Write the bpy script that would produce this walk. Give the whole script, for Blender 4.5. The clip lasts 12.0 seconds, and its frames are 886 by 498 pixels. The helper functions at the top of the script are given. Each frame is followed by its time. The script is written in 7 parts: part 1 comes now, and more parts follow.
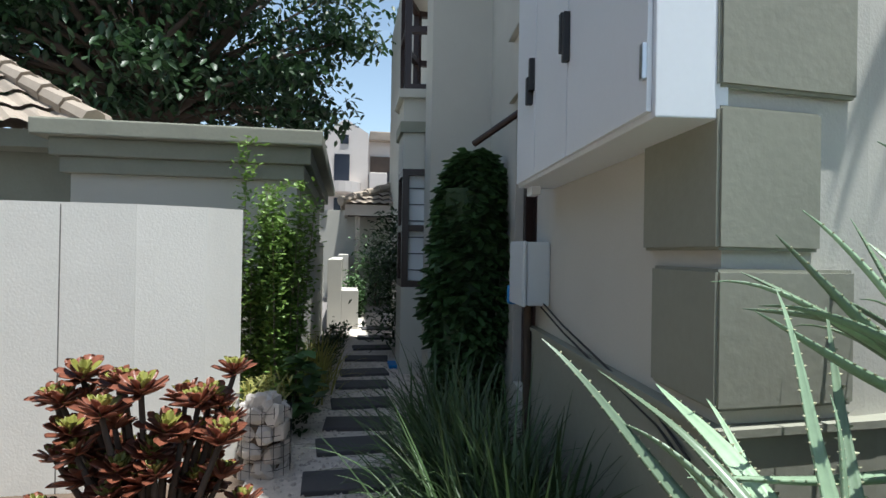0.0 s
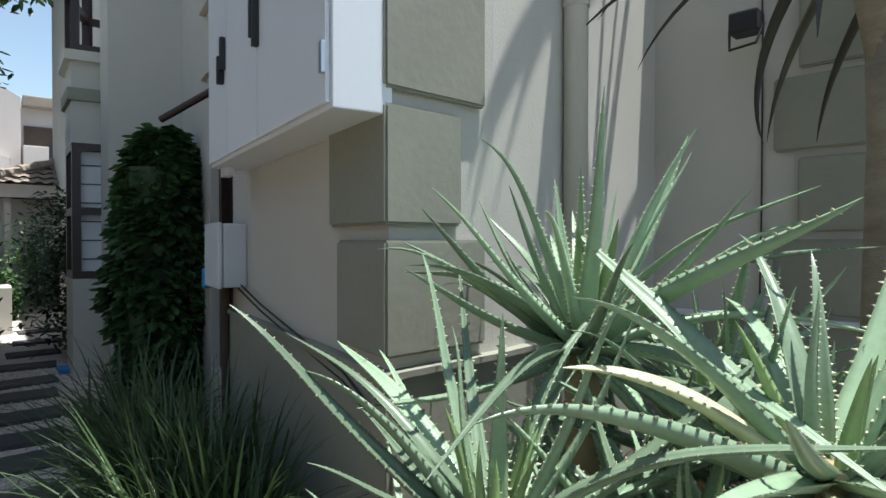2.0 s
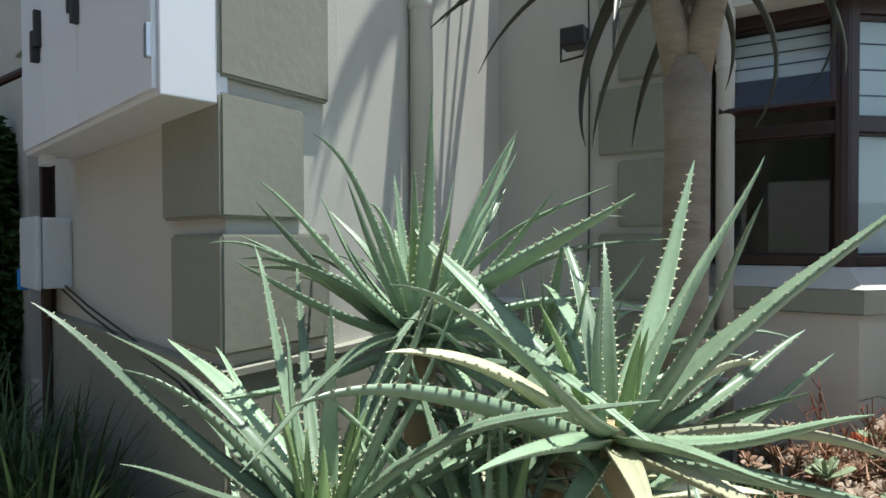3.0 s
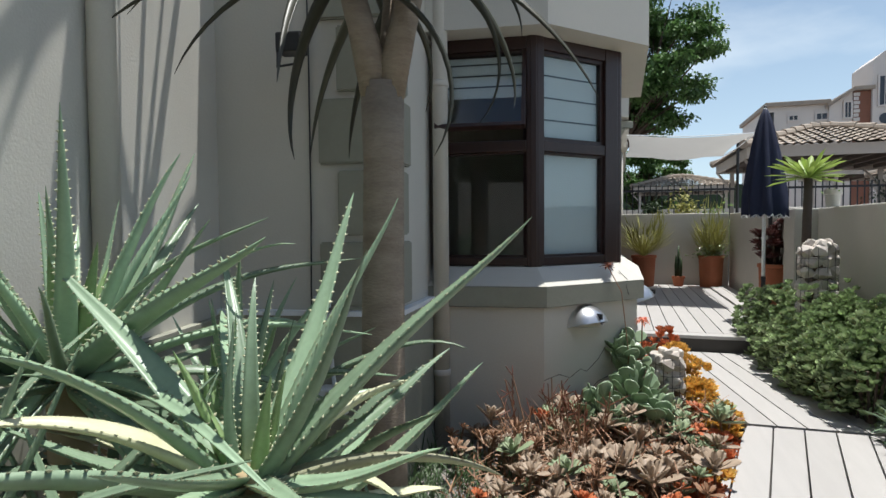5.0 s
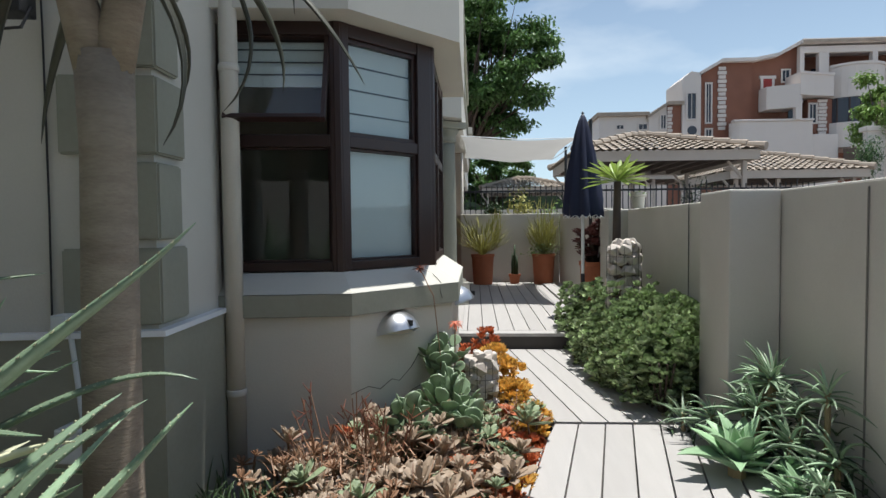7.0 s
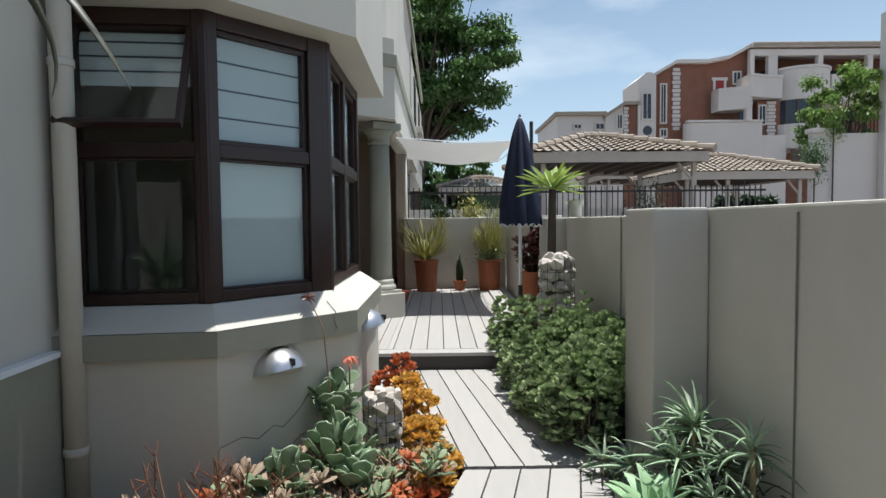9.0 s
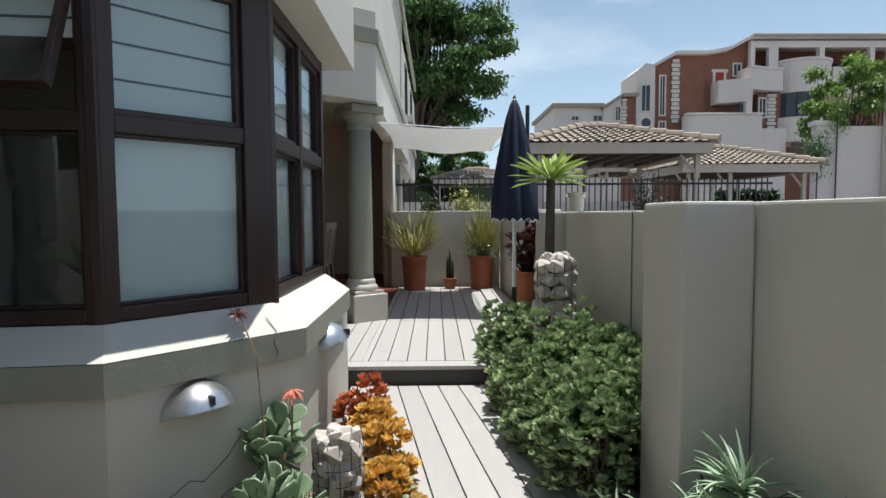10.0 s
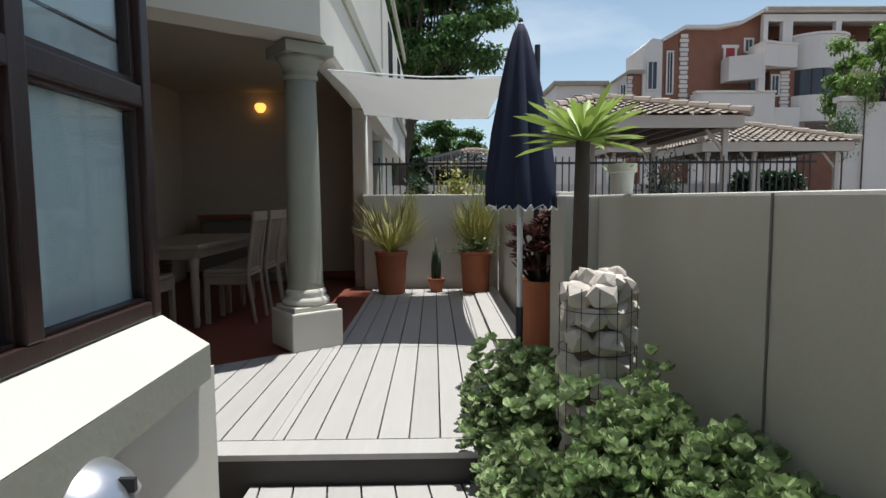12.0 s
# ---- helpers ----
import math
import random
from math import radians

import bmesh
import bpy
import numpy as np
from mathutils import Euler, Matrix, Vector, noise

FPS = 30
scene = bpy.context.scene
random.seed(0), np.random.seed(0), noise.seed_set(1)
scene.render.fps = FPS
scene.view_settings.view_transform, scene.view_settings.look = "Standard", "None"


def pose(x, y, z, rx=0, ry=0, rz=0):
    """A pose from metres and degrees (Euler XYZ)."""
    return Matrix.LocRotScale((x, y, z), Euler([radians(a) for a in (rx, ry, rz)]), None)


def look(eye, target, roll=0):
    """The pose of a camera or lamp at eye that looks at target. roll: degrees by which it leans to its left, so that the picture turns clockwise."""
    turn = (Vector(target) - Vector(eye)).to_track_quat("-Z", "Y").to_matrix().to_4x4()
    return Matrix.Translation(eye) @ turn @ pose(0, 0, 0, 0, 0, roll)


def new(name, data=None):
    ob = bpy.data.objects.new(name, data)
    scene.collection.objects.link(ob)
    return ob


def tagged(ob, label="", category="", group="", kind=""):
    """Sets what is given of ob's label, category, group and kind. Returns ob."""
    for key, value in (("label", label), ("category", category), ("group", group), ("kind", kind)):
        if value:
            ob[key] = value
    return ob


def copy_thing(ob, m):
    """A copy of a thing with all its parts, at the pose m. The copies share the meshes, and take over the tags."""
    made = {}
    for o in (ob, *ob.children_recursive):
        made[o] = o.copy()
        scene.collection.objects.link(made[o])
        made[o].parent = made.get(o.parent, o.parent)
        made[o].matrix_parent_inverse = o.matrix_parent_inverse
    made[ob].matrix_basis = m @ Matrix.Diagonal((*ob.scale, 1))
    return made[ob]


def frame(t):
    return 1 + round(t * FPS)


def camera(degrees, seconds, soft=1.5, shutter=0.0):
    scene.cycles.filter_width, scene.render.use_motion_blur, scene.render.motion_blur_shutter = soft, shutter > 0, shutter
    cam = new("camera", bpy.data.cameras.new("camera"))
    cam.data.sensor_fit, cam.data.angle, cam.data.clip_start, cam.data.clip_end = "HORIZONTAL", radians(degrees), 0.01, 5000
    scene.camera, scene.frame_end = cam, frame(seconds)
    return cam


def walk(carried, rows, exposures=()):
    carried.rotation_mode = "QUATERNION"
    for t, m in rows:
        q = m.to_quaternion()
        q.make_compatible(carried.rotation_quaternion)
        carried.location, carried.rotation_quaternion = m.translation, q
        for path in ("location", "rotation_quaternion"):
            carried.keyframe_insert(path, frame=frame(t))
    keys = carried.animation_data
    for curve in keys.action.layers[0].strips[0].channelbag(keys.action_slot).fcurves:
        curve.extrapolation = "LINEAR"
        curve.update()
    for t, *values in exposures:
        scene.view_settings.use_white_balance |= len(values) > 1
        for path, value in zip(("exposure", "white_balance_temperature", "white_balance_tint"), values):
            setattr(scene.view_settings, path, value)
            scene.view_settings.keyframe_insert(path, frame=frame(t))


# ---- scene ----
cam = camera(74.6, 12.0)
PATH = [
    (0, (-1.107, -5.72, 1.086), (-3.081, -5.396, 1.096), 1.0),
    (0.5, (-1.038, -5.726, 1.07), (-2.96, -5.171, 1.093), 1.2),
    (1, (-1.026, -5.727, 1.067), (-2.86, -4.929, 1.07), 0.7),
    (1.5, (-1.003, -5.73, 1.062), (-2.72, -4.705, 1.045), 0.1),
    (2, (-0.974, -5.733, 1.056), (-2.555, -4.508, 1.03), -0.0),
    (2.5, (-0.934, -5.72, 1.05), (-2.362, -4.32, 1.02), -0.2),
    (3, (-0.898, -5.709, 1.045), (-2.163, -4.161, 1.01), -0.2),
    (3.5, (-0.855, -5.702, 1.051), (-1.945, -4.026, 1.01), -0.2),
    (5.5, (-0.659, -5.568, 1.144), (-1.109, -3.621, 1.061), -0.5),
    (6, (-0.616, -5.56, 1.144), (-0.946, -3.589, 1.061), -0.5),
    (6.5, (-0.565, -5.474, 1.136), (-0.757, -3.485, 1.053), -0.5),
    (7, (-0.468, -5.304, 1.142), (-0.579, -3.309, 1.059), -0.6),
    (7.5, (-0.402, -5.195, 1.153), (-0.457, -3.198, 1.064), -0.5),
    (9.5, (-0.077, -4.638, 1.274), (-0.056, -2.641, 1.175), -0.5),
    (10, (-0.033, -4.262, 1.271), (-0.006, -2.266, 1.151), -0.3),
    (10.5, (0.035, -3.85, 1.278), (0.064, -1.854, 1.143), -0.5),
    (11, (0.04, -3.434, 1.26), (0.07, -1.44, 1.111), -0.5),
    (11.5, (0.105, -2.976, 1.261), (0.138, -0.983, 1.099), -0.6),
    (12, (0.165, -2.499, 1.272), (0.196, -0.507, 1.098), -0.4),
]
walk(cam, [(t, look(eye, target, roll)) for t, eye, target, roll in PATH],
     [(0, 0.66, 6050, 6), (2.5, 0.66, 6150, 7), (3.7, 0.52, 6200, 8), (5.3, 0.32, 6300, 9), (9.5, 0.34, 6250, 8), (12, 0.26, 6250, 8)])

# ---- light ----
SUN = Vector((0.152, 0.112, 1.0)).normalized()
world = bpy.data.worlds.new("sky_world")
scene.world = world
world.use_nodes = True
wn = world.node_tree
wn.nodes.clear()
w_out = wn.nodes.new("ShaderNodeOutputWorld")
w_bg = wn.nodes.new("ShaderNodeBackground")
w_sky = wn.nodes.new("ShaderNodeTexSky")
w_sky.sky_type = "NISHITA"
w_sky.sun_disc = False
w_sky.sun_elevation = math.asin(SUN.z)
w_sky.sun_rotation = math.atan2(SUN.x, SUN.y)
w_sky.altitude = 200
w_sky.dust_density = 0.8
w_bg.inputs["Strength"].default_value = 0.085
w_geo = wn.nodes.new("ShaderNodeNewGeometry")
w_noise = wn.nodes.new("ShaderNodeTexNoise")
w_noise.inputs["Scale"].default_value = 2.6
w_noise.inputs["Detail"].default_value = 6
w_map = wn.nodes.new("ShaderNodeMapping")
w_map.inputs["Scale"].default_value = (1, 1, 2.6)
w_ramp = wn.nodes.new("ShaderNodeValToRGB")
w_ramp.color_ramp.elements[0].position, w_ramp.color_ramp.elements[1].position = 0.50, 0.73
w_ramp.color_ramp.elements[0].color, w_ramp.color_ramp.elements[1].color = (0, 0, 0, 1), (0.75, 0.75, 0.75, 1)
w_mix = wn.nodes.new("ShaderNodeMixRGB")
w_mix.inputs[2].default_value = (9.0, 9.2, 9.4, 1)
wn.links.new(w_geo.outputs["Position"], w_map.inputs[0])
wn.links.new(w_map.outputs[0], w_noise.inputs["Vector"])
wn.links.new(w_noise.outputs["Fac"], w_ramp.inputs[0])
wn.links.new(w_ramp.outputs[0], w_mix.inputs[0])
wn.links.new(w_sky.outputs[0], w_mix.inputs[1])
# pale haze that thickens towards the horizon
w_sep = wn.nodes.new("ShaderNodeSeparateXYZ")
wn.links.new(w_geo.outputs["Position"], w_sep.inputs[0])
w_inv = wn.nodes.new("ShaderNodeMath")
w_inv.operation, w_inv.use_clamp = "SUBTRACT", True
w_inv.inputs[0].default_value = 1.0
wn.links.new(w_sep.outputs["Z"], w_inv.inputs[1])
w_pow = wn.nodes.new("ShaderNodeMath")
w_pow.operation = "POWER"
w_pow.inputs[1].default_value = 2.4
wn.links.new(w_inv.outputs[0], w_pow.inputs[0])
w_amt = wn.nodes.new("ShaderNodeMath")
w_amt.operation = "MULTIPLY"
w_amt.inputs[1].default_value = 0.65
wn.links.new(w_pow.outputs[0], w_amt.inputs[0])
w_haze = wn.nodes.new("ShaderNodeMixRGB")
w_haze.inputs[2].default_value = (7.6, 9.6, 11.0, 1)
wn.links.new(w_amt.outputs[0], w_haze.inputs[0])
wn.links.new(w_mix.outputs[0], w_haze.inputs[1])
wn.links.new(w_haze.outputs[0], w_bg.inputs["Color"])
wn.links.new(w_bg.outputs[0], w_out.inputs[0])
sun = new("sun", bpy.data.lights.new("sun", "SUN"))
sun.data.energy, sun.data.angle, sun.data.color = 4.9, radians(0.5), (1.0, 0.96, 0.9)
sun.matrix_world = look((0, 0, 30), Vector((0, 0, 30)) - SUN)


# ---- materials ----
def material(name, color, rough=0.7, scale=8.0, vary=0.12, bump=0.15, fine=120.0, metal=0.0, per_object=0.0,
             stain=0.0, stain_color=(0.1, 0.09, 0.07), island=0.0, spec=0.5, sheer=0.0, stretch=(1, 1, 1)):
    """A procedural surface: base colour with two scales of variation, a fine relief, optional stains."""
    m = bpy.data.materials.new(name)
    m.use_nodes = True
    nt = m.node_tree
    b = nt.nodes["Principled BSDF"]
    b.inputs["Roughness"].default_value = rough
    b.inputs["Metallic"].default_value = metal
    b.inputs["Specular IOR Level"].default_value = spec
    tc = nt.nodes.new("ShaderNodeTexCoord")
    mp = nt.nodes.new("ShaderNodeMapping")
    mp.inputs["Scale"].default_value = stretch
    nt.links.new(tc.outputs["Object"], mp.inputs[0])
    n1 = nt.nodes.new("ShaderNodeTexNoise")
    n1.inputs["Scale"].default_value = scale
    n1.inputs["Detail"].default_value = 5
    n2 = nt.nodes.new("ShaderNodeTexNoise")
    n2.inputs["Scale"].default_value = fine
    n2.inputs["Detail"].default_value = 3
    for n in (n1, n2):
        nt.links.new(mp.outputs[0], n.inputs["Vector"])
    mul = nt.nodes.new("ShaderNodeMath")
    mul.operation = "MULTIPLY_ADD"
    mul.inputs[1].default_value, mul.inputs[2].default_value = 2 * vary, 1 - vary
    nt.links.new(n1.outputs["Fac"], mul.inputs[0])
    mul2 = nt.nodes.new("ShaderNodeMath")
    mul2.operation = "MULTIPLY_ADD"
    mul2.inputs[1].default_value, mul2.inputs[2].default_value = vary, 1 - vary / 2
    nt.links.new(n2.outputs["Fac"], mul2.inputs[0])
    val = nt.nodes.new("ShaderNodeMath")
    val.operation = "MULTIPLY"
    nt.links.new(mul.outputs[0], val.inputs[0])
    nt.links.new(mul2.outputs[0], val.inputs[1])
    last = val.outputs[0]
    for amount, source in ((per_object, "object"), (island, "island")):
        if amount:
            src = nt.nodes.new("ShaderNodeObjectInfo" if source == "object" else "ShaderNodeNewGeometry")
            r = nt.nodes.new("ShaderNodeMath")
            r.operation = "MULTIPLY_ADD"
            r.inputs[1].default_value, r.inputs[2].default_value = 2 * amount, 1 - amount
            nt.links.new(src.outputs["Random" if source == "object" else "Random Per Island"], r.inputs[0])
            v = nt.nodes.new("ShaderNodeMath")
            v.operation = "MULTIPLY"
            nt.links.new(last, v.inputs[0])
            nt.links.new(r.outputs[0], v.inputs[1])
            last = v.outputs[0]
    hs = nt.nodes.new("ShaderNodeHueSaturation")
    hs.inputs["Color"].default_value = (*color, 1)
    nt.links.new(last, hs.inputs["Value"])
    col = hs.outputs[0]
    if stain:
        n3 = nt.nodes.new("ShaderNodeTexNoise")
        n3.inputs["Scale"].default_value = scale * 0.45
        n3.inputs["Detail"].default_value = 8
        n3.inputs["Roughness"].default_value = 0.7
        nt.links.new(mp.outputs[0], n3.inputs["Vector"])
        rp = nt.nodes.new("ShaderNodeValToRGB")
        rp.color_ramp.elements[0].position, rp.color_ramp.elements[1].position = 0.5, 0.75
        rp.color_ramp.elements[1].color = (stain, stain, stain, 1)
        nt.links.new(n3.outputs["Fac"], rp.inputs[0])
        mx = nt.nodes.new("ShaderNodeMixRGB")
        mx.inputs[2].default_value = (*stain_color, 1)
        nt.links.new(rp.outputs[0], mx.inputs[0])
        nt.links.new(col, mx.inputs[1])
        col = mx.outputs[0]
    nt.links.new(col, b.inputs["Base Color"])
    if bump:
        bp = nt.nodes.new("ShaderNodeBump")
        bp.inputs["Strength"].default_value = bump
        bp.inputs["Distance"].default_value = 0.004
        nt.links.new(n2.outputs["Fac"], bp.inputs["Height"])
        nt.links.new(bp.outputs[0], b.inputs["Normal"])
    if sheer:
        tr = nt.nodes.new("ShaderNodeBsdfTranslucent")
        nt.links.new(col, tr.inputs["Color"])
        ms = nt.nodes.new("ShaderNodeMixShader")
        ms.inputs[0].default_value = sheer
        nt.links.new(b.outputs[0], ms.inputs[1])
        nt.links.new(tr.outputs[0], ms.inputs[2])
        nt.links.new(ms.outputs[0], nt.nodes["Material Output"].inputs[0])
    return m


def glass(name):
    m = bpy.data.materials.new(name)
    m.use_nodes = True
    nt = m.node_tree
    nt.nodes.clear()
    out = nt.nodes.new("ShaderNodeOutputMaterial")
    g = nt.nodes.new("ShaderNodeBsdfGlossy")
    g.inputs["Roughness"].default_value = 0.02
    t = nt.nodes.new("ShaderNodeBsdfTransparent")
    t.inputs[0].default_value = (0.86, 0.9, 0.9, 1)
    lw = nt.nodes.new("ShaderNodeLayerWeight")
    pw = nt.nodes.new("ShaderNodeMath")
    pw.operation = "POWER"
    pw.inputs[1].default_value = 4.0
    nt.links.new(lw.outputs["Facing"], pw.inputs[0])
    f = nt.nodes.new("ShaderNodeMath")
    f.operation = "MULTIPLY_ADD"
    f.inputs[1].default_value, f.inputs[2].default_value = 0.7, 0.05
    nt.links.new(pw.outputs[0], f.inputs[0])
    mx = nt.nodes.new("ShaderNodeMixShader")
    nt.links.new(f.outputs[0], mx.inputs[0])
    nt.links.new(t.outputs[0], mx.inputs[1])
    nt.links.new(g.outputs[0], mx.inputs[2])
    nt.links.new(mx.outputs[0], out.inputs[0])
    return m


def glow(name, color, strength):
    m = bpy.data.materials.new(name)
    m.use_nodes = True
    b = m.node_tree.nodes["Principled BSDF"]
    b.inputs["Base Color"].default_value = (*color, 1)
    b.inputs["Emission Color"].default_value = (*color, 1)
    b.inputs["Emission Strength"].default_value = strength
    return m


CREAM = material("cream_plaster", (0.56, 0.54, 0.48), 0.9, 2.0, 0.07, 0.22, 110, stain=0.25, stain_color=(0.42, 0.40, 0.35))
WALLGREY = material("boundary_plaster", (0.55, 0.525, 0.475), 0.9, 1.6, 0.07, 0.2, 90, stain=0.3, stain_color=(0.37, 0.35, 0.31))
PALEWALL = material("pale_passage_plaster", (0.79, 0.765, 0.70), 0.9, 1.6, 0.07, 0.25, 90, stain=0.3, stain_color=(0.52, 0.5, 0.45))
SAGE = material("sage_plaster", (0.285, 0.285, 0.23), 0.9, 3.0, 0.13, 0.28, 38, stain=0.2, stain_color=(0.3, 0.29, 0.24))
WHITE = material("white_paint", (0.80, 0.83, 0.86), 0.45, 2.0, 0.04, 0.05, 60, stain=0.1, stain_color=(0.6, 0.58, 0.53))
WOOD = material("dark_hardwood", (0.030, 0.013, 0.010), 0.4, 4.0, 0.3, 0.2, 40, stretch=(6, 6, 0.6))
DECK = material("grey_composite_board", (0.385, 0.37, 0.355), 0.75, 3.0, 0.09, 0.25, 60, per_object=0.05, stain=0.2, stain_color=(0.3, 0.28, 0.26), stretch=(6, 0.7, 1))
# near-black colour for the shade under the boards and on the riser
DECKSHADE = material("deck_shadow_gap", (0.06, 0.055, 0.05), 0.9)
SOIL = material("garden_soil", (0.12, 0.085, 0.06), 0.95, 6.0, 0.35, 0.8, 60, stain=0.5, stain_color=(0.25, 0.2, 0.15))
GRAVEL = material("pale_gravel", (0.60, 0.54, 0.48), 0.95, 20.0, 0.3, 1.0, 90, stain=0.4, stain_color=(0.16, 0.13, 0.11))
PAVING = material("grey_paving", (0.22, 0.2, 0.19), 0.9, 0.5, 0.12, 0.3, 14)
SLATE = material("dark_stepping_slab", (0.075, 0.072, 0.075), 0.85, 6.0, 0.2, 0.4, 60, per_object=0.15)
REDTILE = material("red_quarry_tile", (0.20, 0.055, 0.035), 0.5, 5.0, 0.15, 0.1, 60, per_object=0.12)
CEIL = material("painted_ceiling", (0.40, 0.35, 0.28), 0.9, 1.5, 0.05, 0.1)
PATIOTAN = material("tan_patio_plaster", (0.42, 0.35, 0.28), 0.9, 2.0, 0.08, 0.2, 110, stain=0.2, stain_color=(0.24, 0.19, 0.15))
# the gloom of the unlit room is put into this dark colour
INDOORDIM = material("dimmed_indoor_wall", (0.13, 0.115, 0.10), 0.9, 2.0, 0.05, 0.1)
GLASS = glass("window_glass")
BLIND = material("white_blind", (0.80, 0.81, 0.82), 0.8, 3.0, 0.04, 0.05, 200)
CORD = material("blind_seam", (0.09, 0.1, 0.12), 0.8)
IRON = material("black_iron", (0.02, 0.02, 0.022), 0.5, 20, 0.2, 0.1)
TERRACOTTA = material("terracotta", (0.37, 0.12, 0.055), 0.8, 5.0, 0.18, 0.2, 80, stain=0.25, stain_color=(0.45, 0.25, 0.16))
STONE = material("white_quartz_rock", (0.55, 0.50, 0.45), 0.85, 9.0, 0.2, 0.7, 40, per_object=0.22, stain=0.45, stain_color=(0.32, 0.24, 0.18))
NAVY = material("navy_canvas", (0.016, 0.021, 0.05), 0.85, 6.0, 0.25, 0.3, 200)
SAIL = material("white_shade_cloth", (0.58, 0.58, 0.565), 0.8, 4.0, 0.05, 0.1, 300, sheer=0.25)
ROOFTILE = material("concrete_roof_tile", (0.33, 0.275, 0.22), 0.85, 3.0, 0.2, 0.4, 40, island=0.2, stain=0.3, stain_color=(0.16, 0.13, 0.11))
POSTCOL = material("taupe_painted_timber", (0.50, 0.44, 0.38), 0.7, 4.0, 0.1, 0.1)
DARKTIMBER = material("dark_rafter_timber", (0.09, 0.065, 0.05), 0.8, 4.0, 0.2, 0.1)
BRICK = material("red_brick", (0.24, 0.105, 0.068), 0.9, 1.2, 0.15, 0.3, 30)
FARWHITE = material("far_white_plaster", (0.66, 0.60, 0.55), 0.9, 0.6, 0.06, 0.1, 12)
FARGLASS = material("dark_far_glass", (0.03, 0.035, 0.05), 0.15, 1.0, 0.1, 0)
STEEL = material("brushed_steel", (0.62, 0.63, 0.65), 0.3, 20, 0.08, 0.05, 200, metal=0.9)
PLASTIC = material("pale_grey_plastic", (0.62, 0.66, 0.68), 0.5, 4, 0.05, 0.05)
BLUEPL = material("bright_blue_plastic", (0.02, 0.23, 0.6), 0.5, 4, 0.1, 0.05)
CHAIRWOOD = material("pale_whitewashed_wood", (0.27, 0.21, 0.16), 0.6, 6, 0.15, 0.15, 60, stretch=(5, 5, 0.7))
BARK = material("smooth_grey_brown_bark", (0.28, 0.23, 0.175), 0.9, 9.0, 0.35, 0.8, 45, stain=0.6, stain_color=(0.17, 0.12, 0.085), stretch=(1, 1, 3))
TREEBARK = material("dark_tree_bark", (0.09, 0.065, 0.048), 0.95, 5.0, 0.3, 0.9, 30)
CARPAINT = material("silver_car_paint", (0.5, 0.52, 0.55), 0.25, 2, 0.03, 0, metal=0.5)


def leaf_material(name, color, rough=0.5, island=0.3, sheer=0.25, tip=None, vary=0.12, per_object=0.0, spec=0.5):
    return material(name, color, rough, 14.0, vary, 0.1, 70, island=island, per_object=per_object, sheer=sheer, spec=spec)


# ---- mesh helpers ----
def thing(name, label, category, at=(0, 0, 0), group="", kind=""):
    ob = new(name)
    ob.location = at
    return tagged(ob, label, category, group, kind)


def smooth(me, on=True):
    me.polygons.foreach_set("use_smooth", [on] * len(me.polygons))


def undo(parent):
    """The inverse of a parent's place: things stand at their foot, parts are built in place."""
    return Matrix.Translation(parent.location).inverted()


def part(name, bm, mat, parent=None, label="", soft=False):
    """Links a bmesh given in world places as one mesh object, under a thing or part where one is given."""
    me = bpy.data.meshes.new(name)
    bm.to_mesh(me)
    bm.free()
    me.materials.append(mat)
    if soft:
        smooth(me)
    ob = new(name, me)
    if parent:
        ob.parent = parent
        ob.matrix_parent_inverse = undo(parent)
    if label:
        ob["label"] = label
    return ob


def setting(name, bm, mat, label, category, soft=False):
    return tagged(part(name, bm, mat, None, label, soft), label, category, kind="structure")


def mesh_from(name, verts, faces, mat, parent=None, soft=False, label=""):
    me = bpy.data.meshes.new(name)
    me.from_pydata(verts, [], faces)
    me.materials.append(mat)
    if soft:
        smooth(me)
    ob = new(name, me)
    if parent:
        ob.parent = parent
        ob.matrix_parent_inverse = undo(parent)
    if label:
        ob["label"] = label
    return ob


def bx(bm, x0, x1, y0, y1, z0, z1, bevel=0.0, m=None):
    """An upright box; bevel rounds its edges; m moves it."""
    r = bmesh.ops.create_cube(bm, size=1.0)
    vs = r["verts"]
    for v in vs:
        v.co = Vector(((x0 + x1) / 2 + v.co.x * (x1 - x0), (y0 + y1) / 2 + v.co.y * (y1 - y0), (z0 + z1) / 2 + v.co.z * (z1 - z0)))
        if m:
            v.co = m @ v.co
    if bevel:
        es = list({e for v in vs for e in v.link_edges})
        bmesh.ops.bevel(bm, geom=es, offset=bevel, segments=2, affect="EDGES", profile=0.6)
    return bm


def box(*a, **k):
    return bx(bmesh.new(), *a, **k)


def seg(p, q):
    """A frame on the wall line p to q: x along it, y into the wall, z up; outward is to the right of the way."""
    d = Vector((q[0] - p[0], q[1] - p[1], 0))
    length = d.length
    d.normalize()
    n = Vector((-d.y, d.x, 0))
    return Matrix(((d.x, n.x, 0, p[0]), (d.y, n.y, 0, p[1]), (0, 0, 1, 0), (0, 0, 0, 1))), length


def prism(bm, pts, z0, z1, tops=None):
    """An upright prism over a plan outline; tops gives single heights."""
    lo = [bm.verts.new((x, y, z0)) for x, y in pts]
    hi = [bm.verts.new((x, y, tops[i] if tops else z1)) for i, (x, y) in enumerate(pts)]
    bm.faces.new(hi)
    bm.faces.new(lo[::-1])
    for i in range(len(pts)):
        j = (i + 1) % len(pts)
        bm.faces.new((lo[i], lo[j], hi[j], hi[i]))
    bmesh.ops.recalc_face_normals(bm, faces=bm.faces)
    return bm


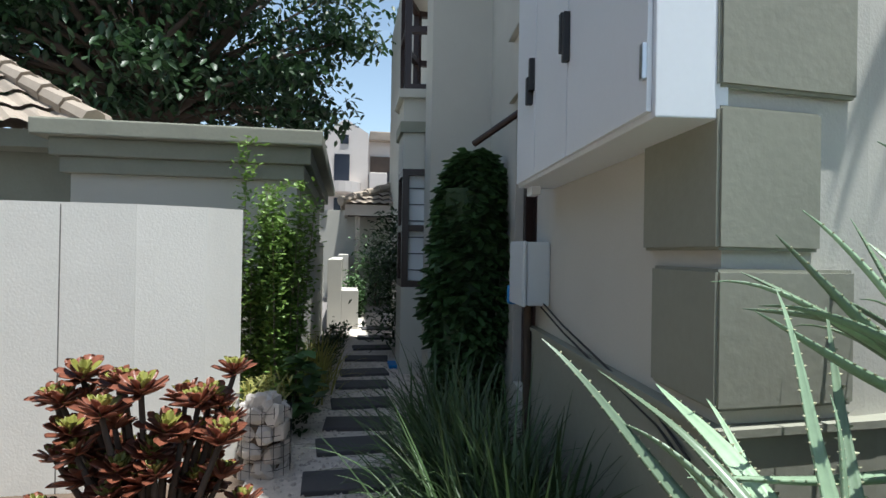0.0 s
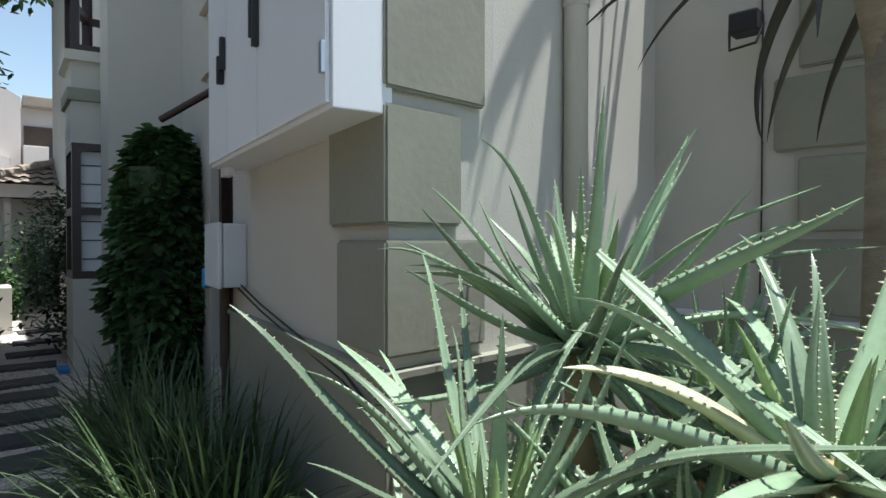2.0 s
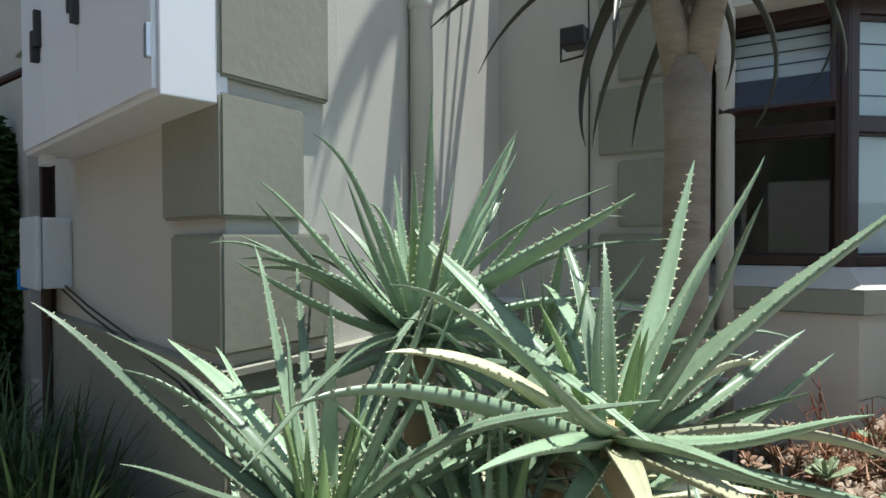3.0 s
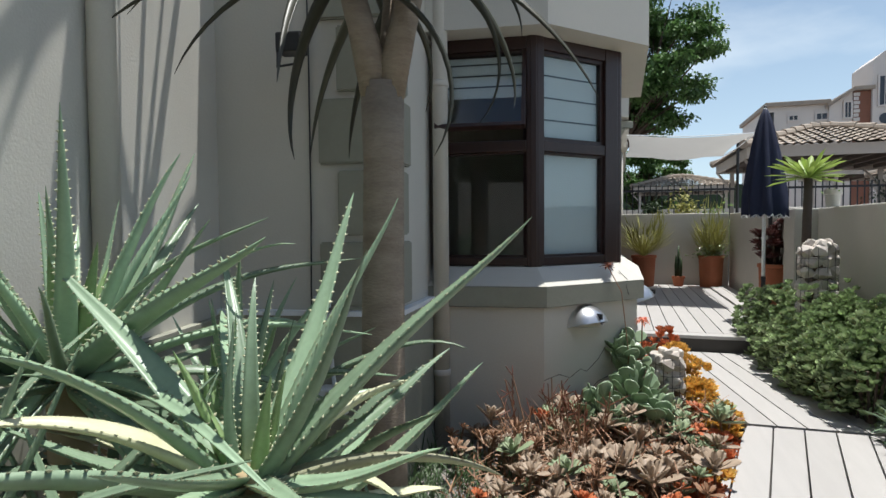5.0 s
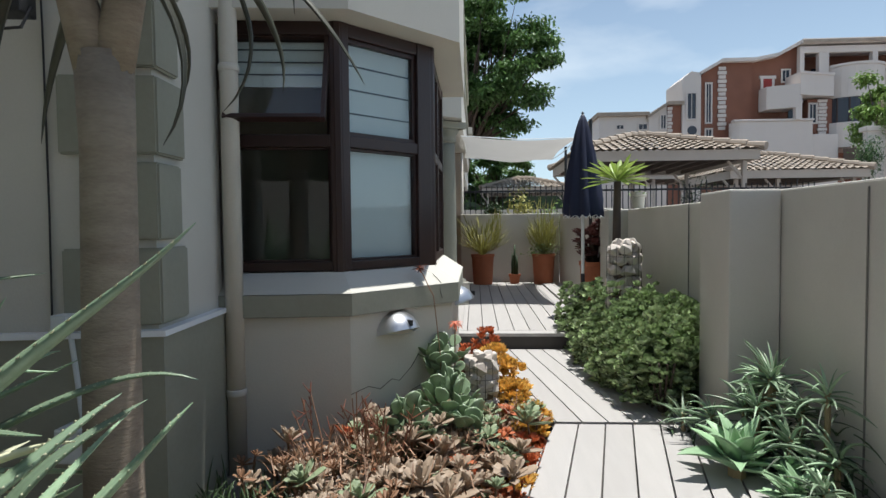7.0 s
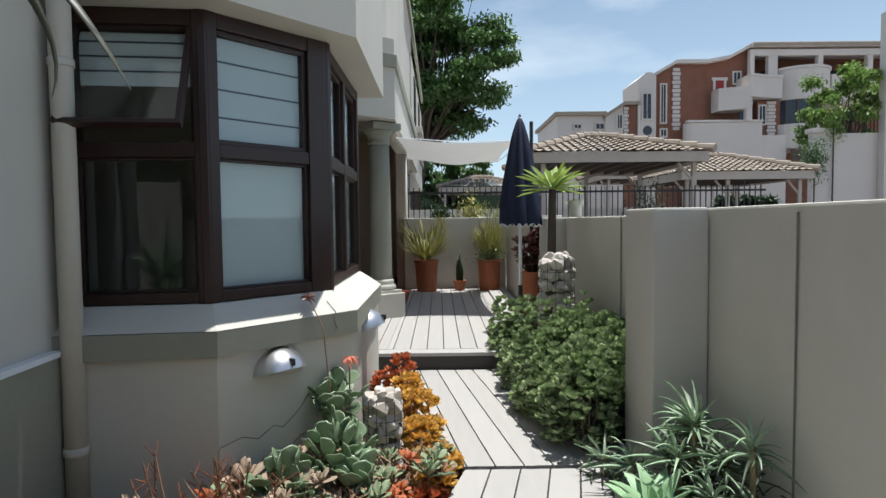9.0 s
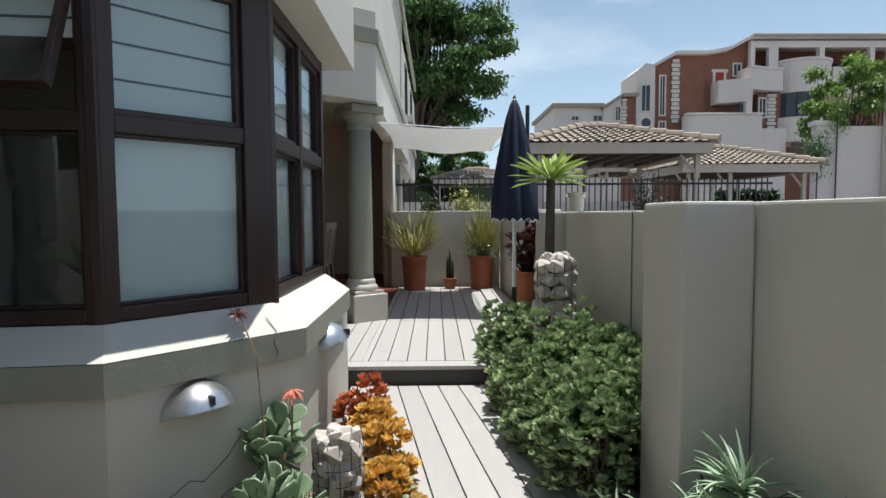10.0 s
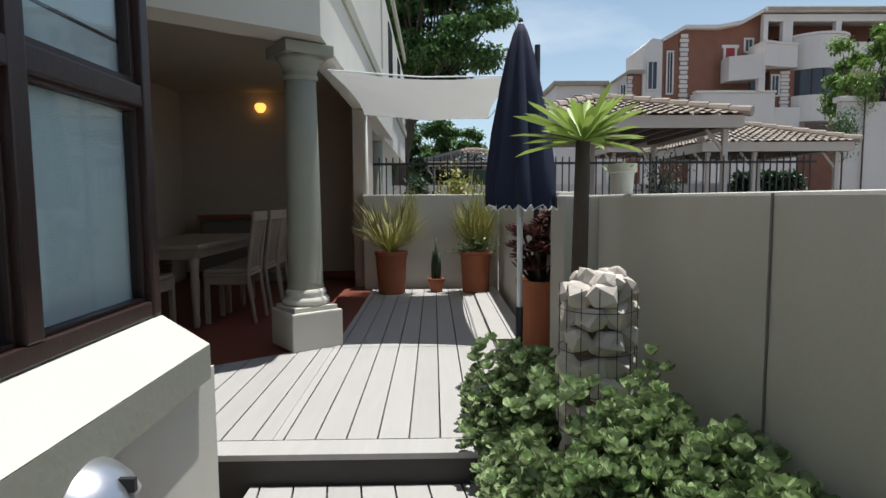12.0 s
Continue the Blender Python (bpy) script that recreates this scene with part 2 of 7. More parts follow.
def offset_line(pts, d):
    """Moves an open plan line to its right by d."""
    out = []
    for i, p in enumerate(pts):
        ns = []
        for a, b in ((i - 1, i), (i, i + 1)):
            if a >= 0 and b < len(pts):
                v = Vector((pts[b][0] - pts[a][0], pts[b][1] - pts[a][1])).normalized()
                ns.append(Vector((v.y, -v.x)))
        n = sum(ns, Vector((0, 0))).normalized()
        k = d / max(0.3, n.dot(ns[0]))
        out.append((p[0] + n.x * k, p[1] + n.y * k))
    return out


def band(bm, pts, d0, d1, z0, z1):
    """A run of moulding along a plan line, between two offsets."""
    prism(bm, offset_line(pts, d1) + offset_line(pts, d0)[::-1], z0, z1)
    return bm


def tube(bm, pts, radii, sides=8, cap=True):
    """A round bar along points; radii one number or one each."""
    pts = [Vector(p) for p in pts]
    if not hasattr(radii, "__len__"):
        radii = [radii] * len(pts)
    rings = []
    ref = Vector((0, 0, 1))
    for i, p in enumerate(pts):
        d = (pts[min(i + 1, len(pts) - 1)] - pts[max(i - 1, 0)]).normalized()
        a = d.cross(ref if abs(d.dot(ref)) < 0.95 else Vector((1, 0, 0))).normalized()
        b = d.cross(a)
        rings.append([bm.verts.new(p + (a * math.cos(2 * math.pi * k / sides) + b * math.sin(2 * math.pi * k / sides)) * radii[i]) for k in range(sides)])
    for r, s in zip(rings, rings[1:]):
        for k in range(sides):
            bm.faces.new((r[k], r[(k + 1) % sides], s[(k + 1) % sides], s[k]))
    if cap:
        bm.faces.new(rings[0][::-1])
        bm.faces.new(rings[-1])
    return bm


def lathe(bm, at, profile, sides=24):
    """A turned body: profile of (radius, height) from the foot up."""
    rings = [[bm.verts.new((at[0] + r * math.cos(2 * math.pi * k / sides), at[1] + r * math.sin(2 * math.pi * k / sides), at[2] + z)) for k in range(sides)] for r, z in profile]
    for r, s in zip(rings, rings[1:]):
        for k in range(sides):
            bm.faces.new((r[k], r[(k + 1) % sides], s[(k + 1) % sides], s[k]))
    bm.faces.new(rings[0][::-1])
    bm.faces.new(rings[-1])
    return bm


def rock(bm, at, size, rng, sub=1):
    """An angular, uneven stone."""
    vs = []
    for k in range(26):
        d = Vector((rng.gauss(0, 1), rng.gauss(0, 1), rng.gauss(0, 1))).normalized() * rng.uniform(0.85, 1.2)
        d = Vector([max(-0.86, min(0.86, c)) for c in d])
        vs.append(bm.verts.new(Vector((d.x * size[0], d.y * size[1], d.z * size[2])) + Vector(at)))
    bmesh.ops.convex_hull(bm, input=vs)
    return bm


# ---- ground ----
GZ = -0.1
UP = 0.145
bm = bmesh.new()
bx(bm, -600, 600, -600, 600, GZ - 0.4, GZ)
setting("ground", bm, PAVING, "grey paved ground of the estate", "ground")
JOINT = material("movement_joint", (0.2, 0.19, 0.17), 0.95)
setting("garden_bed", prism(bmesh.new(), [(-7.6, -6.6), (-3.0, -9.0), (2.5, -9.0), (2.5, -3.2), (1.15, -3.2), (1.15, 0.6), (0.3, 0.6), (0.3, 0.02), (-0.9, 0.02), (-0.9, -3.2), (-2.3, -4.6), (-7.6, -4.4)], GZ - 0.1, GZ + 0.02), SOIL, "dark planted garden soil", "soil")
setting("gravel_path", prism(bmesh.new(), [(-3.3, -6.2), (-3.3, -5.2), (-12, -4.75), (-12, -5.55), (-4.4, -6.2)], GZ - 0.1, GZ + 0.035), GRAVEL, "pale gravel path between walls", "path")

# ---- house shell ----
C0, C1, C2, IC, QC, QE = (-5.6, -4.62), (-2.275, -4.905), (-2.31, -4.5), (-2.56, -3.22), (-1.71, -3.1), (-1.74, -2.46)
B0, B1, B2, B3 = (-1.76, -2.34), (-1.17, -2.27), (-0.74, -1.80), (-0.74, -0.62)
TOP = 6.0
# unseen upper height of the passage walls, raised until their shadow covers the path
HIGH = 12.0


def wall(name, p, q, z0, z1, thick=0.25, mat=CREAM, label="cream plastered house wall", out=0.0):
    m, length = seg(p, q)
    return setting(name, box(0, length, -out, thick, z0, z1, m=m), mat, label, "wall")


def wall_point(p, q, u, d=0.0):
    m, length = seg(p, q)
    v = m @ Vector((u, -d, 0))
    return (v.x, v.y)


m0, L0 = seg(C0, C1)
DOOR_U0, DOOR_U1, DOOR_TOP = 1.05, 1.62, 2.0
for nm, u0, u1, z0, z1 in (("beyond_door", 0, DOOR_U0, GZ, HIGH), ("near_door", DOOR_U1, L0 - 0.3, GZ, HIGH), ("over_door", DOOR_U0, DOOR_U1, DOOR_TOP, HIGH), ("under_door", DOOR_U0, DOOR_U1, GZ, 0.3)):
    setting("wall_passage_" + nm, box(u0, u1, 0, 0.25, z0, z1, m=m0), CREAM, "cream plastered house wall along the passage", "wall")
C1B = wall_point(C0, C1, L0 - 0.3)
setting("wall_corner", prism(bmesh.new(), [C1, C2, (C2[0] - 0.3, C2[1]), C1B], GZ, HIGH), CREAM, "cream plastered house corner", "wall")
wall("wall_lit", C2, IC, GZ, HIGH)
wall("wall_recess", IC, QC, GZ, 3.6)
wall("wall_pilaster", QC, QE, GZ, 3.6)
# unseen slab, added overhead to keep the sun off the pilaster's side face
setting("unseen_shade_slab", prism(bmesh.new(), [(-1.74, -3.12), (-1.1, -3.02), (-1.1, -2.42), (-1.74, -2.42)], 3.5, 3.64), SAGE, "unseen sage slab added to shade the pilaster", "eave")
BAY = [B0, B1, B2, B3]
BAYX = [(-1.76, -2.34), (-1.17, -2.27), (-0.74, -1.80), (-0.74, -0.62), (-1.7, -0.62)]
setting("wall_bay_base", band(bmesh.new(), BAYX, -0.2, 0.13, GZ, 0.695), CREAM, "cream plastered base of the bay window", "wall")
bm = bmesh.new()
band(bm, BAYX[:4], -0.2, 0.17, 0.69, 0.80)
setting("sill_moulding", bm, SAGE, "sage green sill band round the bay window", "moulding")
bm = bmesh.new()
o, i = offset_line(BAYX[:4], 0.17), offset_line(BAYX[:4], -0.16)
n = len(o)
lo = [bm.verts.new((x, y, 0.803)) for x, y in o]
hi = [bm.verts.new((x, y, 0.90)) for x, y in offset_line(BAYX[:4], 0.02)]
bk = [bm.verts.new((x, y, 0.905)) for x, y in i]
for k in range(n - 1):
    bm.faces.new((lo[k], lo[k + 1], hi[k + 1], hi[k]))
    bm.faces.new((hi[k], hi[k + 1], bk[k + 1], bk[k]))
end_lo = bm.verts.new((i[-1][0], i[-1][1], 0.803))
bm.faces.new((lo[-1], end_lo, bk[-1], hi[-1]))
setting("sill_slope", bm, CREAM, "cream sloping window sill with a hairline crack", "sill")
setting("wall_bay_head", band(bmesh.new(), BAYX, -0.25, 0.19, 2.20, 2.95), CREAM, "cream plastered wall over the bay window", "wall")
setting("wall_bay_upper", band(bmesh.new(), BAYX, -0.25, 0.06, 2.95, TOP), CREAM, "cream plastered upper wall of the bay", "wall")
setting("ceiling_bay", prism(bmesh.new(), offset_line(BAYX, -0.1) + [(-3.4, -0.62), (-3.4, -2.4)], 2.22, 2.28), CEIL, "plain ceiling inside the bay", "ceiling")
setting("floor_bay", prism(bmesh.new(), offset_line(BAYX, -0.1) + [(-3.4, -0.7), (-3.4, -2.4)], 0.1, 0.145), INDOORDIM, "plain indoor floor, darkened as in an unlit room", "floor")
setting("wall_room_back", box(-3.6, -3.4, -3.0, -0.6, GZ, 2.3), INDOORDIM, "plain indoor back wall, darkened as in an unlit room", "wall")
setting("wall_room_side", box(-3.4, -1.85, -2.55, -2.4, GZ, 2.3), INDOORDIM, "plain indoor side wall, darkened as in an unlit room", "wall")
setting("wall_patio_side", box(-3.6, -0.98, -0.82, -0.62, GZ, TOP), CREAM, "cream plastered wall beside the patio", "wall")

# window frames of the bay
def window_face(name, p, q, splits, blind_upper, blind_lower, tilt=0.0, stile=0.05):
    """A two-storey casement window on one face of the bay; splits are the light's edges along the face."""
    m, length = seg(p, q)
    z0, z1, zt = 0.905, 2.20, 1.585
    w = tagged(thing(name, "dark brown hardwood casement window of the bay", "window"), kind="structure")
    for u0, u1 in ((0, 0.05), (length - stile, length)):
        part("window_frame", box(u0, u1, -0.02, 0.07, z0, z1, 0.006, m=m), WOOD, w)
    for a, b in ((z0, z0 + 0.05), (z1 - 0.07, z1), (zt - 0.03, zt + 0.035)):
        part("window_frame", box(0.05, length - stile, -0.016, 0.07, a, b, 0.006, m=m), WOOD, w)
    for s in splits[1:-1]:
        part("mullion", box(s - 0.03, s + 0.03, -0.018, 0.07, z0 + 0.05, z1 - 0.07, 0.006, m=m), WOOD, w)
    for s0, s1 in zip(splits, splits[1:]):
        for a, b, blind in ((z0 + 0.05, zt - 0.03, blind_lower), (zt + 0.035, z1 - 0.07, blind_upper)):
            e0, e1 = s0 + 0.03, s1 - 0.03
            top = b > 2
            k = 0.022 if top else 0.012
            hung = tilt if top else 0.0
            mm = m @ Matrix.Translation((0, 0.02, b)) @ Matrix.Rotation(-hung, 4, "X") @ Matrix.Translation((0, -0.02, -b))
            for c in ((e0, e0 + k, a, b), (e1 - k, e1, a, b), (e0 + k, e1 - k, a, a + k), (e0 + k, e1 - k, b - k, b)):
                part("sash", box(c[0], c[1], -0.004 if hung else 0.004, 0.04, c[2], c[3], 0.003, m=mm), WOOD, w)
            pane = part("pane", box(e0 + k, e1 - k, 0.018, 0.022, a + k, b - k, m=mm), GLASS, w)
            pane.visible_shadow = False
            if blind:
                lo = a if blind == 1 else (a + b) / 2
                bl = part("blind", box(e0 + 0.005, e1 - 0.005, 0.045, 0.049, lo, b, m=m), BLIND, w, "white fabric roman blind")
                if top:
                    for j in range(1, 4):
                        zz = lo + (b - lo) * j / 4
                        part("blind_seam", box(e0 + 0.005, e1 - 0.005, 0.040, 0.044, zz - 0.004, zz + 0.004, m=m), CORD, bl)
    return w


m, La = seg(B0, B1)
window_face("window_1", B0, B1, (0.02, La - 0.02), 2, 0, radians(24))
m, Lb = seg(B1, B2)
window_face("window_2", B1, B2, (0.01, Lb - 0.075), 1, 1, stile=0.105)
m, Lc = seg(B2, B3)
window_face("window_3", B2, B3, (0.02, Lc * 0.5, Lc - 0.02), 1, 1)
for p in (B1, B2):
    setting("window_post", tube(bmesh.new(), [(p[0] - 0.02, p[1] + 0.03, 0.9), (p[0] - 0.02, p[1] + 0.03, 2.2)], 0.055, 12), WOOD, "dark hardwood corner post of the bay", "post")
# ---- decks ----
lower = thing("deck_lower", "grey composite timber walkway deck", "deck", kind="structure")
upper = thing("deck_upper", "grey composite timber patio deck one step up", "deck", kind="structure")
part("deck_frame", prism(bmesh.new(), [(0.30, -0.01), (0.95, -2.05), (0.95, -6.5), (-1.0, -6.5), (-0.35, -3.2), (-0.02, -2.0), (-0.66, -0.9), (-0.66, -0.01)], GZ, -0.03), DECKSHADE, lower)


def clip_poly(poly, a, b, c):
    """Keeps the part of a plan outline where a*x + b*y <= c."""
    out = []
    for k, p in enumerate(poly):
        q = poly[(k + 1) % len(poly)]
        fp, fq = a * p[0] + b * p[1] - c, a * q[0] + b * q[1] - c
        if fp <= 0:
            out.append(p)
        if fp * fq < 0:
            t = fp / (fp - fq)
            out.append((p[0] + (q[0] - p[0]) * t, p[1] + (q[1] - p[1]) * t))
    return out


def boards(owner, outline, way, width, gap, z0, z1, start=0.0):
    """Single deck boards cut to a convex outline, laid along the direction way."""
    w = Vector(way).normalized()
    n = Vector((w.y, -w.x))
    ds = [n.x * x + n.y * y for x, y in outline]
    k = math.floor((min(ds) - start) / width)
    while start + k * width < max(ds):
        d0 = start + k * width + gap / 2
        d1 = d0 + width - gap
        poly = clip_poly(clip_poly(outline, -n.x, -n.y, -d0), n.x, n.y, d1)
        k += 1
        if len(poly) < 3 or d1 < min(ds):
            continue
        part("board", prism(bmesh.new(), poly, z0, z1), DECK, owner)


part("deck_frame", box(-3.55, 0.95, 0.02, 5.9, GZ, UP - 0.03), DECKSHADE, upper)
boards(upper, [(-0.60, 0.16), (0.62, 0.16), (0.62, 4.72), (-0.60, 4.72)], (0, 1), 0.1475, 0.009, UP - 0.03, UP, 0.04)
boards(upper, [(-1.9, 0.16), (-0.603, 0.16), (-0.603, 1.95), (-1.9, 1.0)], (0, 1), 0.1475, 0.009, UP - 0.03, UP, 0.04)
part("edge_board", box(-0.95, 0.62, 0.0, 0.155, UP - 0.03, UP, 0.004), DECK, upper)
# the riser's shade is put into its colour
part("riser_board", box(-0.95, 0.5, 0.012, 0.03, -0.02, UP - 0.032), DECKSHADE, upper, "riser board in a shade-dark colour")
boards(upper, [(0.63, 2.0), (0.93, 2.0), (0.93, 4.72), (0.63, 4.72)], (0, 1), 0.1475, 0.009, UP - 0.03, UP + 0.02, 0.63)
boards(lower, [(0.42, -0.005), (0.95, -1.96), (0.1, -1.96), (-0.02, -1.96), (-0.66, -0.7), (-0.66, -0.005)], (0.22, -1.4), 0.1475, 0.009, -0.03, 0.0, 0.02)
boards(lower, [(0.98, -2.0), (1.02, -6.4), (-1.0, -6.4), (-0.30, -2.9), (-0.02, -2.0)], (-0.19, -0.8), 0.1475, 0.009, -0.03, 0.0, 0.02)

# ---- boundary wall ----
setting("wall_boundary_near", box(1.13, 1.33, -9.0, -1.78, GZ, 1.31, 0.012), WALLGREY, "beige plastered garden boundary wall", "wall")
setting("wall_boundary_far", box(1.13, 1.33, -1.775, 0.9, GZ, 1.285, 0.012), WALLGREY, "beige plastered garden boundary wall", "wall")
setting("wall_pier", box(0.86, 1.125, -2.18, -1.78, GZ, 1.312, 0.012), WALLGREY, "beige plastered wall pier", "wall")
setting("wall_pier_far", box(0.93, 1.33, 0.905, 1.3, GZ, 1.285, 0.012), WALLGREY, "beige plastered wall pier", "wall")
setting("wall_boundary_side", box(0.98, 1.18, 1.305, 4.8, GZ, 1.31, 0.012), WALLGREY, "beige plastered garden boundary wall", "wall")
setting("wall_back", box(-0.72, 0.975, 4.8, 5.0, GZ, 1.32, 0.012), WALLGREY, "beige plastered low wall behind the patio", "wall")
for y in (-0.86, -2.85):
    setting("wall_joint", box(1.122, 1.128, y - 0.003, y + 0.003, 0.0, 1.28), JOINT, "dark movement joint in the boundary wall", "joint")

# ---- patio ----
tiles = thing("floor_patio", "red quarry tile patio floor", "floor", kind="structure")
part("floor_bed", box(-3.5, -0.61, 0.3, 5.9, UP - 0.1, UP - 0.012), REDTILE, tiles)
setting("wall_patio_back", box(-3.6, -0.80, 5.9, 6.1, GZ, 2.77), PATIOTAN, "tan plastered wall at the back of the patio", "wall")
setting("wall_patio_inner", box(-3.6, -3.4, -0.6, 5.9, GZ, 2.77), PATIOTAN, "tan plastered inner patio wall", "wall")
setting("ceiling_patio", prism(bmesh.new(), [(-3.6, -0.6), (-2.6, -0.6), (-0.72, 1.85), (-0.72, 6.1), (-3.6, 6.1)], 2.77, 2.85), CEIL, "plain plastered patio ceiling", "ceiling")
bm = bmesh.new()
prism(bm, [(-2.3, 0.5), (-0.62, 1.72), (-0.62, 9.0), (-0.85, 9.0), (-0.85, 1.95), (-2.42, 0.72)], 2.415, 3.3)
setting("wall_balcony", bm, CREAM, "cream plastered balcony wall over the patio", "wall")
setting("wall_upper", prism(bmesh.new(), [(-0.8, -0.5), (-1.2, 0.3), (-0.75, 2.3), (-0.75, 9.0), (-3.4, 9.0), (-3.4, -0.5)], 2.86, TOP), CREAM, "cream plastered upper storey wall", "wall")

# ---- plants: helpers ----
def leaf_cloud(name, base, way, length, width, mat, parent=None, w1=0.9, w2=0.75, fold=0.18, droop=0.15, seed=0, label=""):
    """Many small pointed or rounded leaves in one mesh: arrays of foot and direction."""
    rng = np.random.default_rng(seed)
    base, way = np.asarray(base, float), np.asarray(way, float)
    n = len(base)
    way = way / np.maximum(np.linalg.norm(way, axis=1, keepdims=True), 1e-6)
    length = np.broadcast_to(np.asarray(length, float), (n,))[:, None] * rng.uniform(0.75, 1.2, (n, 1))
    width = np.broadcast_to(np.asarray(width, float), (n,))[:, None] * rng.uniform(0.85, 1.15, (n, 1)) / 2
    side = np.cross(way, np.array([0, 0, 1.0])) + rng.normal(0, 0.25, (n, 3))
    side -= way * np.sum(side * way, axis=1, keepdims=True)
    side /= np.maximum(np.linalg.norm(side, axis=1, keepdims=True), 1e-6)
    up = np.cross(side, way)
    f = width * fold * 2

    def at(t, s, lift=0.0):
        return base + way * length * t + side * width * s + up * (f * lift) - np.array([0, 0, 1.0]) * (length * droop * t * t)

    v = np.stack([at(0, 0), at(0.38, w1), at(0.38, -w1), at(0.78, w2), at(0.78, -w2), at(1, 0, -0.2), at(0.38, 0, -1), at(0.78, 0, -1)], 1).reshape(-1, 3)
    quads = [(0, 2, 6, 6), (0, 6, 1, 1), (6, 2, 4, 7), (1, 6, 7, 3), (7, 4, 5, 5), (3, 7, 5, 5)]
    faces = []
    for q in quads:
        k = list(dict.fromkeys(q))
        faces.append(np.array(k)[None, :] + 8 * np.arange(n)[:, None])
    flat = [tuple(int(c) for c in row) for block in faces for row in block]
    return mesh_from(name, v.tolist(), flat, mat, parent, True, label)


def ribbons(name, base, way, length, width, droop, mat, parent=None, steps=7, seed=0, label=""):
    """Long arching strap leaves in one mesh, folded along the middle."""
    rng = np.random.default_rng(seed)
    verts, faces = [], []
    for k in range(len(base)):
        p, d = Vector(base[k]), Vector(way[k]).normalized()
        ll = length[k] if hasattr(length, "__len__") else length * rng.uniform(0.6, 1.15)
        w = width * rng.uniform(0.7, 1.2)
        dr = droop * rng.uniform(0.4, 1.4)
        side = d.cross(Vector((0, 0, 1)))
        side = side.normalized() if side.length > 0.05 else Vector((1, 0, 0))
        at = len(verts)
        for s in range(steps + 1):
            t = s / steps
            c = p + d * (ll * t) - Vector((0, 0, 1)) * (ll * dr * t * t)
            ww = w * 0.5 * (1 - t ** 2.5) + 0.0004
            verts += [c - side * ww, c - Vector((0, 0, ww * 0.5)), c + side * ww]
        for s in range(steps):
            a = at + 3 * s
            faces += [(a, a + 1, a + 4, a + 3), (a + 1, a + 2, a + 5, a + 4)]
    return mesh_from(name, [tuple(v) for v in verts], faces, mat, parent, True, label)


def thick_leaf(name, length, width, thick, lift, bend, mats, teeth=0.0, seed=0, steps=14, keel=0.5, twist=0.0, curl=0.0):
    """One fleshy aloe leaf: channelled above, keeled below, with marginal teeth. Points along +x; lift and bend are degrees."""
    rng = random.Random(seed)
    verts, faces, mark = [], [], []
    a = radians(lift)
    p = Vector((0, 0, 0))
    rings = []
    for s in range(steps + 1):
        t = s / steps
        d = Vector((math.cos(a), 0, math.sin(a)))
        up = Vector((-math.sin(a), 0, math.cos(a)))
        tw = twist * t
        side = Vector((0, math.cos(tw), 0)) + up * math.sin(tw)
        w = width * 0.5 * min(1.0, 0.8 + t) * (1 - t) ** 0.82 + 0.0009
        th = thick * (1 - t) ** 0.7 + 0.001
        ch = w * 0.42
        rings.append((p.copy(), side, up, w))
        at = len(verts)
        for u, h in ((-1, ch), (-0.55, ch * 0.3), (0, 0), (0.55, ch * 0.3), (1, ch), (0.6, -th * keel), (0, -th), (-0.6, -th * keel)):
            verts.append(tuple(p + side * (u * w) + up * h))
        if s:
            for k in range(8):
                b = at - 8
                faces.append((b + k, b + (k + 1) % 8, at + (k + 1) % 8, at + k))
                mark.append(0)
        p = p + d * (length / steps)
        a -= radians(bend) / steps * (0.5 + t) + radians(curl) / steps * 3.2 * max(0.0, t - 0.55)
    if teeth:
        n = int(length / 0.024)
        for k in range(1, n):
            t = k / n * 0.97
            i = min(int(t * steps), steps - 1)
            f = t * steps - i
            c = rings[i][0].lerp(rings[i + 1][0], f)
            side, up, w = rings[i][1], rings[i][2], rings[i][3] * (1 - f) + rings[i + 1][3] * f
            ax = (rings[i + 1][0] - rings[i][0]).normalized()
            for sgn in (-1, 1):
                e = c + side * (sgn * w * 0.98) + up * (w * 0.42)
                q = teeth * (1 - 0.5 * t) * rng.uniform(0.7, 1.2)
                at = len(verts)
                verts += [tuple(e - ax * q * 0.55), tuple(e + ax * q * 0.55), tuple(e - up * q * 0.35 - side * sgn * q * 0.1), tuple(e + side * (sgn * q) + ax * q * 0.4)]
                for tri in ((0, 1, 3), (1, 2, 3), (2, 0, 3)):
                    faces.append(tuple(at + j for j in tri))
                    mark.append(1)
    me = bpy.data.meshes.new(name)
    me.from_pydata(verts, [], faces)
    for m in mats:
        me.materials.append(m)
    me.polygons.foreach_set("material_index", mark)
    smooth(me)
    return me


ALOE = leaf_material("aloe_green", (0.275, 0.385, 0.25), 0.36, 0.0, 0.14, per_object=0.45, vary=0.25)
ALOEHEART = leaf_material("young_aloe_green", (0.30, 0.43, 0.19), 0.36, 0.0, 0.2, per_object=0.3, vary=0.25)
# pale, dryish low leaves, with the sunlight on them put into the colour
ALOEPALE = leaf_material("sunlit_pale_aloe", (0.52, 0.52, 0.34), 0.45, 0.0, 0.12, per_object=0.3, vary=0.25)
ALOETEETH = leaf_material("aloe_teeth", (0.58, 0.58, 0.38), 0.5, 0.0, 0.0)
DRYLEAF = leaf_material("dry_leaf", (0.40, 0.31, 0.18), 0.8, 0.3, 0.15)
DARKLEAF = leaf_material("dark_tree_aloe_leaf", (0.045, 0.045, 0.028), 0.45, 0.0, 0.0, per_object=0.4)
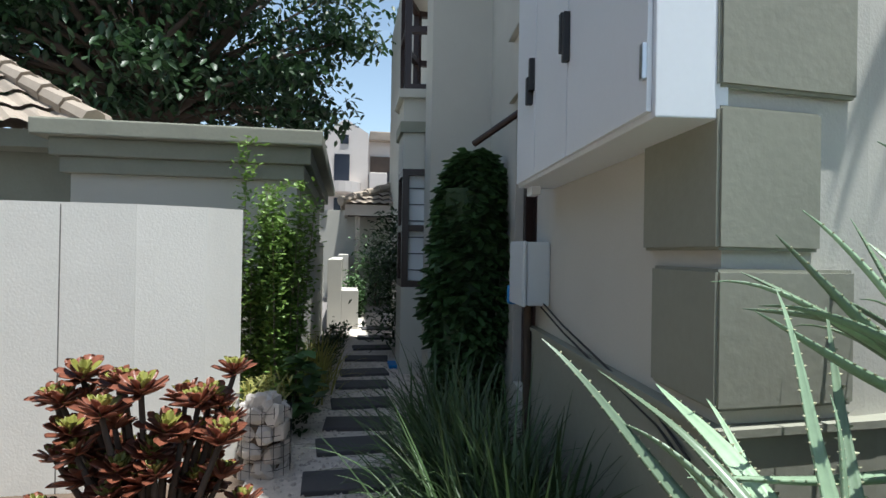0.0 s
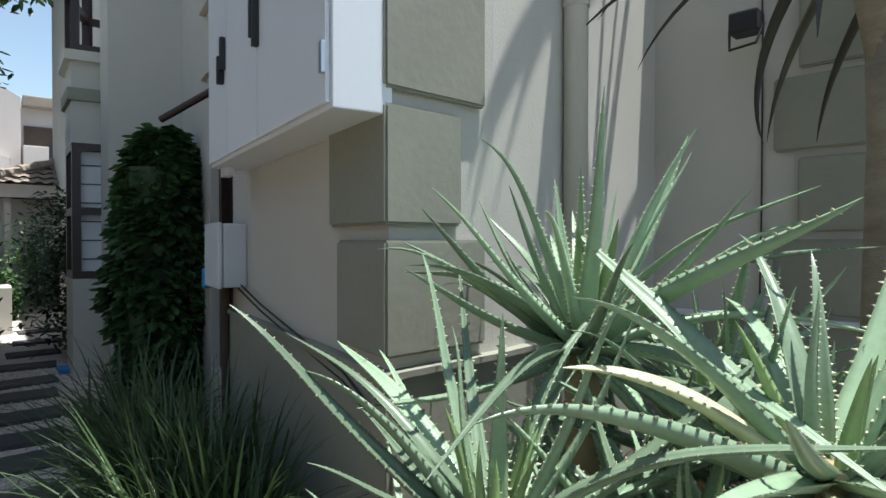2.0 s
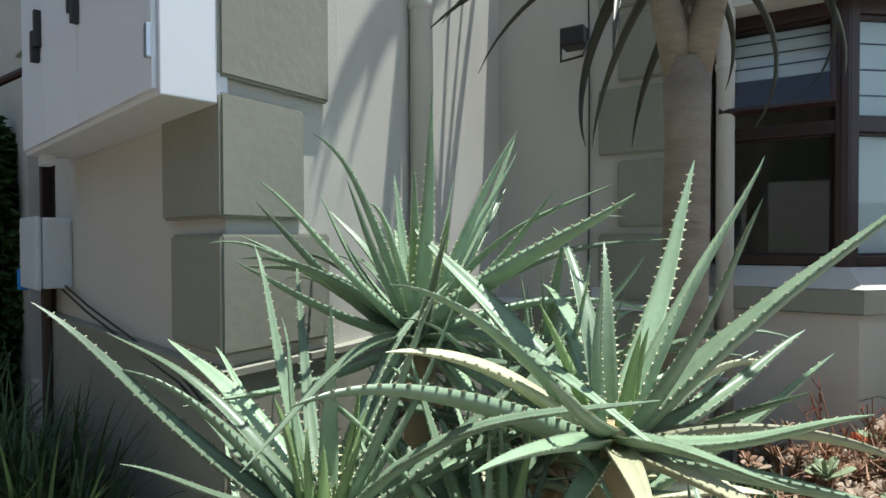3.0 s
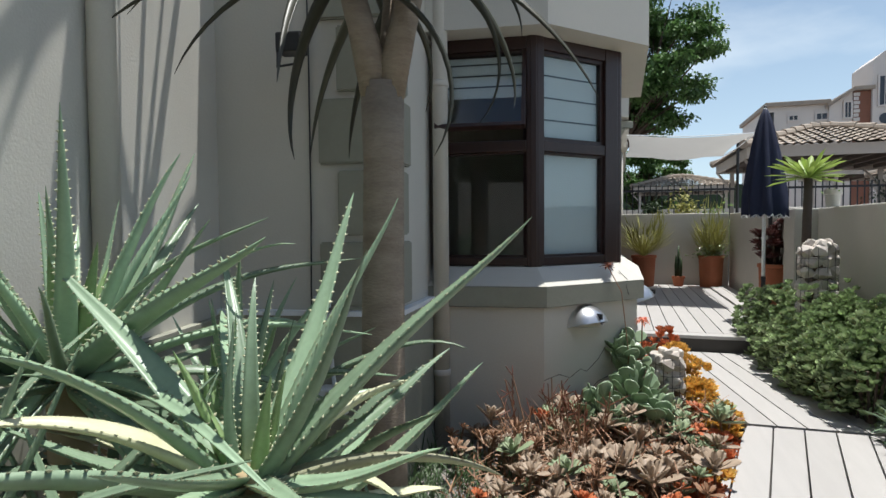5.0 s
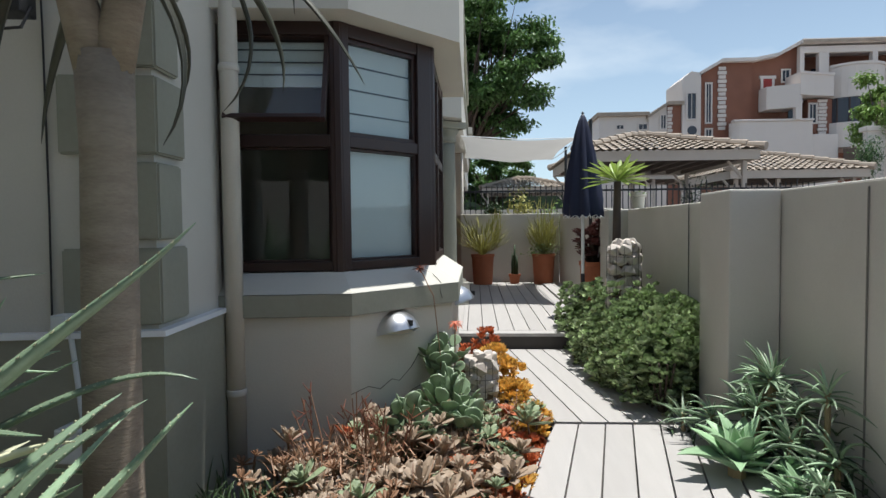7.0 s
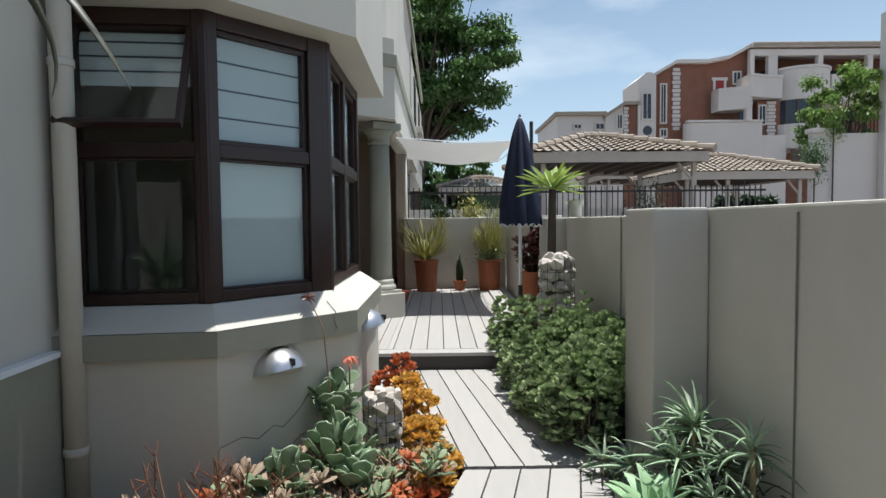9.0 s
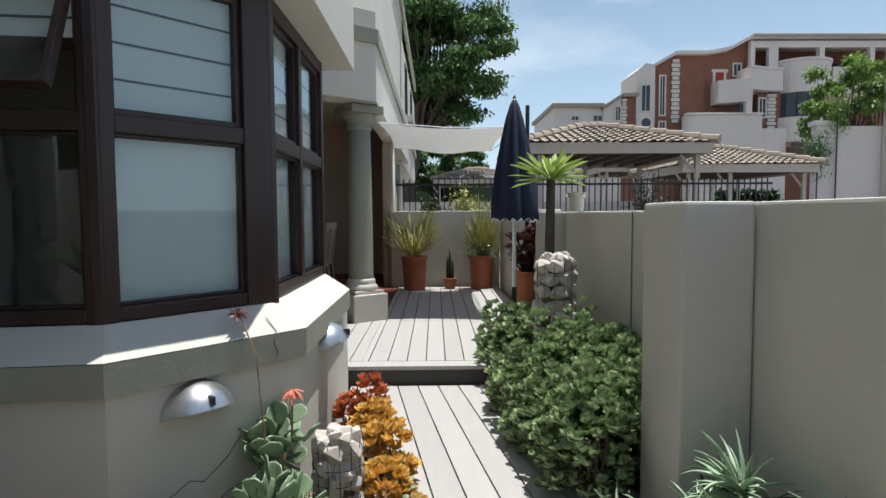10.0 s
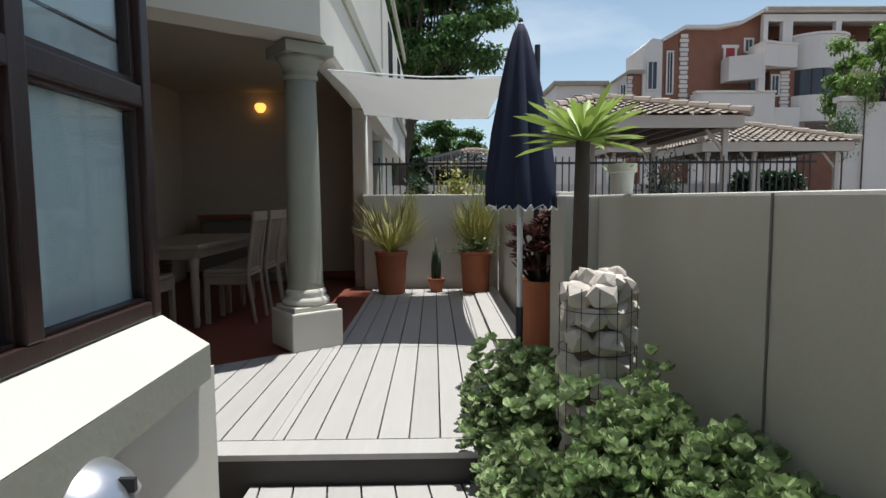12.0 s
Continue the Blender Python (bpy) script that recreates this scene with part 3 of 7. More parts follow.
PALELEAF = leaf_material("agave_pale_green", (0.27, 0.42, 0.24), 0.5, 0.0, 0.0, per_object=0.15)
JADE = leaf_material("jade_green", (0.31, 0.40, 0.20), 0.24, 0.5, 0.2)
GRASSY = leaf_material("strap_grass_green", (0.062, 0.105, 0.042), 0.5, 0.45, 0.25)
IVY = leaf_material("creeper_green", (0.078, 0.15, 0.052), 0.45, 0.45, 0.25)
SHRUB = leaf_material("bright_shrub_green", (0.19, 0.30, 0.07), 0.5, 0.4, 0.3)
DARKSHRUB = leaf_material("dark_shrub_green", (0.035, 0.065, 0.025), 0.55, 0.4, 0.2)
TREELEAF = leaf_material("tree_leaf_green", (0.085, 0.165, 0.045), 0.5, 0.45, 0.3)
TREEDARK = leaf_material("dense_tree_leaf", (0.03, 0.066, 0.023), 0.45, 0.5, 0.25)
AEON = leaf_material("maroon_aeonium", (0.22, 0.075, 0.042), 0.40, 0.35, 0.12)
AEONDARK = leaf_material("dark_maroon_aeonium", (0.10, 0.03, 0.026), 0.42, 0.35, 0.1)
AEONC = leaf_material("green_aeonium_heart", (0.27, 0.27, 0.06), 0.45, 0.25, 0.15)
ECHEV = leaf_material("dusty_rose_rosette", (0.36, 0.275, 0.20), 0.55, 0.25, 0.1)
ECHEVG = leaf_material("grey_green_rosette", (0.26, 0.32, 0.19), 0.55, 0.25, 0.1)
ORANGE = leaf_material("orange_sedum", (0.66, 0.40, 0.09), 0.5, 0.35, 0.25)
CORAL = leaf_material("coral_red_succulent", (0.50, 0.15, 0.06), 0.5, 0.4, 0.2)
BRONZE = leaf_material("bronze_succulent", (0.27, 0.15, 0.085), 0.55, 0.45, 0.15)
COTY = leaf_material("grey_green_cotyledon", (0.22, 0.30, 0.18), 0.38, 0.25, 0.1)
PENCIL = leaf_material("pencil_plant", (0.33, 0.32, 0.09), 0.55, 0.35, 0.2)
FLOWER = leaf_material("salmon_flower", (0.7, 0.22, 0.13), 0.6, 0.2, 0.3)
YUCCA = leaf_material("palm_leaf_yellow_green", (0.27, 0.37, 0.08), 0.45, 0.3, 0.3)

ALOE_LEAVES = [thick_leaf("leaf", ln, wd, 0.024, 0, bd, (ALOE, ALOETEETH), 0.0115, k, 18, twist=tw, curl=cu)
               for k, (ln, wd, bd, tw, cu) in enumerate([(0.64, 0.070, -24, 0.2, 50), (0.68, 0.076, 18, -0.3, -60), (0.58, 0.066, 30, 0.25, 70), (0.70, 0.076, -14, 0.4, 30), (0.66, 0.070, 46, -0.45, -80), (0.54, 0.064, -34, 0.1, 90), (0.68, 0.072, 8, -0.2, 20), (0.64, 0.066, 72, 0.4, -100)])]
SLIM_ALOE = [thick_leaf("leaf", ln, wd, 0.018, 0, bd, (ALOE, ALOETEETH), 0.009, 120 + k, 18, twist=tw, curl=cu)
             for k, (ln, wd, bd, tw, cu) in enumerate([(0.74, 0.046, 30, 0.5, 120), (0.66, 0.042, -20, -0.4, 100), (0.78, 0.048, 60, 0.3, -90), (0.70, 0.044, 10, 0.2, 150), (0.62, 0.040, -30, -0.3, 60)])]
YOUNG_ALOE = [thick_leaf("leaf", ln, wd, 0.022, 0, bd, (ALOEHEART, ALOETEETH), 0.008, 60 + k, twist=tw)
              for k, (ln, wd, bd, tw) in enumerate([(0.30, 0.066, 8, 0.1), (0.36, 0.070, -12, -0.1), (0.26, 0.060, 14, 0.0)])]
PALE_ALOE = [thick_leaf("leaf", ln, wd, 0.02, 0, bd, (ALOEPALE, ALOETEETH), 0.008, 80 + k, twist=tw)
             for k, (ln, wd, bd, tw) in enumerate([(0.52, 0.084, 20, 0.4), (0.46, 0.080, 50, -0.5), (0.56, 0.088, 80, 0.3)])]
THIN_ALOE = [thick_leaf("leaf", ln, wd, 0.012, 0, bd, (ALOE, ALOETEETH), 0.005, 20 + k, steps=10) for k, (ln, wd, bd) in enumerate([(0.17, 0.017, 60), (0.21, 0.019, 35), (0.19, 0.017, 95)])]
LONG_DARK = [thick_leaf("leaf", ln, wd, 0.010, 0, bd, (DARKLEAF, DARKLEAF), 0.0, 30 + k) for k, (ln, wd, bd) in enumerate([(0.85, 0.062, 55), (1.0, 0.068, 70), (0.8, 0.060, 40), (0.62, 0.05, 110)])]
AGAVE_LEAVES = [thick_leaf("leaf", ln, wd, 0.014, 0, bd, (PALELEAF, PALELEAF), 0.0, 40 + k, steps=10) for k, (ln, wd, bd) in enumerate([(0.21, 0.125, 25), (0.23, 0.13, 45), (0.18, 0.115, 0)])]


def rosette_of(owner, meshes, at, count, e_low, e_high, rng, size=1.0, lean=(0, 0), radius=0.03, name="leaf", avoid=None, young=None, power=1.05, pale=None):
    """Leaves as single parts, set spirally from the low outer to the steep inner ones."""
    for k in range(count):
        f = (k + 0.5) / count
        az = k * 2.39996 + rng.uniform(-0.25, 0.25)
        el = e_low + (e_high - e_low) * f ** power + rng.uniform(-9, 9)
        sc = size * rng.uniform(0.8, 1.12) * (1 - 0.3 * f ** 3)
        me = rng.choice(young if young and f > 0.78 and rng.random() < 0.7 else meshes + pale if pale and f < 0.45 else meshes)
        d = Vector((math.cos(az), math.sin(az), 0))
        if avoid and d.dot(Vector((avoid[0], avoid[1], 0))) > avoid[2]:
            sc *= avoid[3]
            el = max(el, 35) if avoid[0] < 0 else el * 0.45 - 6 if f < 0.85 else el
        ob = new(name, me)
        m = Matrix.Translation(Vector(at) + d * radius + Vector((0, 0, -0.05 + 0.06 * f))) @ Matrix.Rotation(lean[1], 4, "X") @ Matrix.Rotation(lean[0], 4, "Y")
        m = m @ Matrix.Rotation(az, 4, "Z") @ Matrix.Rotation(-radians(el), 4, "Y") @ Matrix.Rotation(rng.uniform(-0.3, 0.3), 4, "X") @ Matrix.Scale(sc, 4)
        ob.parent = owner
        ob.matrix_parent_inverse = undo(owner)
        ob.matrix_basis = m


def aloe(at, count, size, seed, avoid=None, lean=(0, 0), low=-14, pale=0, slim=0, power=0.72):
    rng = random.Random(seed)
    a = thing("aloe_plant", "large blue-green aloe with toothed fleshy leaves", "aloe", (at[0], at[1], GZ), "aloes beside the deck")
    part("stem", tube(bmesh.new(), [(at[0], at[1], GZ), (at[0] + 0.02, at[1] - 0.01, at[2] * 0.5), (at[0], at[1], at[2])], [0.05, 0.045, 0.04], 10), DRYLEAF, a, "stem wrapped in dry old leaves", True)
    rosette_of(a, SLIM_ALOE if slim == 2 else ALOE_LEAVES + SLIM_ALOE * slim, at, count, low, 84, rng, size, lean, 0.03, avoid=avoid, young=YOUNG_ALOE, power=power, pale=PALE_ALOE * (2 * pale))
    base = [(at[0] + rng.uniform(-.05, .05), at[1] + rng.uniform(-.05, .05), rng.uniform(GZ + 0.1, max(at[2] - 0.05, GZ + 0.15))) for _ in range(26)]
    ways = [(math.cos(t), math.sin(t), rng.uniform(-0.5, 0.3)) for t in [rng.uniform(0, 6.28) for _ in base]]
    ribbons("dry_leaves", base, ways, 0.28, 0.035, 0.5, DRYLEAF, a, 5, seed, "withered brown lower leaves")
    return a


aloe((-1.86, -4.63, 0.84), 54, 0.92, 1, avoid=(-1, 0, 0.2, 0.75), slim=1, low=-40, power=0.62)
aloe((-1.30, -4.77, 0.73), 30, 0.92, 2, avoid=(0.5, -0.85, 0.6, 0.75), low=-10, pale=1, power=0.85)
aloe((-1.70, -5.06, 0.57), 40, 0.86, 3, avoid=(0.5, -0.85, 0.45, 0.7), slim=1)
aloe((-1.78, -4.18, 0.60), 30, 0.9, 4, avoid=(-1, 0.2, 0.2, 0.75), slim=1)
aloe((-1.98, -5.02, 0.34), 15, 0.52, 5, avoid=(0.2, -0.95, 0.3, 0.6), slim=2)
aloe((-1.46, -4.36, 0.45), 26, 0.85, 6, pale=2)
aloe((-1.50, -4.84, 0.48), 34, 0.7, 7, avoid=(0.5, -0.85, 0.4, 0.7), pale=5)
aloe((-1.16, -4.52, 0.22), 24, 0.7, 8, pale=3)
aloe((-1.70, -4.72, 0.46), 28, 0.65, 9, pale=4)
aloe((-1.42, -4.98, 0.40), 32, 0.62, 10, avoid=(0.5, -0.85, 0.3, 0.7), low=-20, pale=5)
aloe((-1.58, -4.48, 0.58), 28, 0.8, 12, low=-20, pale=1, slim=1)

# tree aloe with a forked trunk
t_al = thing("tree_aloe", "tree aloe with a smooth grey-brown forked trunk", "tree", (-1.485, -3.73, GZ))
trunk_pts = [(-1.485, -3.73, GZ), (-1.50, -3.73, 0.4), (-1.49, -3.735, 0.9), (-1.485, -3.73, 1.35), (-1.485, -3.735, 1.62)]
part("trunk", tube(bmesh.new(), trunk_pts, [0.088, 0.078, 0.073, 0.07, 0.075], 18), BARK, t_al, soft=True)
rngt = random.Random(11)
for k, (dx, dy, top) in enumerate([(-0.10, -0.08, 2.02), (0.14, 0.0, 2.06), (0.02, 0.14, 2.2)]):
    part("limb", tube(bmesh.new(), [(-1.485 + dx * 0.12, -3.735 + dy * 0.12, 1.58), (-1.485 + dx * 0.55, -3.735 + dy * 0.55, 1.80), (-1.485 + dx, -3.735 + dy, top)], [0.06, 0.046, 0.042], 12), BARK, t_al, soft=True)
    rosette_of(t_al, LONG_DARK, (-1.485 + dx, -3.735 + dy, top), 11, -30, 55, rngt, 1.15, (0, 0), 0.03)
# unseen extra limbs and leaf heads, added to cast streak shadows on wall_lit
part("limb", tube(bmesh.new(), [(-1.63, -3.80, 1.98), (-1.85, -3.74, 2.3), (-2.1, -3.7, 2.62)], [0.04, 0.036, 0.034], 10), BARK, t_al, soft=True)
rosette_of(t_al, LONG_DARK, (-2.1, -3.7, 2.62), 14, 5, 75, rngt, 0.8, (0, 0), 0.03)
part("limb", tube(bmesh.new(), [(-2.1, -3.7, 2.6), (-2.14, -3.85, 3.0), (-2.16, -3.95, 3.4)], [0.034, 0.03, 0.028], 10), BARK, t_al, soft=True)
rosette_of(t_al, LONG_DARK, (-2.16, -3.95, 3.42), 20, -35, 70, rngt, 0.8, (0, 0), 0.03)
# ---- wall details by the aloes ----
def quoin(owner, corner, pa, pb, la, lb, z0, z1):
    """One rendered corner block that wraps a wall corner; la and lb are its lengths on the two faces."""
    va = (Vector(pa) - Vector(corner)).normalized()
    vb = (Vector(pb) - Vector(corner)).normalized()
    c = Vector(corner)
    out = 0.028
    na, nb = -vb, -va
    o = c + na * out + nb * out
    pts = [c + va * la, c + va * la + na * out, o, c + vb * lb + nb * out, c + vb * lb, c]
    bm = bmesh.new()
    prism(bm, [tuple(p) for p in pts], z0, z1)
    bmesh.ops.bevel(bm, geom=[e for e in bm.edges], offset=0.008, segments=2, affect="EDGES")
    return part("quoin_block", bm, SAGE, owner)


q1 = thing("quoins_corner", "sage green rendered quoin blocks on the house corner", "quoin", kind="structure")
for z0, z1, la, lb in ((0.75, 1.06, 0.30, 0.35), (1.10, 1.415, 0.36, 0.25), (1.455, 1.80, 0.30, 0.35), (1.84, 2.15, 0.36, 0.25), (2.19, 2.5, 0.30, 0.35), (2.54, 2.85, 0.36, 0.25), (2.89, 3.2, 0.30, 0.35)):
    quoin(q1, C1, C0, C2, la, lb, z0, z1)
q2 = thing("quoins_pilaster", "sage green rendered quoin blocks on the pilaster", "quoin", kind="structure")
for k, z in enumerate((0.765, 1.095, 1.425, 1.755, 2.085, 2.415, 2.745)):
    quoin(q2, QC, IC, QE, (0.34, 0.25)[k % 2], (0.21, 0.17)[k % 2], z, z + 0.30)
bm = bmesh.new()
band(bm, [IC, QC, QE], 0.0, 0.03, GZ, 0.72)
setting("wall_plinth", bm, SAGE, "sage green plinth of the pilaster", "plinth")
PL = [wall_point(C0, C1, DOOR_U1), C1, C2, IC]
setting("wall_plinth_passage", band(bmesh.new(), PL, 0.0, 0.03, GZ, 0.695), SAGE, "sage green plinth of the house corner", "plinth")
setting("plinth_ledge_passage", band(bmesh.new(), PL, 0.0, 0.042, 0.697, 0.715), SAGE, "sage plinth ledge", "moulding")
setting("plinth_ledge", band(bmesh.new(), [IC, QC, QE], 0.0, 0.045, 0.722, 0.745), WHITE, "white plinth ledge", "moulding")
for p in ((-2.352, -4.055), (-1.665, -2.49)):
    dp = thing("downpipe", "cream painted rainwater downpipe on the wall", "pipe", (p[0], p[1], GZ))
    part("pipe", tube(bmesh.new(), [(p[0], p[1], GZ), (p[0], p[1], TOP)], 0.044, 16), CREAM, dp, soft=True)
    for z in (0.3, 1.9):
        part("bracket", lathe(bmesh.new(), (p[0], p[1], z), [(0.046, 0), (0.05, 0.005), (0.05, 0.03), (0.046, 0.035)], 14), CREAM, dp, soft=True)

mc = thing("meter_cabinet", "white painted steel meter cabinet on the wall", "cabinet")
U0, U1 = 1.93, L0 + 0.02
part("body", box(U0, U1, -0.165, 0.0, 1.385, 2.7, 0.004, m=m0), WHITE, mc)
splits = [U0 + 0.012, U0 + 0.36, U0 + 0.80, U1 - 0.012]
for k in range(3):
    d = part("door", box(splits[k] + 0.004, splits[k + 1] - 0.004, -0.178, -0.166, 1.40, 2.69, 0.002, m=m0), WHITE, mc)
    if k == 1:
        part("hasp", box(splits[1] - 0.035, splits[1] - 0.01, -0.20, -0.178, 1.74, 1.87, 0.003, m=m0), IRON, d, "black steel hasp")
        part("padlock", box(splits[1] - 0.065, splits[1] - 0.035, -0.205, -0.178, 1.69, 1.80, 0.004, m=m0), IRON, d, "black padlock")
        part("hasp", box(splits[2] - 0.03, splits[2] - 0.005, -0.20, -0.178, 1.74, 1.87, 0.003, m=m0), IRON, d, "black steel hasp")
    if k == 2:
        part("hasp", box(splits[2] + 0.006, splits[2] + 0.03, -0.20, -0.178, 1.70, 1.86, 0.003, m=m0), IRON, d, "black steel hasp")
        part("hinge", box(splits[3] - 0.02, splits[3], -0.19, -0.178, 1.47, 1.55, 0.003, m=m0), STEEL, d)
part("drip_tray", box(U0 + 0.02, U0 + 0.12, -0.13, -0.09, 1.345, 1.384, 0.003, m=m0), WHITE, mc)
sm = thing("utility_box", "pale grey plastic utility box on the passage wall", "box")
part("body", box(1.60, 1.90, -0.11, 0.0, 0.84, 1.14, 0.012, m=m0), PLASTIC, sm)
part("lid", box(1.595, 1.905, -0.135, -0.112, 0.835, 1.145, 0.01, m=m0), PLASTIC, sm)
part("bag", box(1.55, 1.595, -0.14, -0.02, 0.82, 0.92, 0.012, m=m0), BLUEPL, sm, "bright blue plastic cover")
part("conduit", tube(bmesh.new(), [m0 @ Vector((1.66, -0.05, 0.84)), m0 @ Vector((1.66, -0.05, GZ))], 0.02, 10), TREEBARK, sm)
cb = thing("wall_cable", "black cables sagging along the passage wall", "cable")
for off in (0.0, 0.028):
    part("cable", tube(bmesh.new(), [m0 @ Vector((1.85, -0.03, 0.86 - off)), m0 @ Vector((2.2, -0.025, 0.79 - off)), m0 @ Vector((2.7, -0.025, 0.72 - off)), m0 @ Vector((3.1, -0.03, 0.67 - off)), m0 @ Vector((L0 - 0.05, -0.04, 0.62 - off))], 0.0042, 6), IRON, cb)
wd = thing("door_1", "dark timber side door standing in the passage wall", "door", kind="structure")
for u0, u1, z0, z1 in ((DOOR_U0, DOOR_U0 + 0.06, 0.3, DOOR_TOP), (DOOR_U1 - 0.06, DOOR_U1, 0.3, DOOR_TOP), (DOOR_U0 + 0.06, DOOR_U1 - 0.06, DOOR_TOP - 0.07, DOOR_TOP), (DOOR_U0 + 0.06, DOOR_U1 - 0.06, 0.3, 0.36)):
    part("frame", box(u0, u1, 0.05, 0.15, z0, z1, 0.004, m=m0), WOOD, wd)
part("leaf", box(DOOR_U0 + 0.06, DOOR_U1 - 0.06, 0.10, 0.14, 0.36, DOOR_TOP - 0.07, m=m0), WOOD, wd)
bar = m0 @ Vector((DOOR_U1 - 0.1, 0.05, 1.93))
part("stay", tube(bmesh.new(), [tuple(bar), tuple(m0 @ Vector((DOOR_U0 + 0.15, -0.28, 1.72)))], 0.02, 8), WOOD, wd, "dark timber casement edge")
setting("lintel_moulding", box(DOOR_U0 - 0.12, DOOR_U1 + 0.1, -0.03, 0.0, DOOR_TOP + 0.03, DOOR_TOP + 0.13, 0.006, m=m0), CREAM, "cream plaster moulding over the door", "moulding")
setting("lintel_moulding_upper", box(DOOR_U0 - 0.12, DOOR_U1 + 0.1, -0.04, 0.0, 2.42, 2.6, 0.008, m=m0), CREAM, "cream plaster string course", "moulding")

# tower and oriel further along the passage
setting("wall_tower", prism(bmesh.new(), [(-5.55, -4.55), (-5.6, -5.09), (-6.5, -5.02), (-6.5, -4.4)], GZ, HIGH), CREAM, "cream plastered projecting wall", "wall")
OR = [(-7.6, -4.6), (-7.55, -5.02), (-7.05, -5.22), (-6.55, -5.22), (-6.5, -4.9)]
ori = thing("oriel_window", "cream oriel bay with dark timber windows", "window", kind="structure")
part("apron", prism(bmesh.new(), OR, GZ, 0.75), CREAM, ori)
part("spandrel", prism(bmesh.new(), OR, 1.86, 2.52), CREAM, ori)
part("band", band(bmesh.new(), OR, 0.0, 0.03, 2.2, 2.3), SAGE, ori)
part("sill", band(bmesh.new(), OR, 0.0, 0.05, 2.52, 2.6), CREAM, ori)
part("wall_top", prism(bmesh.new(), OR, 3.75, HIGH), CREAM, ori)
for (p, q) in zip(OR, OR[1:]):
    for z0, z1 in ((0.75, 1.86), (2.6, 3.75)):
        mm, ll = seg(p, q)
        for u0, u1, a, b in ((0, 0.06, z0, z1), (ll - 0.06, ll, z0, z1), (0.06, ll - 0.06, z0, z0 + 0.06), (0.06, ll - 0.06, z1 - 0.06, z1), (0.06, ll - 0.06, (z0 + z1) / 2 - 0.03, (z0 + z1) / 2 + 0.03)):
            part("frame", box(u0, u1, 0.0, 0.06, a, b, m=mm), WOOD, ori)
        if z0 < 2:
            part("blind", box(0.06, ll - 0.06, 0.07, 0.08, z0, z1, m=mm), BLIND, ori)
            for k in range(1, 7):
                part("blind_seam", box(0.06, ll - 0.06, 0.06, 0.066, z0 + k * 0.155, z0 + k * 0.155 + 0.01, m=mm), CORD, ori)

# ---- passage: boundary, bin house, slabs ----
setting("wall_passage_side", prism(bmesh.new(), [(-4.20, -6.42), (-4.10, -6.72), (-4.05, -9.5), (-4.25, -9.5), (-4.4, -6.3), (-4.32, -6.27)], GZ, 1.29), PALEWALL, "pale beige plastered garden wall", "wall")
setting("wall_joint_side", box(-4.098, -4.093, -7.056, -7.05, GZ, 1.28), JOINT, "movement joint in the garden wall", "joint")
bh = thing("bin_house", "small cream outbuilding with a heavy sage cornice", "outbuilding")
BX0, BX1, BY0, BY1 = -9.6, -5.8, -7.75, -6.12
part("wall", box(BX0, BX1, BY0, BY1, GZ, 1.62), CREAM, bh)
part("parapet", box(BX0, BX1 - 0.25, BY1 + 0.002, BY1 + 0.06, GZ, 1.18, 0.01), CREAM, bh, "pale painted lower wall")
for d, z0, z1 in ((0.06, 1.62, 1.74), (0.11, 1.74, 1.87), (0.20, 1.87, 1.99)):
    part("cornice", box(BX0 - d, BX1 + d, BY0 - d, BY1 + d, z0, z1, 0.012), SAGE, bh)
part("roof", box(BX0 - 0.15, BX1 + 0.15, BY0 - 0.15, BY1 + 0.15, 1.985, 2.0), SAGE, bh)
ob2 = thing("tiled_outbuilding", "low outbuilding with a weathered tiled roof", "outbuilding")
part("wall", box(-10.8, -7.3, -12.4, -8.4, GZ, 2.0), SAGE, ob2)
part("fascia", box(-11.0, -6.95, -12.6, -8.15, 1.98, 2.14), SAGE, ob2)
slab = None
for k, (x, y, r) in enumerate([(-4.02, -5.70, 2), (-4.55, -5.66, 5), (-4.98, -5.63, -3), (-5.5, -5.6, 4), (-6.1, -5.58, 0), (-6.6, -5.55, 6), (-7.3, -5.5, -4), (-8.0, -5.42, 3), (-8.8, -5.35, 0), (-9.7, -5.28, 4)]):
    if slab is None:
        slab = tagged(new("stepping_slab", part("tmp", box(-0.13, 0.13, -0.22, 0.22, -0.02, 0.025, 0.008), SLATE).data), "dark slate stepping slab laid in gravel", "slab", "stepping slabs of the passage")
        bpy.data.objects.remove(bpy.data.objects["tmp"])
        slab.matrix_basis = pose(x, y, GZ + 0.035, 0, 0, r)
    else:
        copy_thing(slab, pose(x, y, GZ + 0.035, 0, 0, r))
pb = tagged(part("plastic_lid", box(-7.05, -6.8, -5.3, -5.0, GZ + 0.03, GZ + 0.07, 0.01), BLUEPL), "faded blue plastic lid on the gravel", "lid")
rg = random.Random(21)
gv = [(rg.uniform(-7.5, -3.4), rg.uniform(-6.1, -5.15)) for _ in range(2600)]
bm_v, bm_f = [], []
for x, y in gv:
    s = rg.uniform(0.006, 0.014)
    a = rg.uniform(0, 6.28)
    at = len(bm_v)
    for k in range(4):
        bm_v.append((x + s * math.cos(a + k * 1.57) * rg.uniform(0.7, 1.2), y + s * math.sin(a + k * 1.57) * rg.uniform(0.7, 1.2), GZ + 0.036))
    bm_v.append((x, y, GZ + 0.036 + s * 0.9))
    bm_f += [(at + k, at + (k + 1) % 4, at + 4) for k in range(4)]
tagged(mesh_from("gravel", bm_v, bm_f, STONE), "loose pale gravel of the path", "gravel", kind="stuff")


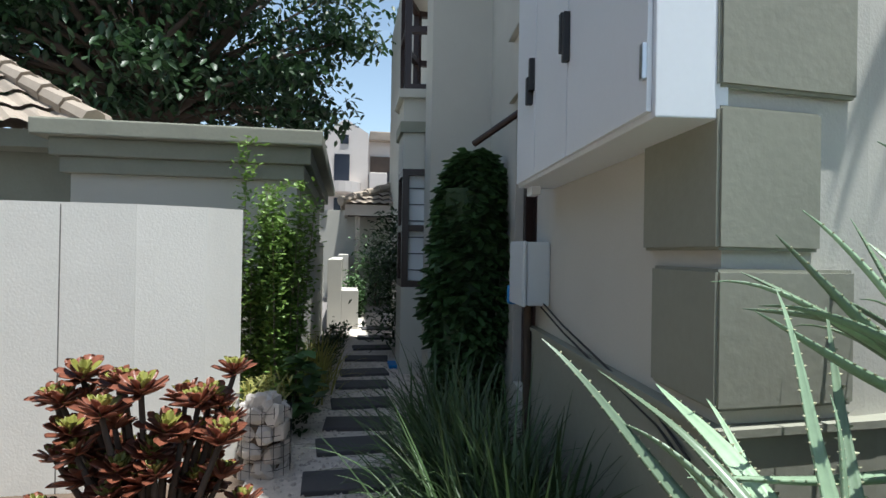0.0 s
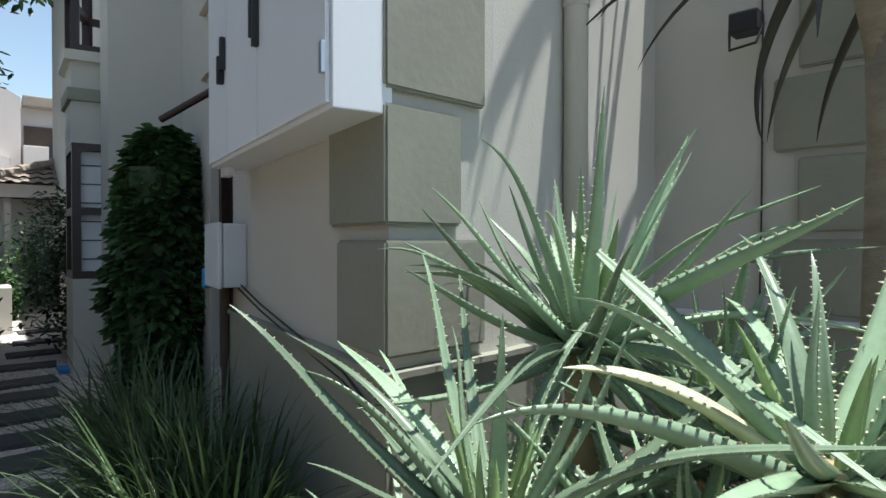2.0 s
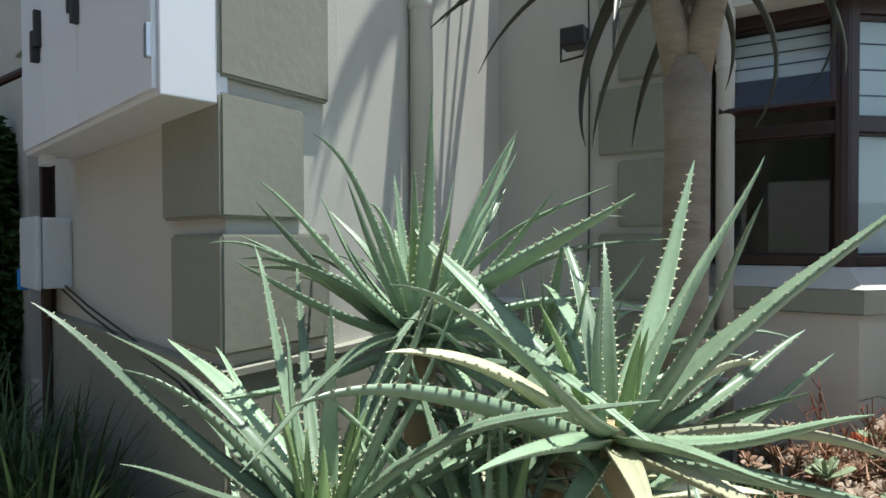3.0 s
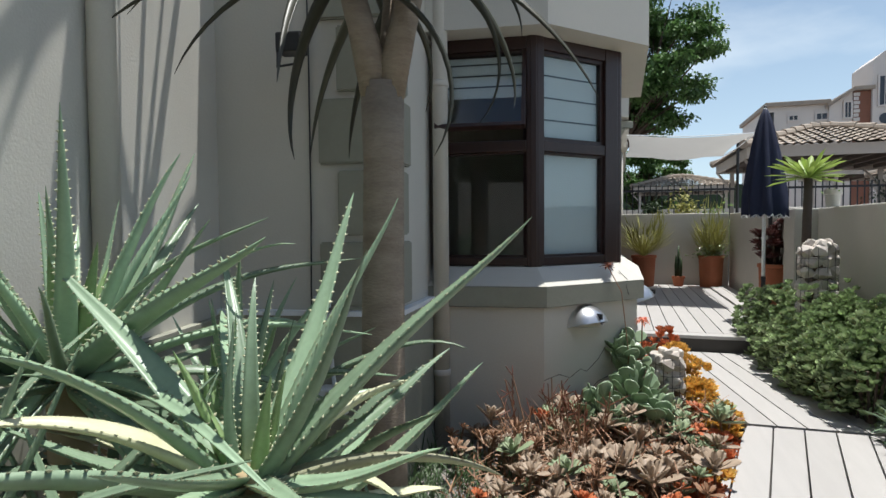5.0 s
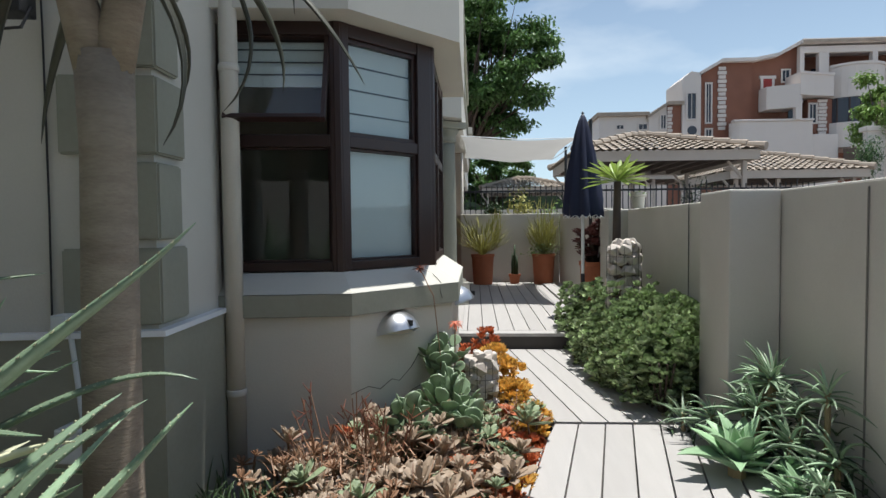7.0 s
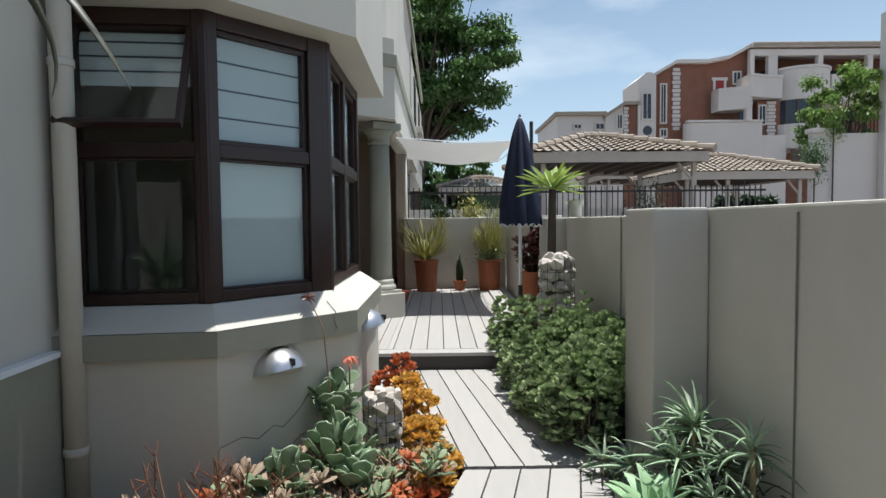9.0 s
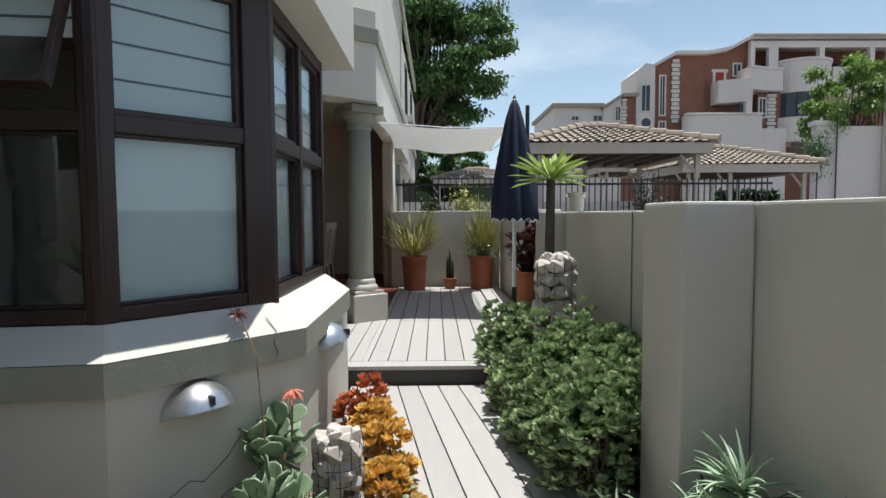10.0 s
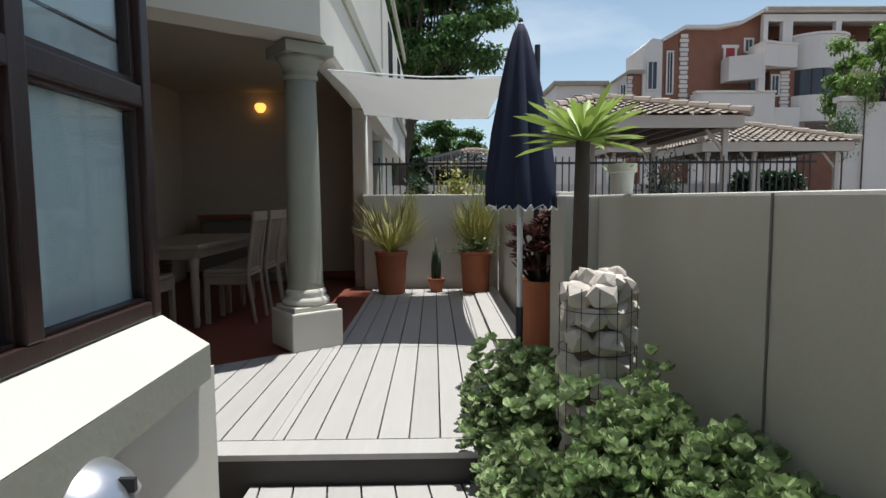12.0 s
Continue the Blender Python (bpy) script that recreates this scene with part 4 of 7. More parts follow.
def gabion(at, radius, height, seed, label, square=False):
    """Rocks in a round wire cage."""
    rng = random.Random(seed)
    g = thing("gabion_post", label, "gabion", at, "stone filled wire posts")
    # soil-dark filler, added as the shade in the gaps between rocks
    part("core", tube(bmesh.new(), [at, (at[0], at[1], at[2] + height * 0.93)], radius * 0.72, 10), SOIL, g)
    rows = max(3, int(height / (radius * 0.66)))
    for r in range(rows):
        n = 6
        for k in range(n):
            a = (k + 0.5 * (r % 2)) * 2 * math.pi / n + rng.uniform(-0.12, 0.12)
            z = at[2] + height * (r + 0.5) / rows + rng.uniform(-0.012, 0.012)
            rr = radius * 0.66
            s = radius * 0.46
            part("rock", rock(bmesh.new(), (at[0] + rr * math.cos(a), at[1] + rr * math.sin(a), z), (s * rng.uniform(0.95, 1.25), s * rng.uniform(0.95, 1.25), height / rows * rng.uniform(0.55, 0.72)), rng, 1), STONE, g)
    for k in range(9):
        a, rr = rng.uniform(0, 6.28), radius * rng.uniform(0.1, 0.75)
        part("rock", rock(bmesh.new(), (at[0] + rr * math.cos(a), at[1] + rr * math.sin(a), at[2] + height + rng.uniform(-0.02, 0.02)), [radius * rng.uniform(0.3, 0.42) for _ in range(3)], rng, 1), STONE, g)
    for k in range(14):
        a = k * 2 * math.pi / 14
        part("wire", tube(bmesh.new(), [(at[0] + radius * 1.06 * math.cos(a), at[1] + radius * 1.06 * math.sin(a), at[2]), (at[0] + radius * 1.06 * math.cos(a), at[1] + radius * 1.06 * math.sin(a), at[2] + height * 0.98)], 0.0016, 4), IRON, g)
    for k in range(7):
        z = at[2] + height * (k + 0.3) / 7
        part("wire", tube(bmesh.new(), [(at[0] + radius * 1.07 * math.cos(j * math.pi / 10), at[1] + radius * 1.07 * math.sin(j * math.pi / 10), z) for j in range(21)], 0.0016, 4, False), IRON, g)
    return g


gabion((-4.24, -6.125, GZ), 0.125, 0.40, 5, "knee-high wire cage of pale rocks beside the wall end")
gabion((-0.44, -1.90, GZ), 0.10, 0.46, 6, "small wire cage of pale rocks among succulents")
gabion((0.775, -0.36, GZ), 0.135, 1.07, 7, "tall wire cage of pale rocks in the hedge")

# floodlight with cable on the recess wall
fl = thing("floodlight", "black floodlight on the recess wall", "lamp")
mr, lr = seg(IC, QC)
part("housing", box(0.39, 0.50, -0.19, -0.09, 1.90, 1.985, 0.008, m=mr @ pose(0, 0, 0)), IRON, fl)
part("arm", tube(bmesh.new(), [mr @ Vector((0.46, 0, 2.02)), mr @ Vector((0.45, -0.06, 2.02)), mr @ Vector((0.44, -0.12, 1.96))], 0.008, 6), IRON, fl)
part("bracket", tube(bmesh.new(), [mr @ Vector((0.38, -0.14, 1.93)), mr @ Vector((0.39, -0.17, 1.84)), mr @ Vector((0.49, -0.17, 1.85)), mr @ Vector((0.51, -0.14, 1.93))], 0.006, 6), IRON, fl)
part("cable", tube(bmesh.new(), [mr @ Vector((0.46, -0.01, 2.6)), mr @ Vector((0.47, -0.008, 1.9)), mr @ Vector((0.47, -0.008, 1.2)), mr @ Vector((0.46, -0.008, 0.4))], 0.004, 5), IRON, fl)
# ---- bulkhead lamps on the bay ----
def bulkhead(at, turn, label):
    """A half-dome steel wall lamp."""
    l = thing("bulkhead_lamp", label, "lamp", at, "bulkhead lamps of the bay")
    m = Matrix.Translation(at) @ Matrix.Rotation(turn, 4, "Z")
    bm = bmesh.new()
    r = bmesh.ops.create_uvsphere(bm, u_segments=24, v_segments=12, radius=0.132)
    bmesh.ops.bisect_plane(bm, geom=bm.verts[:] + bm.edges[:] + bm.faces[:], plane_co=(0, 0, 0.0), plane_no=(0, -0.35, -1), clear_outer=True)
    bmesh.ops.bisect_plane(bm, geom=bm.verts[:] + bm.edges[:] + bm.faces[:], plane_co=(0, 0, 0.0), plane_no=(0, 1, 0), clear_outer=True)
    for v in bm.verts:
        v.co = m @ Vector((v.co.x, v.co.y * 1.05, v.co.z * 0.95))
    part("hood", bm, STEEL, l, soft=True)
    bm = bmesh.new()
    lathe(bm, (0, 0, -0.004), [(0.11, 0), (0.115, 0.004)], 20)
    for v in bm.verts:
        v.co = m @ Vector((v.co.x * 0.9, -abs(v.co.y) * 0.85 - 0.002, v.co.z + 0.012))
    part("lens", bm, PLASTIC, l, "white diffuser")
    part("rib", box(-0.006, 0.006, -0.135, -0.10, 0.055, 0.085, m=m), IRON, l)
    return l


ml, ll = seg(B1, B2)
d12 = math.atan2(B2[1] - B1[1], B2[0] - B1[0])
p = ml @ Vector((0.25, -0.132, 0.555))
bulkhead(tuple(p), d12, "brushed steel half-dome lamp on the bay wall")
p = seg(B2, B3)[0] @ Vector((0.50, -0.132, 0.60))
bulkhead(tuple(p), math.pi / 2, "brushed steel half-dome lamp on the bay wall")


# ---- succulent bed ----
def flat_leaf(mat, wide):
    """One cupped rosette leaf of unit length along +x."""
    v, f = [], []
    rows = [(0, 0.25), (0.3, 0.62), (0.65, 1.0), (0.88, 0.8), (1.0, 0.12)]
    for t, w in rows:
        h = 0.10 * t * t
        w *= wide * 0.5
        v += [(t, -w, h + w * 0.28), (t, 0, h - 0.03), (t, w, h + w * 0.28), (t, 0, h - 0.03 - 0.07 * (1 - t))]
    for k in range(len(rows) - 1):
        o = 4 * k
        f += [(o, o + 1, o + 5, o + 4), (o + 1, o + 2, o + 6, o + 5), (o + 2, o + 3, o + 7, o + 6), (o + 3, o, o + 4, o + 7)]
    me = bpy.data.meshes.new("leaf")
    me.from_pydata(v, [], f)
    me.materials.append(mat)
    smooth(me)
    return me


def round_leaf(mat):
    """One thick, nearly round leaf of unit length along +x, slightly cupped."""
    bm = bmesh.new()
    bmesh.ops.create_uvsphere(bm, u_segments=10, v_segments=6, radius=0.5)
    for v in bm.verts:
        x, y, z = v.co.x + 0.5, v.co.y, v.co.z
        v.co = Vector((x, y * (0.55 + 0.45 * min(1.0, x * 1.6)), z * 0.09 + 0.42 * (y * y) + 0.16 * x * x + 0.03 * math.sin(9 * y)))
    me = bpy.data.meshes.new("leaf")
    bm.to_mesh(me)
    bm.free()
    me.materials.append(mat)
    smooth(me)
    return me


LEAF_MESHES = {}


def rosette(at, radius, mat, seed, name, label, category, group="", leaves=22, wide=0.5, cup=55, heart=None, lift=0.0, parent=None):
    """A spiral rosette: a small bud with single leaves round it."""
    rng = random.Random(seed)
    bm = bmesh.new()
    bmesh.ops.create_icosphere(bm, subdivisions=1, radius=radius * 0.14, matrix=Matrix.Translation(Vector(at) + Vector((0, 0, radius * 0.1))))
    ob = part(name, bm, heart or mat, parent, soft=True)
    tip = Euler((rng.uniform(-0.35, 0.35), rng.uniform(-0.35, 0.35), 0)).to_matrix().to_4x4()
    for k in range(leaves):
        f = (k + 0.5) / leaves
        az, el = k * 2.39996 + rng.uniform(-.15, .15), radians(4 + cup * f + rng.uniform(-6, 6) + lift)
        m_ = heart if heart and f > 0.62 else mat
        key = (m_.name, wide)
        if key not in LEAF_MESHES:
            LEAF_MESHES[key] = flat_leaf(m_, wide)
        lf = new("leaf", LEAF_MESHES[key])
        lf.parent = ob
        lf.matrix_parent_inverse = Matrix()
        lf.matrix_basis = Matrix.Translation(Vector(at) + Vector((0, 0, radius * 0.12 * f))) @ tip @ Matrix.Rotation(az, 4, "Z") @ Matrix.Rotation(-el, 4, "Y") @ Matrix.Translation((radius * 0.05, 0, 0)) @ Matrix.Scale(radius * (1.0 - 0.55 * f) * rng.uniform(0.9, 1.1), 4)
    if not parent:
        tagged(ob, label, category, group)
    return ob


rs = random.Random(31)
kinds = [(ECHEV, "dusty rose echeveria rosette in the bed", 0.095, 0.48), (ECHEVG, "grey-green echeveria rosette in the bed", 0.09, 0.5), (BRONZE, "bronze succulent rosette in the bed", 0.055, 0.35), (CORAL, "coral-red succulent rosette in the bed", 0.055, 0.6)]
spots = []
tries = 0
while len(spots) < 175 and tries < 9000:
    tries += 1
    y = rs.uniform(-3.7, -1.75)
    left = -1.55 if y < -2.55 else -1.2 + (y + 2.5) * 0.9
    right = -0.08 + (y + 2.0) * 0.26 if y < -2.0 else -0.08 - (y + 2.0) * 0.4
    x = rs.uniform(left, right)
    if y < -3.0 and x < -1.25:
        continue
    if (x + 0.44) ** 2 + (y + 1.9) ** 2 < 0.15 ** 2 or any((x - a) ** 2 + (y - b) ** 2 < 0.062 ** 2 for a, b in spots):
        continue
    spots.append((x, y))
for k, (x, y) in enumerate(spots):
    near = (x - (-0.1 + (y + 2) * 0.26)) > -0.3
    w = [0.4, 0.3, 0.25, 0.22] if near else [0.6, 0.25, 0.35, 0.03]
    mat, lab, r, wd = rs.choices(kinds, w)[0]
    h = rs.uniform(0.05, 0.20) + (0.08 * rs.random() if not near else 0)
    s = r * rs.uniform(0.65, 1.5)
    stem = rosette((x, y, GZ + h), s, mat, 100 + k, "succulent", lab, "succulent", "low succulents of the bed", 13, wd, 60)
    bm = tube(bmesh.new(), [(x, y, GZ), (x + rs.uniform(-.02, .02), y, GZ + h * 0.6), (x, y, GZ + h)], [0.008, 0.006, 0.006], 6)
    part("stem", bm, BRONZE, stem)
# twiggy bronze growth between the rosettes
tw = thing("crassula_mat", "tangled bronze crassula stems in the bed", "succulent")
b_, w_ = [], []
for _ in range(2600):
    y = rs.uniform(-3.6, -1.95)
    right = -0.16 + (y + 2.0) * 0.26
    x = rs.uniform(max(-1.35, right - 0.95), right)
    z = GZ + rs.uniform(0.02, 0.24)
    b_.append((x, y, z))
    w_.append((rs.uniform(-1, 1), rs.uniform(-1, 1), rs.uniform(0, 1.2)))
leaf_cloud("leaves", b_, w_, 0.028, 0.011, BRONZE, tw, seed=3)
ribbons("stem_tangle", b_[:900], w_[:900], 0.13, 0.005, 0.1, BRONZE, tw, 3, 4)["kind"] = "stuff"
# grey-green round-leaved cotyledon against the bay
for k, (cx, cy, cz, r, n) in enumerate([(-0.62, -2.22, 0.14, 0.20, 64), (-0.80, -2.44, 0.08, 0.18, 50), (-0.64, -2.02, 0.34, 0.14, 46), (-0.52, -2.36, 0.03, 0.15, 40), (-0.97, -2.54, 0.02, 0.14, 24)]):
    cc = thing("cotyledon", "grey-green cotyledon with broad rounded leaves", "succulent", (cx, cy, GZ), "cotyledons by the bay wall")
    b_, w_ = [], []
    for _ in range(n):
        d = Vector((rs.gauss(0, 1), rs.gauss(0, 1), rs.gauss(0.25, 0.8))).normalized()
        b_.append((cx + d.x * r * rs.uniform(0.3, 0.8), cy + d.y * r * rs.uniform(0.3, 0.8), max(GZ + 0.02, cz + d.z * r * rs.uniform(0.3, 0.9))))
        w_.append((d.x + rs.gauss(0, 0.4), d.y + rs.gauss(0, 0.4), abs(d.z) + rs.uniform(-0.1, 0.9)))
    me = round_leaf(COTY)
    for p_, d_ in zip(b_, w_):
        lf = new("leaf", me)
        lf.parent = cc
        lf.matrix_parent_inverse = undo(cc)
        q_ = Vector(d_).to_track_quat("X", "Z").to_matrix().to_4x4()
        lf.matrix_basis = Matrix.Translation(p_) @ q_ @ Matrix.Rotation(rs.uniform(-0.8, 0.8), 4, "X") @ Matrix.Scale(rs.uniform(0.07, 0.115), 4)
    part("stem", tube(bmesh.new(), [(cx, cy, GZ), (cx, cy, cz + r * 0.3)], 0.016, 8), DRYLEAF, cc)
# orange sedum
for k, (cx, cy, h, r, mat) in enumerate([(-0.27, -1.78, 0.22, 0.13, ORANGE), (-0.28, -1.55, 0.30, 0.15, ORANGE), (-0.34, -1.32, 0.33, 0.14, ORANGE), (-0.40, -1.12, 0.40, 0.10, CORAL), (-0.17, -1.92, 0.16, 0.12, ORANGE), (-0.50, -1.05, 0.30, 0.10, CORAL), (-0.18, -2.12, 0.12, 0.10, ORANGE), (-0.22, -2.30, 0.10, 0.11, CORAL), (-0.27, -2.50, 0.09, 0.11, CORAL), (-0.31, -2.72, 0.09, 0.11, ORANGE), (-0.36, -2.92, 0.08, 0.10, CORAL)]):
    sd = thing("sedum_clump", "bright orange sedum clump beside the deck" if mat is ORANGE else "coral-red sedum clump beside the deck", "succulent", (cx, cy, GZ), "sedum clumps of the bed")
    b_, w_ = [], []
    for _ in range(64):
        d = Vector((rs.gauss(0, 1), rs.gauss(0, 1), rs.gauss(0.3, 0.7))).normalized()
        c = Vector((cx + d.x * r * 0.9, cy + d.y * r * 0.9, max(GZ + 0.04, GZ + h * 0.6 + d.z * h * 0.6)))
        for j in range(14):
            a = j * 2.4
            e = Vector((math.cos(a), math.sin(a), 0.5 + 0.1 * (j % 7))).normalized()
            b_.append(tuple(c + e * 0.004))
            w_.append(tuple(e + d * 0.5))
    leaf_cloud("leaves", b_, w_, 0.042, 0.019, mat, sd, 0.8, 1.0, 0.2, 0.0, 70 + k)
    for _ in range(5):
        a = rs.uniform(0, 6.28)
        part("stem", tube(bmesh.new(), [(cx, cy, GZ), (cx + r * 0.6 * math.cos(a), cy + r * 0.6 * math.sin(a), GZ + h * 0.8)], 0.005, 5), BRONZE, sd)
for k, (cx, cy) in enumerate([(-1.05, -2.75), (-0.9, -2.9), (-1.2, -2.95)]):
    pf = thing("dry_flower_spray", "spray of dry pinkish flower twigs in the bed", "flower", (cx, cy, GZ), "dry flower sprays of the bed")
    b_ = [(cx + rs.gauss(0, .03), cy + rs.gauss(0, .03), GZ + rs.uniform(0.02, 0.28)) for _ in range(60)]
    ribbons("twig_mass", b_, [(rs.gauss(0, .5), rs.gauss(0, .5), 1) for _ in b_], 0.14, 0.004, 0.05, BRONZE, pf, 3, 140 + k)["kind"] = "stuff"
for k, (cx, cy) in enumerate([(-1.0, -2.66), (-0.86, -2.74), (-1.16, -2.82)]):
    bt = thing("twiggy_succulent", "leafless branching reddish succulent twigs in the bed", "succulent", (cx, cy, GZ), "twiggy succulents of the bed")
    for j in range(7):
        a, top = rs.uniform(0, 6.28), rs.uniform(0.30, 0.50)
        p0, p1 = Vector((cx, cy, GZ)), Vector((cx + 0.12 * math.cos(a), cy + 0.12 * math.sin(a), GZ + top))
        part("twig", tube(bmesh.new(), [p0, p0.lerp(p1, 0.55) + Vector((rs.gauss(0, .015), rs.gauss(0, .015), 0.02)), p1], [0.005, 0.004, 0.003], 5), BRONZE, bt)
        for i in range(5):
            q = p0.lerp(p1, rs.uniform(0.5, 1.0))
            part("twig", tube(bmesh.new(), [q, q + Vector((rs.gauss(0, .03), rs.gauss(0, .03), rs.uniform(0.02, 0.06)))], [0.003, 0.002], 4), AEON, bt)
fw = thing("aloe_flower", "salmon flower head on a thin stalk", "flower", (-0.60, -2.05, GZ))
part("stalk", tube(bmesh.new(), [(-0.60, -2.05, GZ), (-0.59, -2.06, 0.3), (-0.585, -2.06, 0.60)], 0.004, 6), BRONZE, fw)
b_ = [(-0.585, -2.06, 0.60)] * 26
w_ = [(math.cos(k * 2.4), math.sin(k * 2.4), 0.35 - 0.04 * k) for k in range(26)]
leaf_cloud("petals", b_, w_, 0.045, 0.010, FLOWER, fw, 0.8, 0.8, 0.2, 0.5, 9)
sp = thing("dried_flower_stalk", "dried maroon flower head leaning on the sill", "flower", (-0.74, -2.12, GZ))
part("stalk", tube(bmesh.new(), [(-0.70, -2.16, GZ), (-0.66, -2.16, 0.4), (-0.70, -2.12, 0.75), (-0.78, -2.06, 0.90)], 0.003, 5), BRONZE, sp)
leaf_cloud("petals", [(-0.78, -2.06, 0.90)] * 30, [(math.cos(k * 2.4), math.sin(k * 2.4), 0.8 - 0.05 * k) for k in range(30)], 0.045, 0.010, AEON, sp, seed=10)

# ---- jade hedge on the other side ----
rj = random.Random(41)
hedge = []
for k in range(60):
    y = -1.74 + k * 0.039
    left = 0.32 + max(0, -y - 0.1) * 0.09
    hedge.append((rj.uniform(left + 0.1, 1.06 if y > -1.5 else 0.80), y + rj.uniform(-0.05, 0.05)))
for k in range(26):
    hedge.append((rj.uniform(0.84, 1.03), -1.68 + k * 0.052 + rj.uniform(-0.04, 0.04)))
for k, (cx, cy) in enumerate(hedge):
    h = rj.choice((0.30, 0.42, 0.50, 0.56, 0.66)) * rj.uniform(0.9, 1.08)
    rr = rj.uniform(0.12, 0.21)
    jd = thing("jade_bush", "jade plant with glossy rounded leaves", "bush", (cx, cy, GZ), "jade hedge along the wall")
    b_, w_ = [], []
    for _ in range(72):
        d = Vector((rj.gauss(0, 1), rj.gauss(0, 1), rj.gauss(0.25, 0.8))).normalized()
        q = rj.uniform(0.8, 1.15)
        c = Vector((cx + d.x * rr * q, cy + d.y * rr * q, max(GZ + 0.05, GZ + h * 0.56 + d.z * h * 0.5 * q)))
        if c.x > 1.1 or (0.62 < c.x < 0.93 and -0.51 < c.y < -0.21) or (c.x > 0.83 and -2.2 < c.y < -1.75):
            continue
        for j in range(8):
            a = j * 2.4 + rj.uniform(-0.4, 0.4)
            e = Vector((math.cos(a), math.sin(a), 0.6 + 0.35 * (j % 4)))
            b_.append(tuple(c))
            w_.append(tuple(e + d * 0.6))
    leaf_cloud("leaves", b_, w_, 0.046, 0.036, JADE, jd, 0.8, 1.0, 0.24, 0.0, 200 + k)
    for _ in range(4):
        a = rj.uniform(0, 6.28)
        part("stem", tube(bmesh.new(), [(cx, cy, GZ), (cx + 0.08 * math.cos(a), cy + 0.08 * math.sin(a), GZ + h * 0.6)], 0.008, 5), TREEBARK, jd)
# candelabra aloes by the pier
for k, (cx, cy, z, n, s) in enumerate([(0.98, -2.34, 0.34, 22, 1.0), (0.84, -2.42, 0.26, 20, 1.0), (1.0, -2.62, 0.30, 22, 1.1), (0.90, -2.72, 0.2, 20, 1.05), (0.74, -2.28, 0.16, 20, 0.95), (0.98, -2.92, 0.2, 20, 1.1), (0.86, -3.05, 0.12, 18, 1.0), (0.66, -2.10, 0.1, 18, 0.85), (0.92, -2.5, 0.42, 20, 1.0), (1.02, -2.78, 0.42, 18, 1.0), (0.84, -2.55, 0.3, 18, 0.95), (0.95, -2.47, 0.40, 20, 1.25)]):
    al = thing("candelabra_aloe", "spiky thin-leaved aloe clump by the pier", "aloe", (cx, cy, GZ), "thin aloes by the boundary wall")
    part("stem", tube(bmesh.new(), [(cx, cy, GZ), (cx, cy, z)], 0.012, 6), DRYLEAF, al)
    rosette_of(al, THIN_ALOE, (cx, cy, z), n, -10, 75, random.Random(60 + k), s, (0, 0), 0.01, avoid=(1, 0, 0.4, 0.6))
    b_ = [(cx + rj.uniform(-.08, .08), cy + rj.uniform(-.08, .08), rj.uniform(GZ + 0.02, z)) for _ in range(40)]
    ribbons("old_leaves", b_, [(rj.uniform(-1, 1), rj.uniform(-1, 1), rj.uniform(-.2, .6)) for _ in b_], 0.14, 0.014, 0.4, DARKSHRUB, al, 4, k)
st = tagged(part("garden_stake", tube(bmesh.new(), [(0.93, -2.38, GZ), (0.935, -2.38, 0.47)], 0.012, 8), BARK), "weathered wooden garden stake", "stake")
for k, (cx, cy, z, s) in enumerate([(0.70, -2.66, 0.09, 1.1), (0.84, -2.93, 0.02, 0.85), (0.92, -2.72, 0.04, 0.7)]):
    av = thing("agave", "pale green spineless agave rosette beside the deck", "agave", (cx, cy, GZ), "agaves beside the deck")
    part("stem", tube(bmesh.new(), [(cx, cy, GZ), (cx, cy, z)], 0.04, 8), DRYLEAF, av)
    rosette_of(av, AGAVE_LEAVES, (cx, cy, z), 24, 15, 80, random.Random(80 + k), s, (0, 0), 0.02)
# grass and low weeds at the foot of the tree aloe
wb = [(rj.uniform(-1.7, -0.95), rj.uniform(-4.2, -2.7), GZ) for _ in range(1300)]
tagged(ribbons("grass", wb, [(rj.uniform(-.7, .7), rj.uniform(-.7, .7), 1) for _ in wb], 0.24, 0.008, 0.45, GRASSY, None, 5, 77), "fine green grass at the foot of the wall", "grass", kind="stuff")
# ---- patio things ----
col = thing("patio_column", "sage plastered column on a cream square plinth", "column", (-0.83, 1.985, UP))
CM = pose(-0.83, 1.985, 0, 0, 0, 37)
part("plinth", box(-0.205, 0.205, -0.205, 0.205, UP, 0.43, 0.012, m=CM), CREAM, col)
part("base", box(-0.175, 0.175, -0.175, 0.175, 0.43, 0.465, 0.006, m=CM), CREAM, col)
CA = (-0.83, 1.985)
part("torus", lathe(bmesh.new(), (*CA, 0.465), [(0.165, 0), (0.178, 0.02), (0.178, 0.04), (0.165, 0.06), (0.148, 0.07), (0.155, 0.09), (0.15, 0.11), (0.138, 0.125)], 32), CREAM, col, soft=True)
part("shaft", lathe(bmesh.new(), (*CA, 0.59), [(0.138, 0), (0.131, 0.05), (0.129, 0.5), (0.122, 1.1), (0.115, 1.56)], 32), SAGE, col, soft=True)
part("capital", lathe(bmesh.new(), (*CA, 2.15), [(0.116, 0), (0.132, 0.02), (0.132, 0.04), (0.12, 0.05), (0.13, 0.09), (0.16, 0.14), (0.18, 0.17)], 32), SAGE, col, soft=True)
part("abacus", box(-0.19, 0.19, -0.19, 0.19, 2.32, 2.405, 0.01, m=CM), SAGE, col)
setting("beam_patio", box(-0.84, -0.66, 2.25, 5.895, 2.405, 2.765), CREAM, "cream beam over the patio edge", "beam")
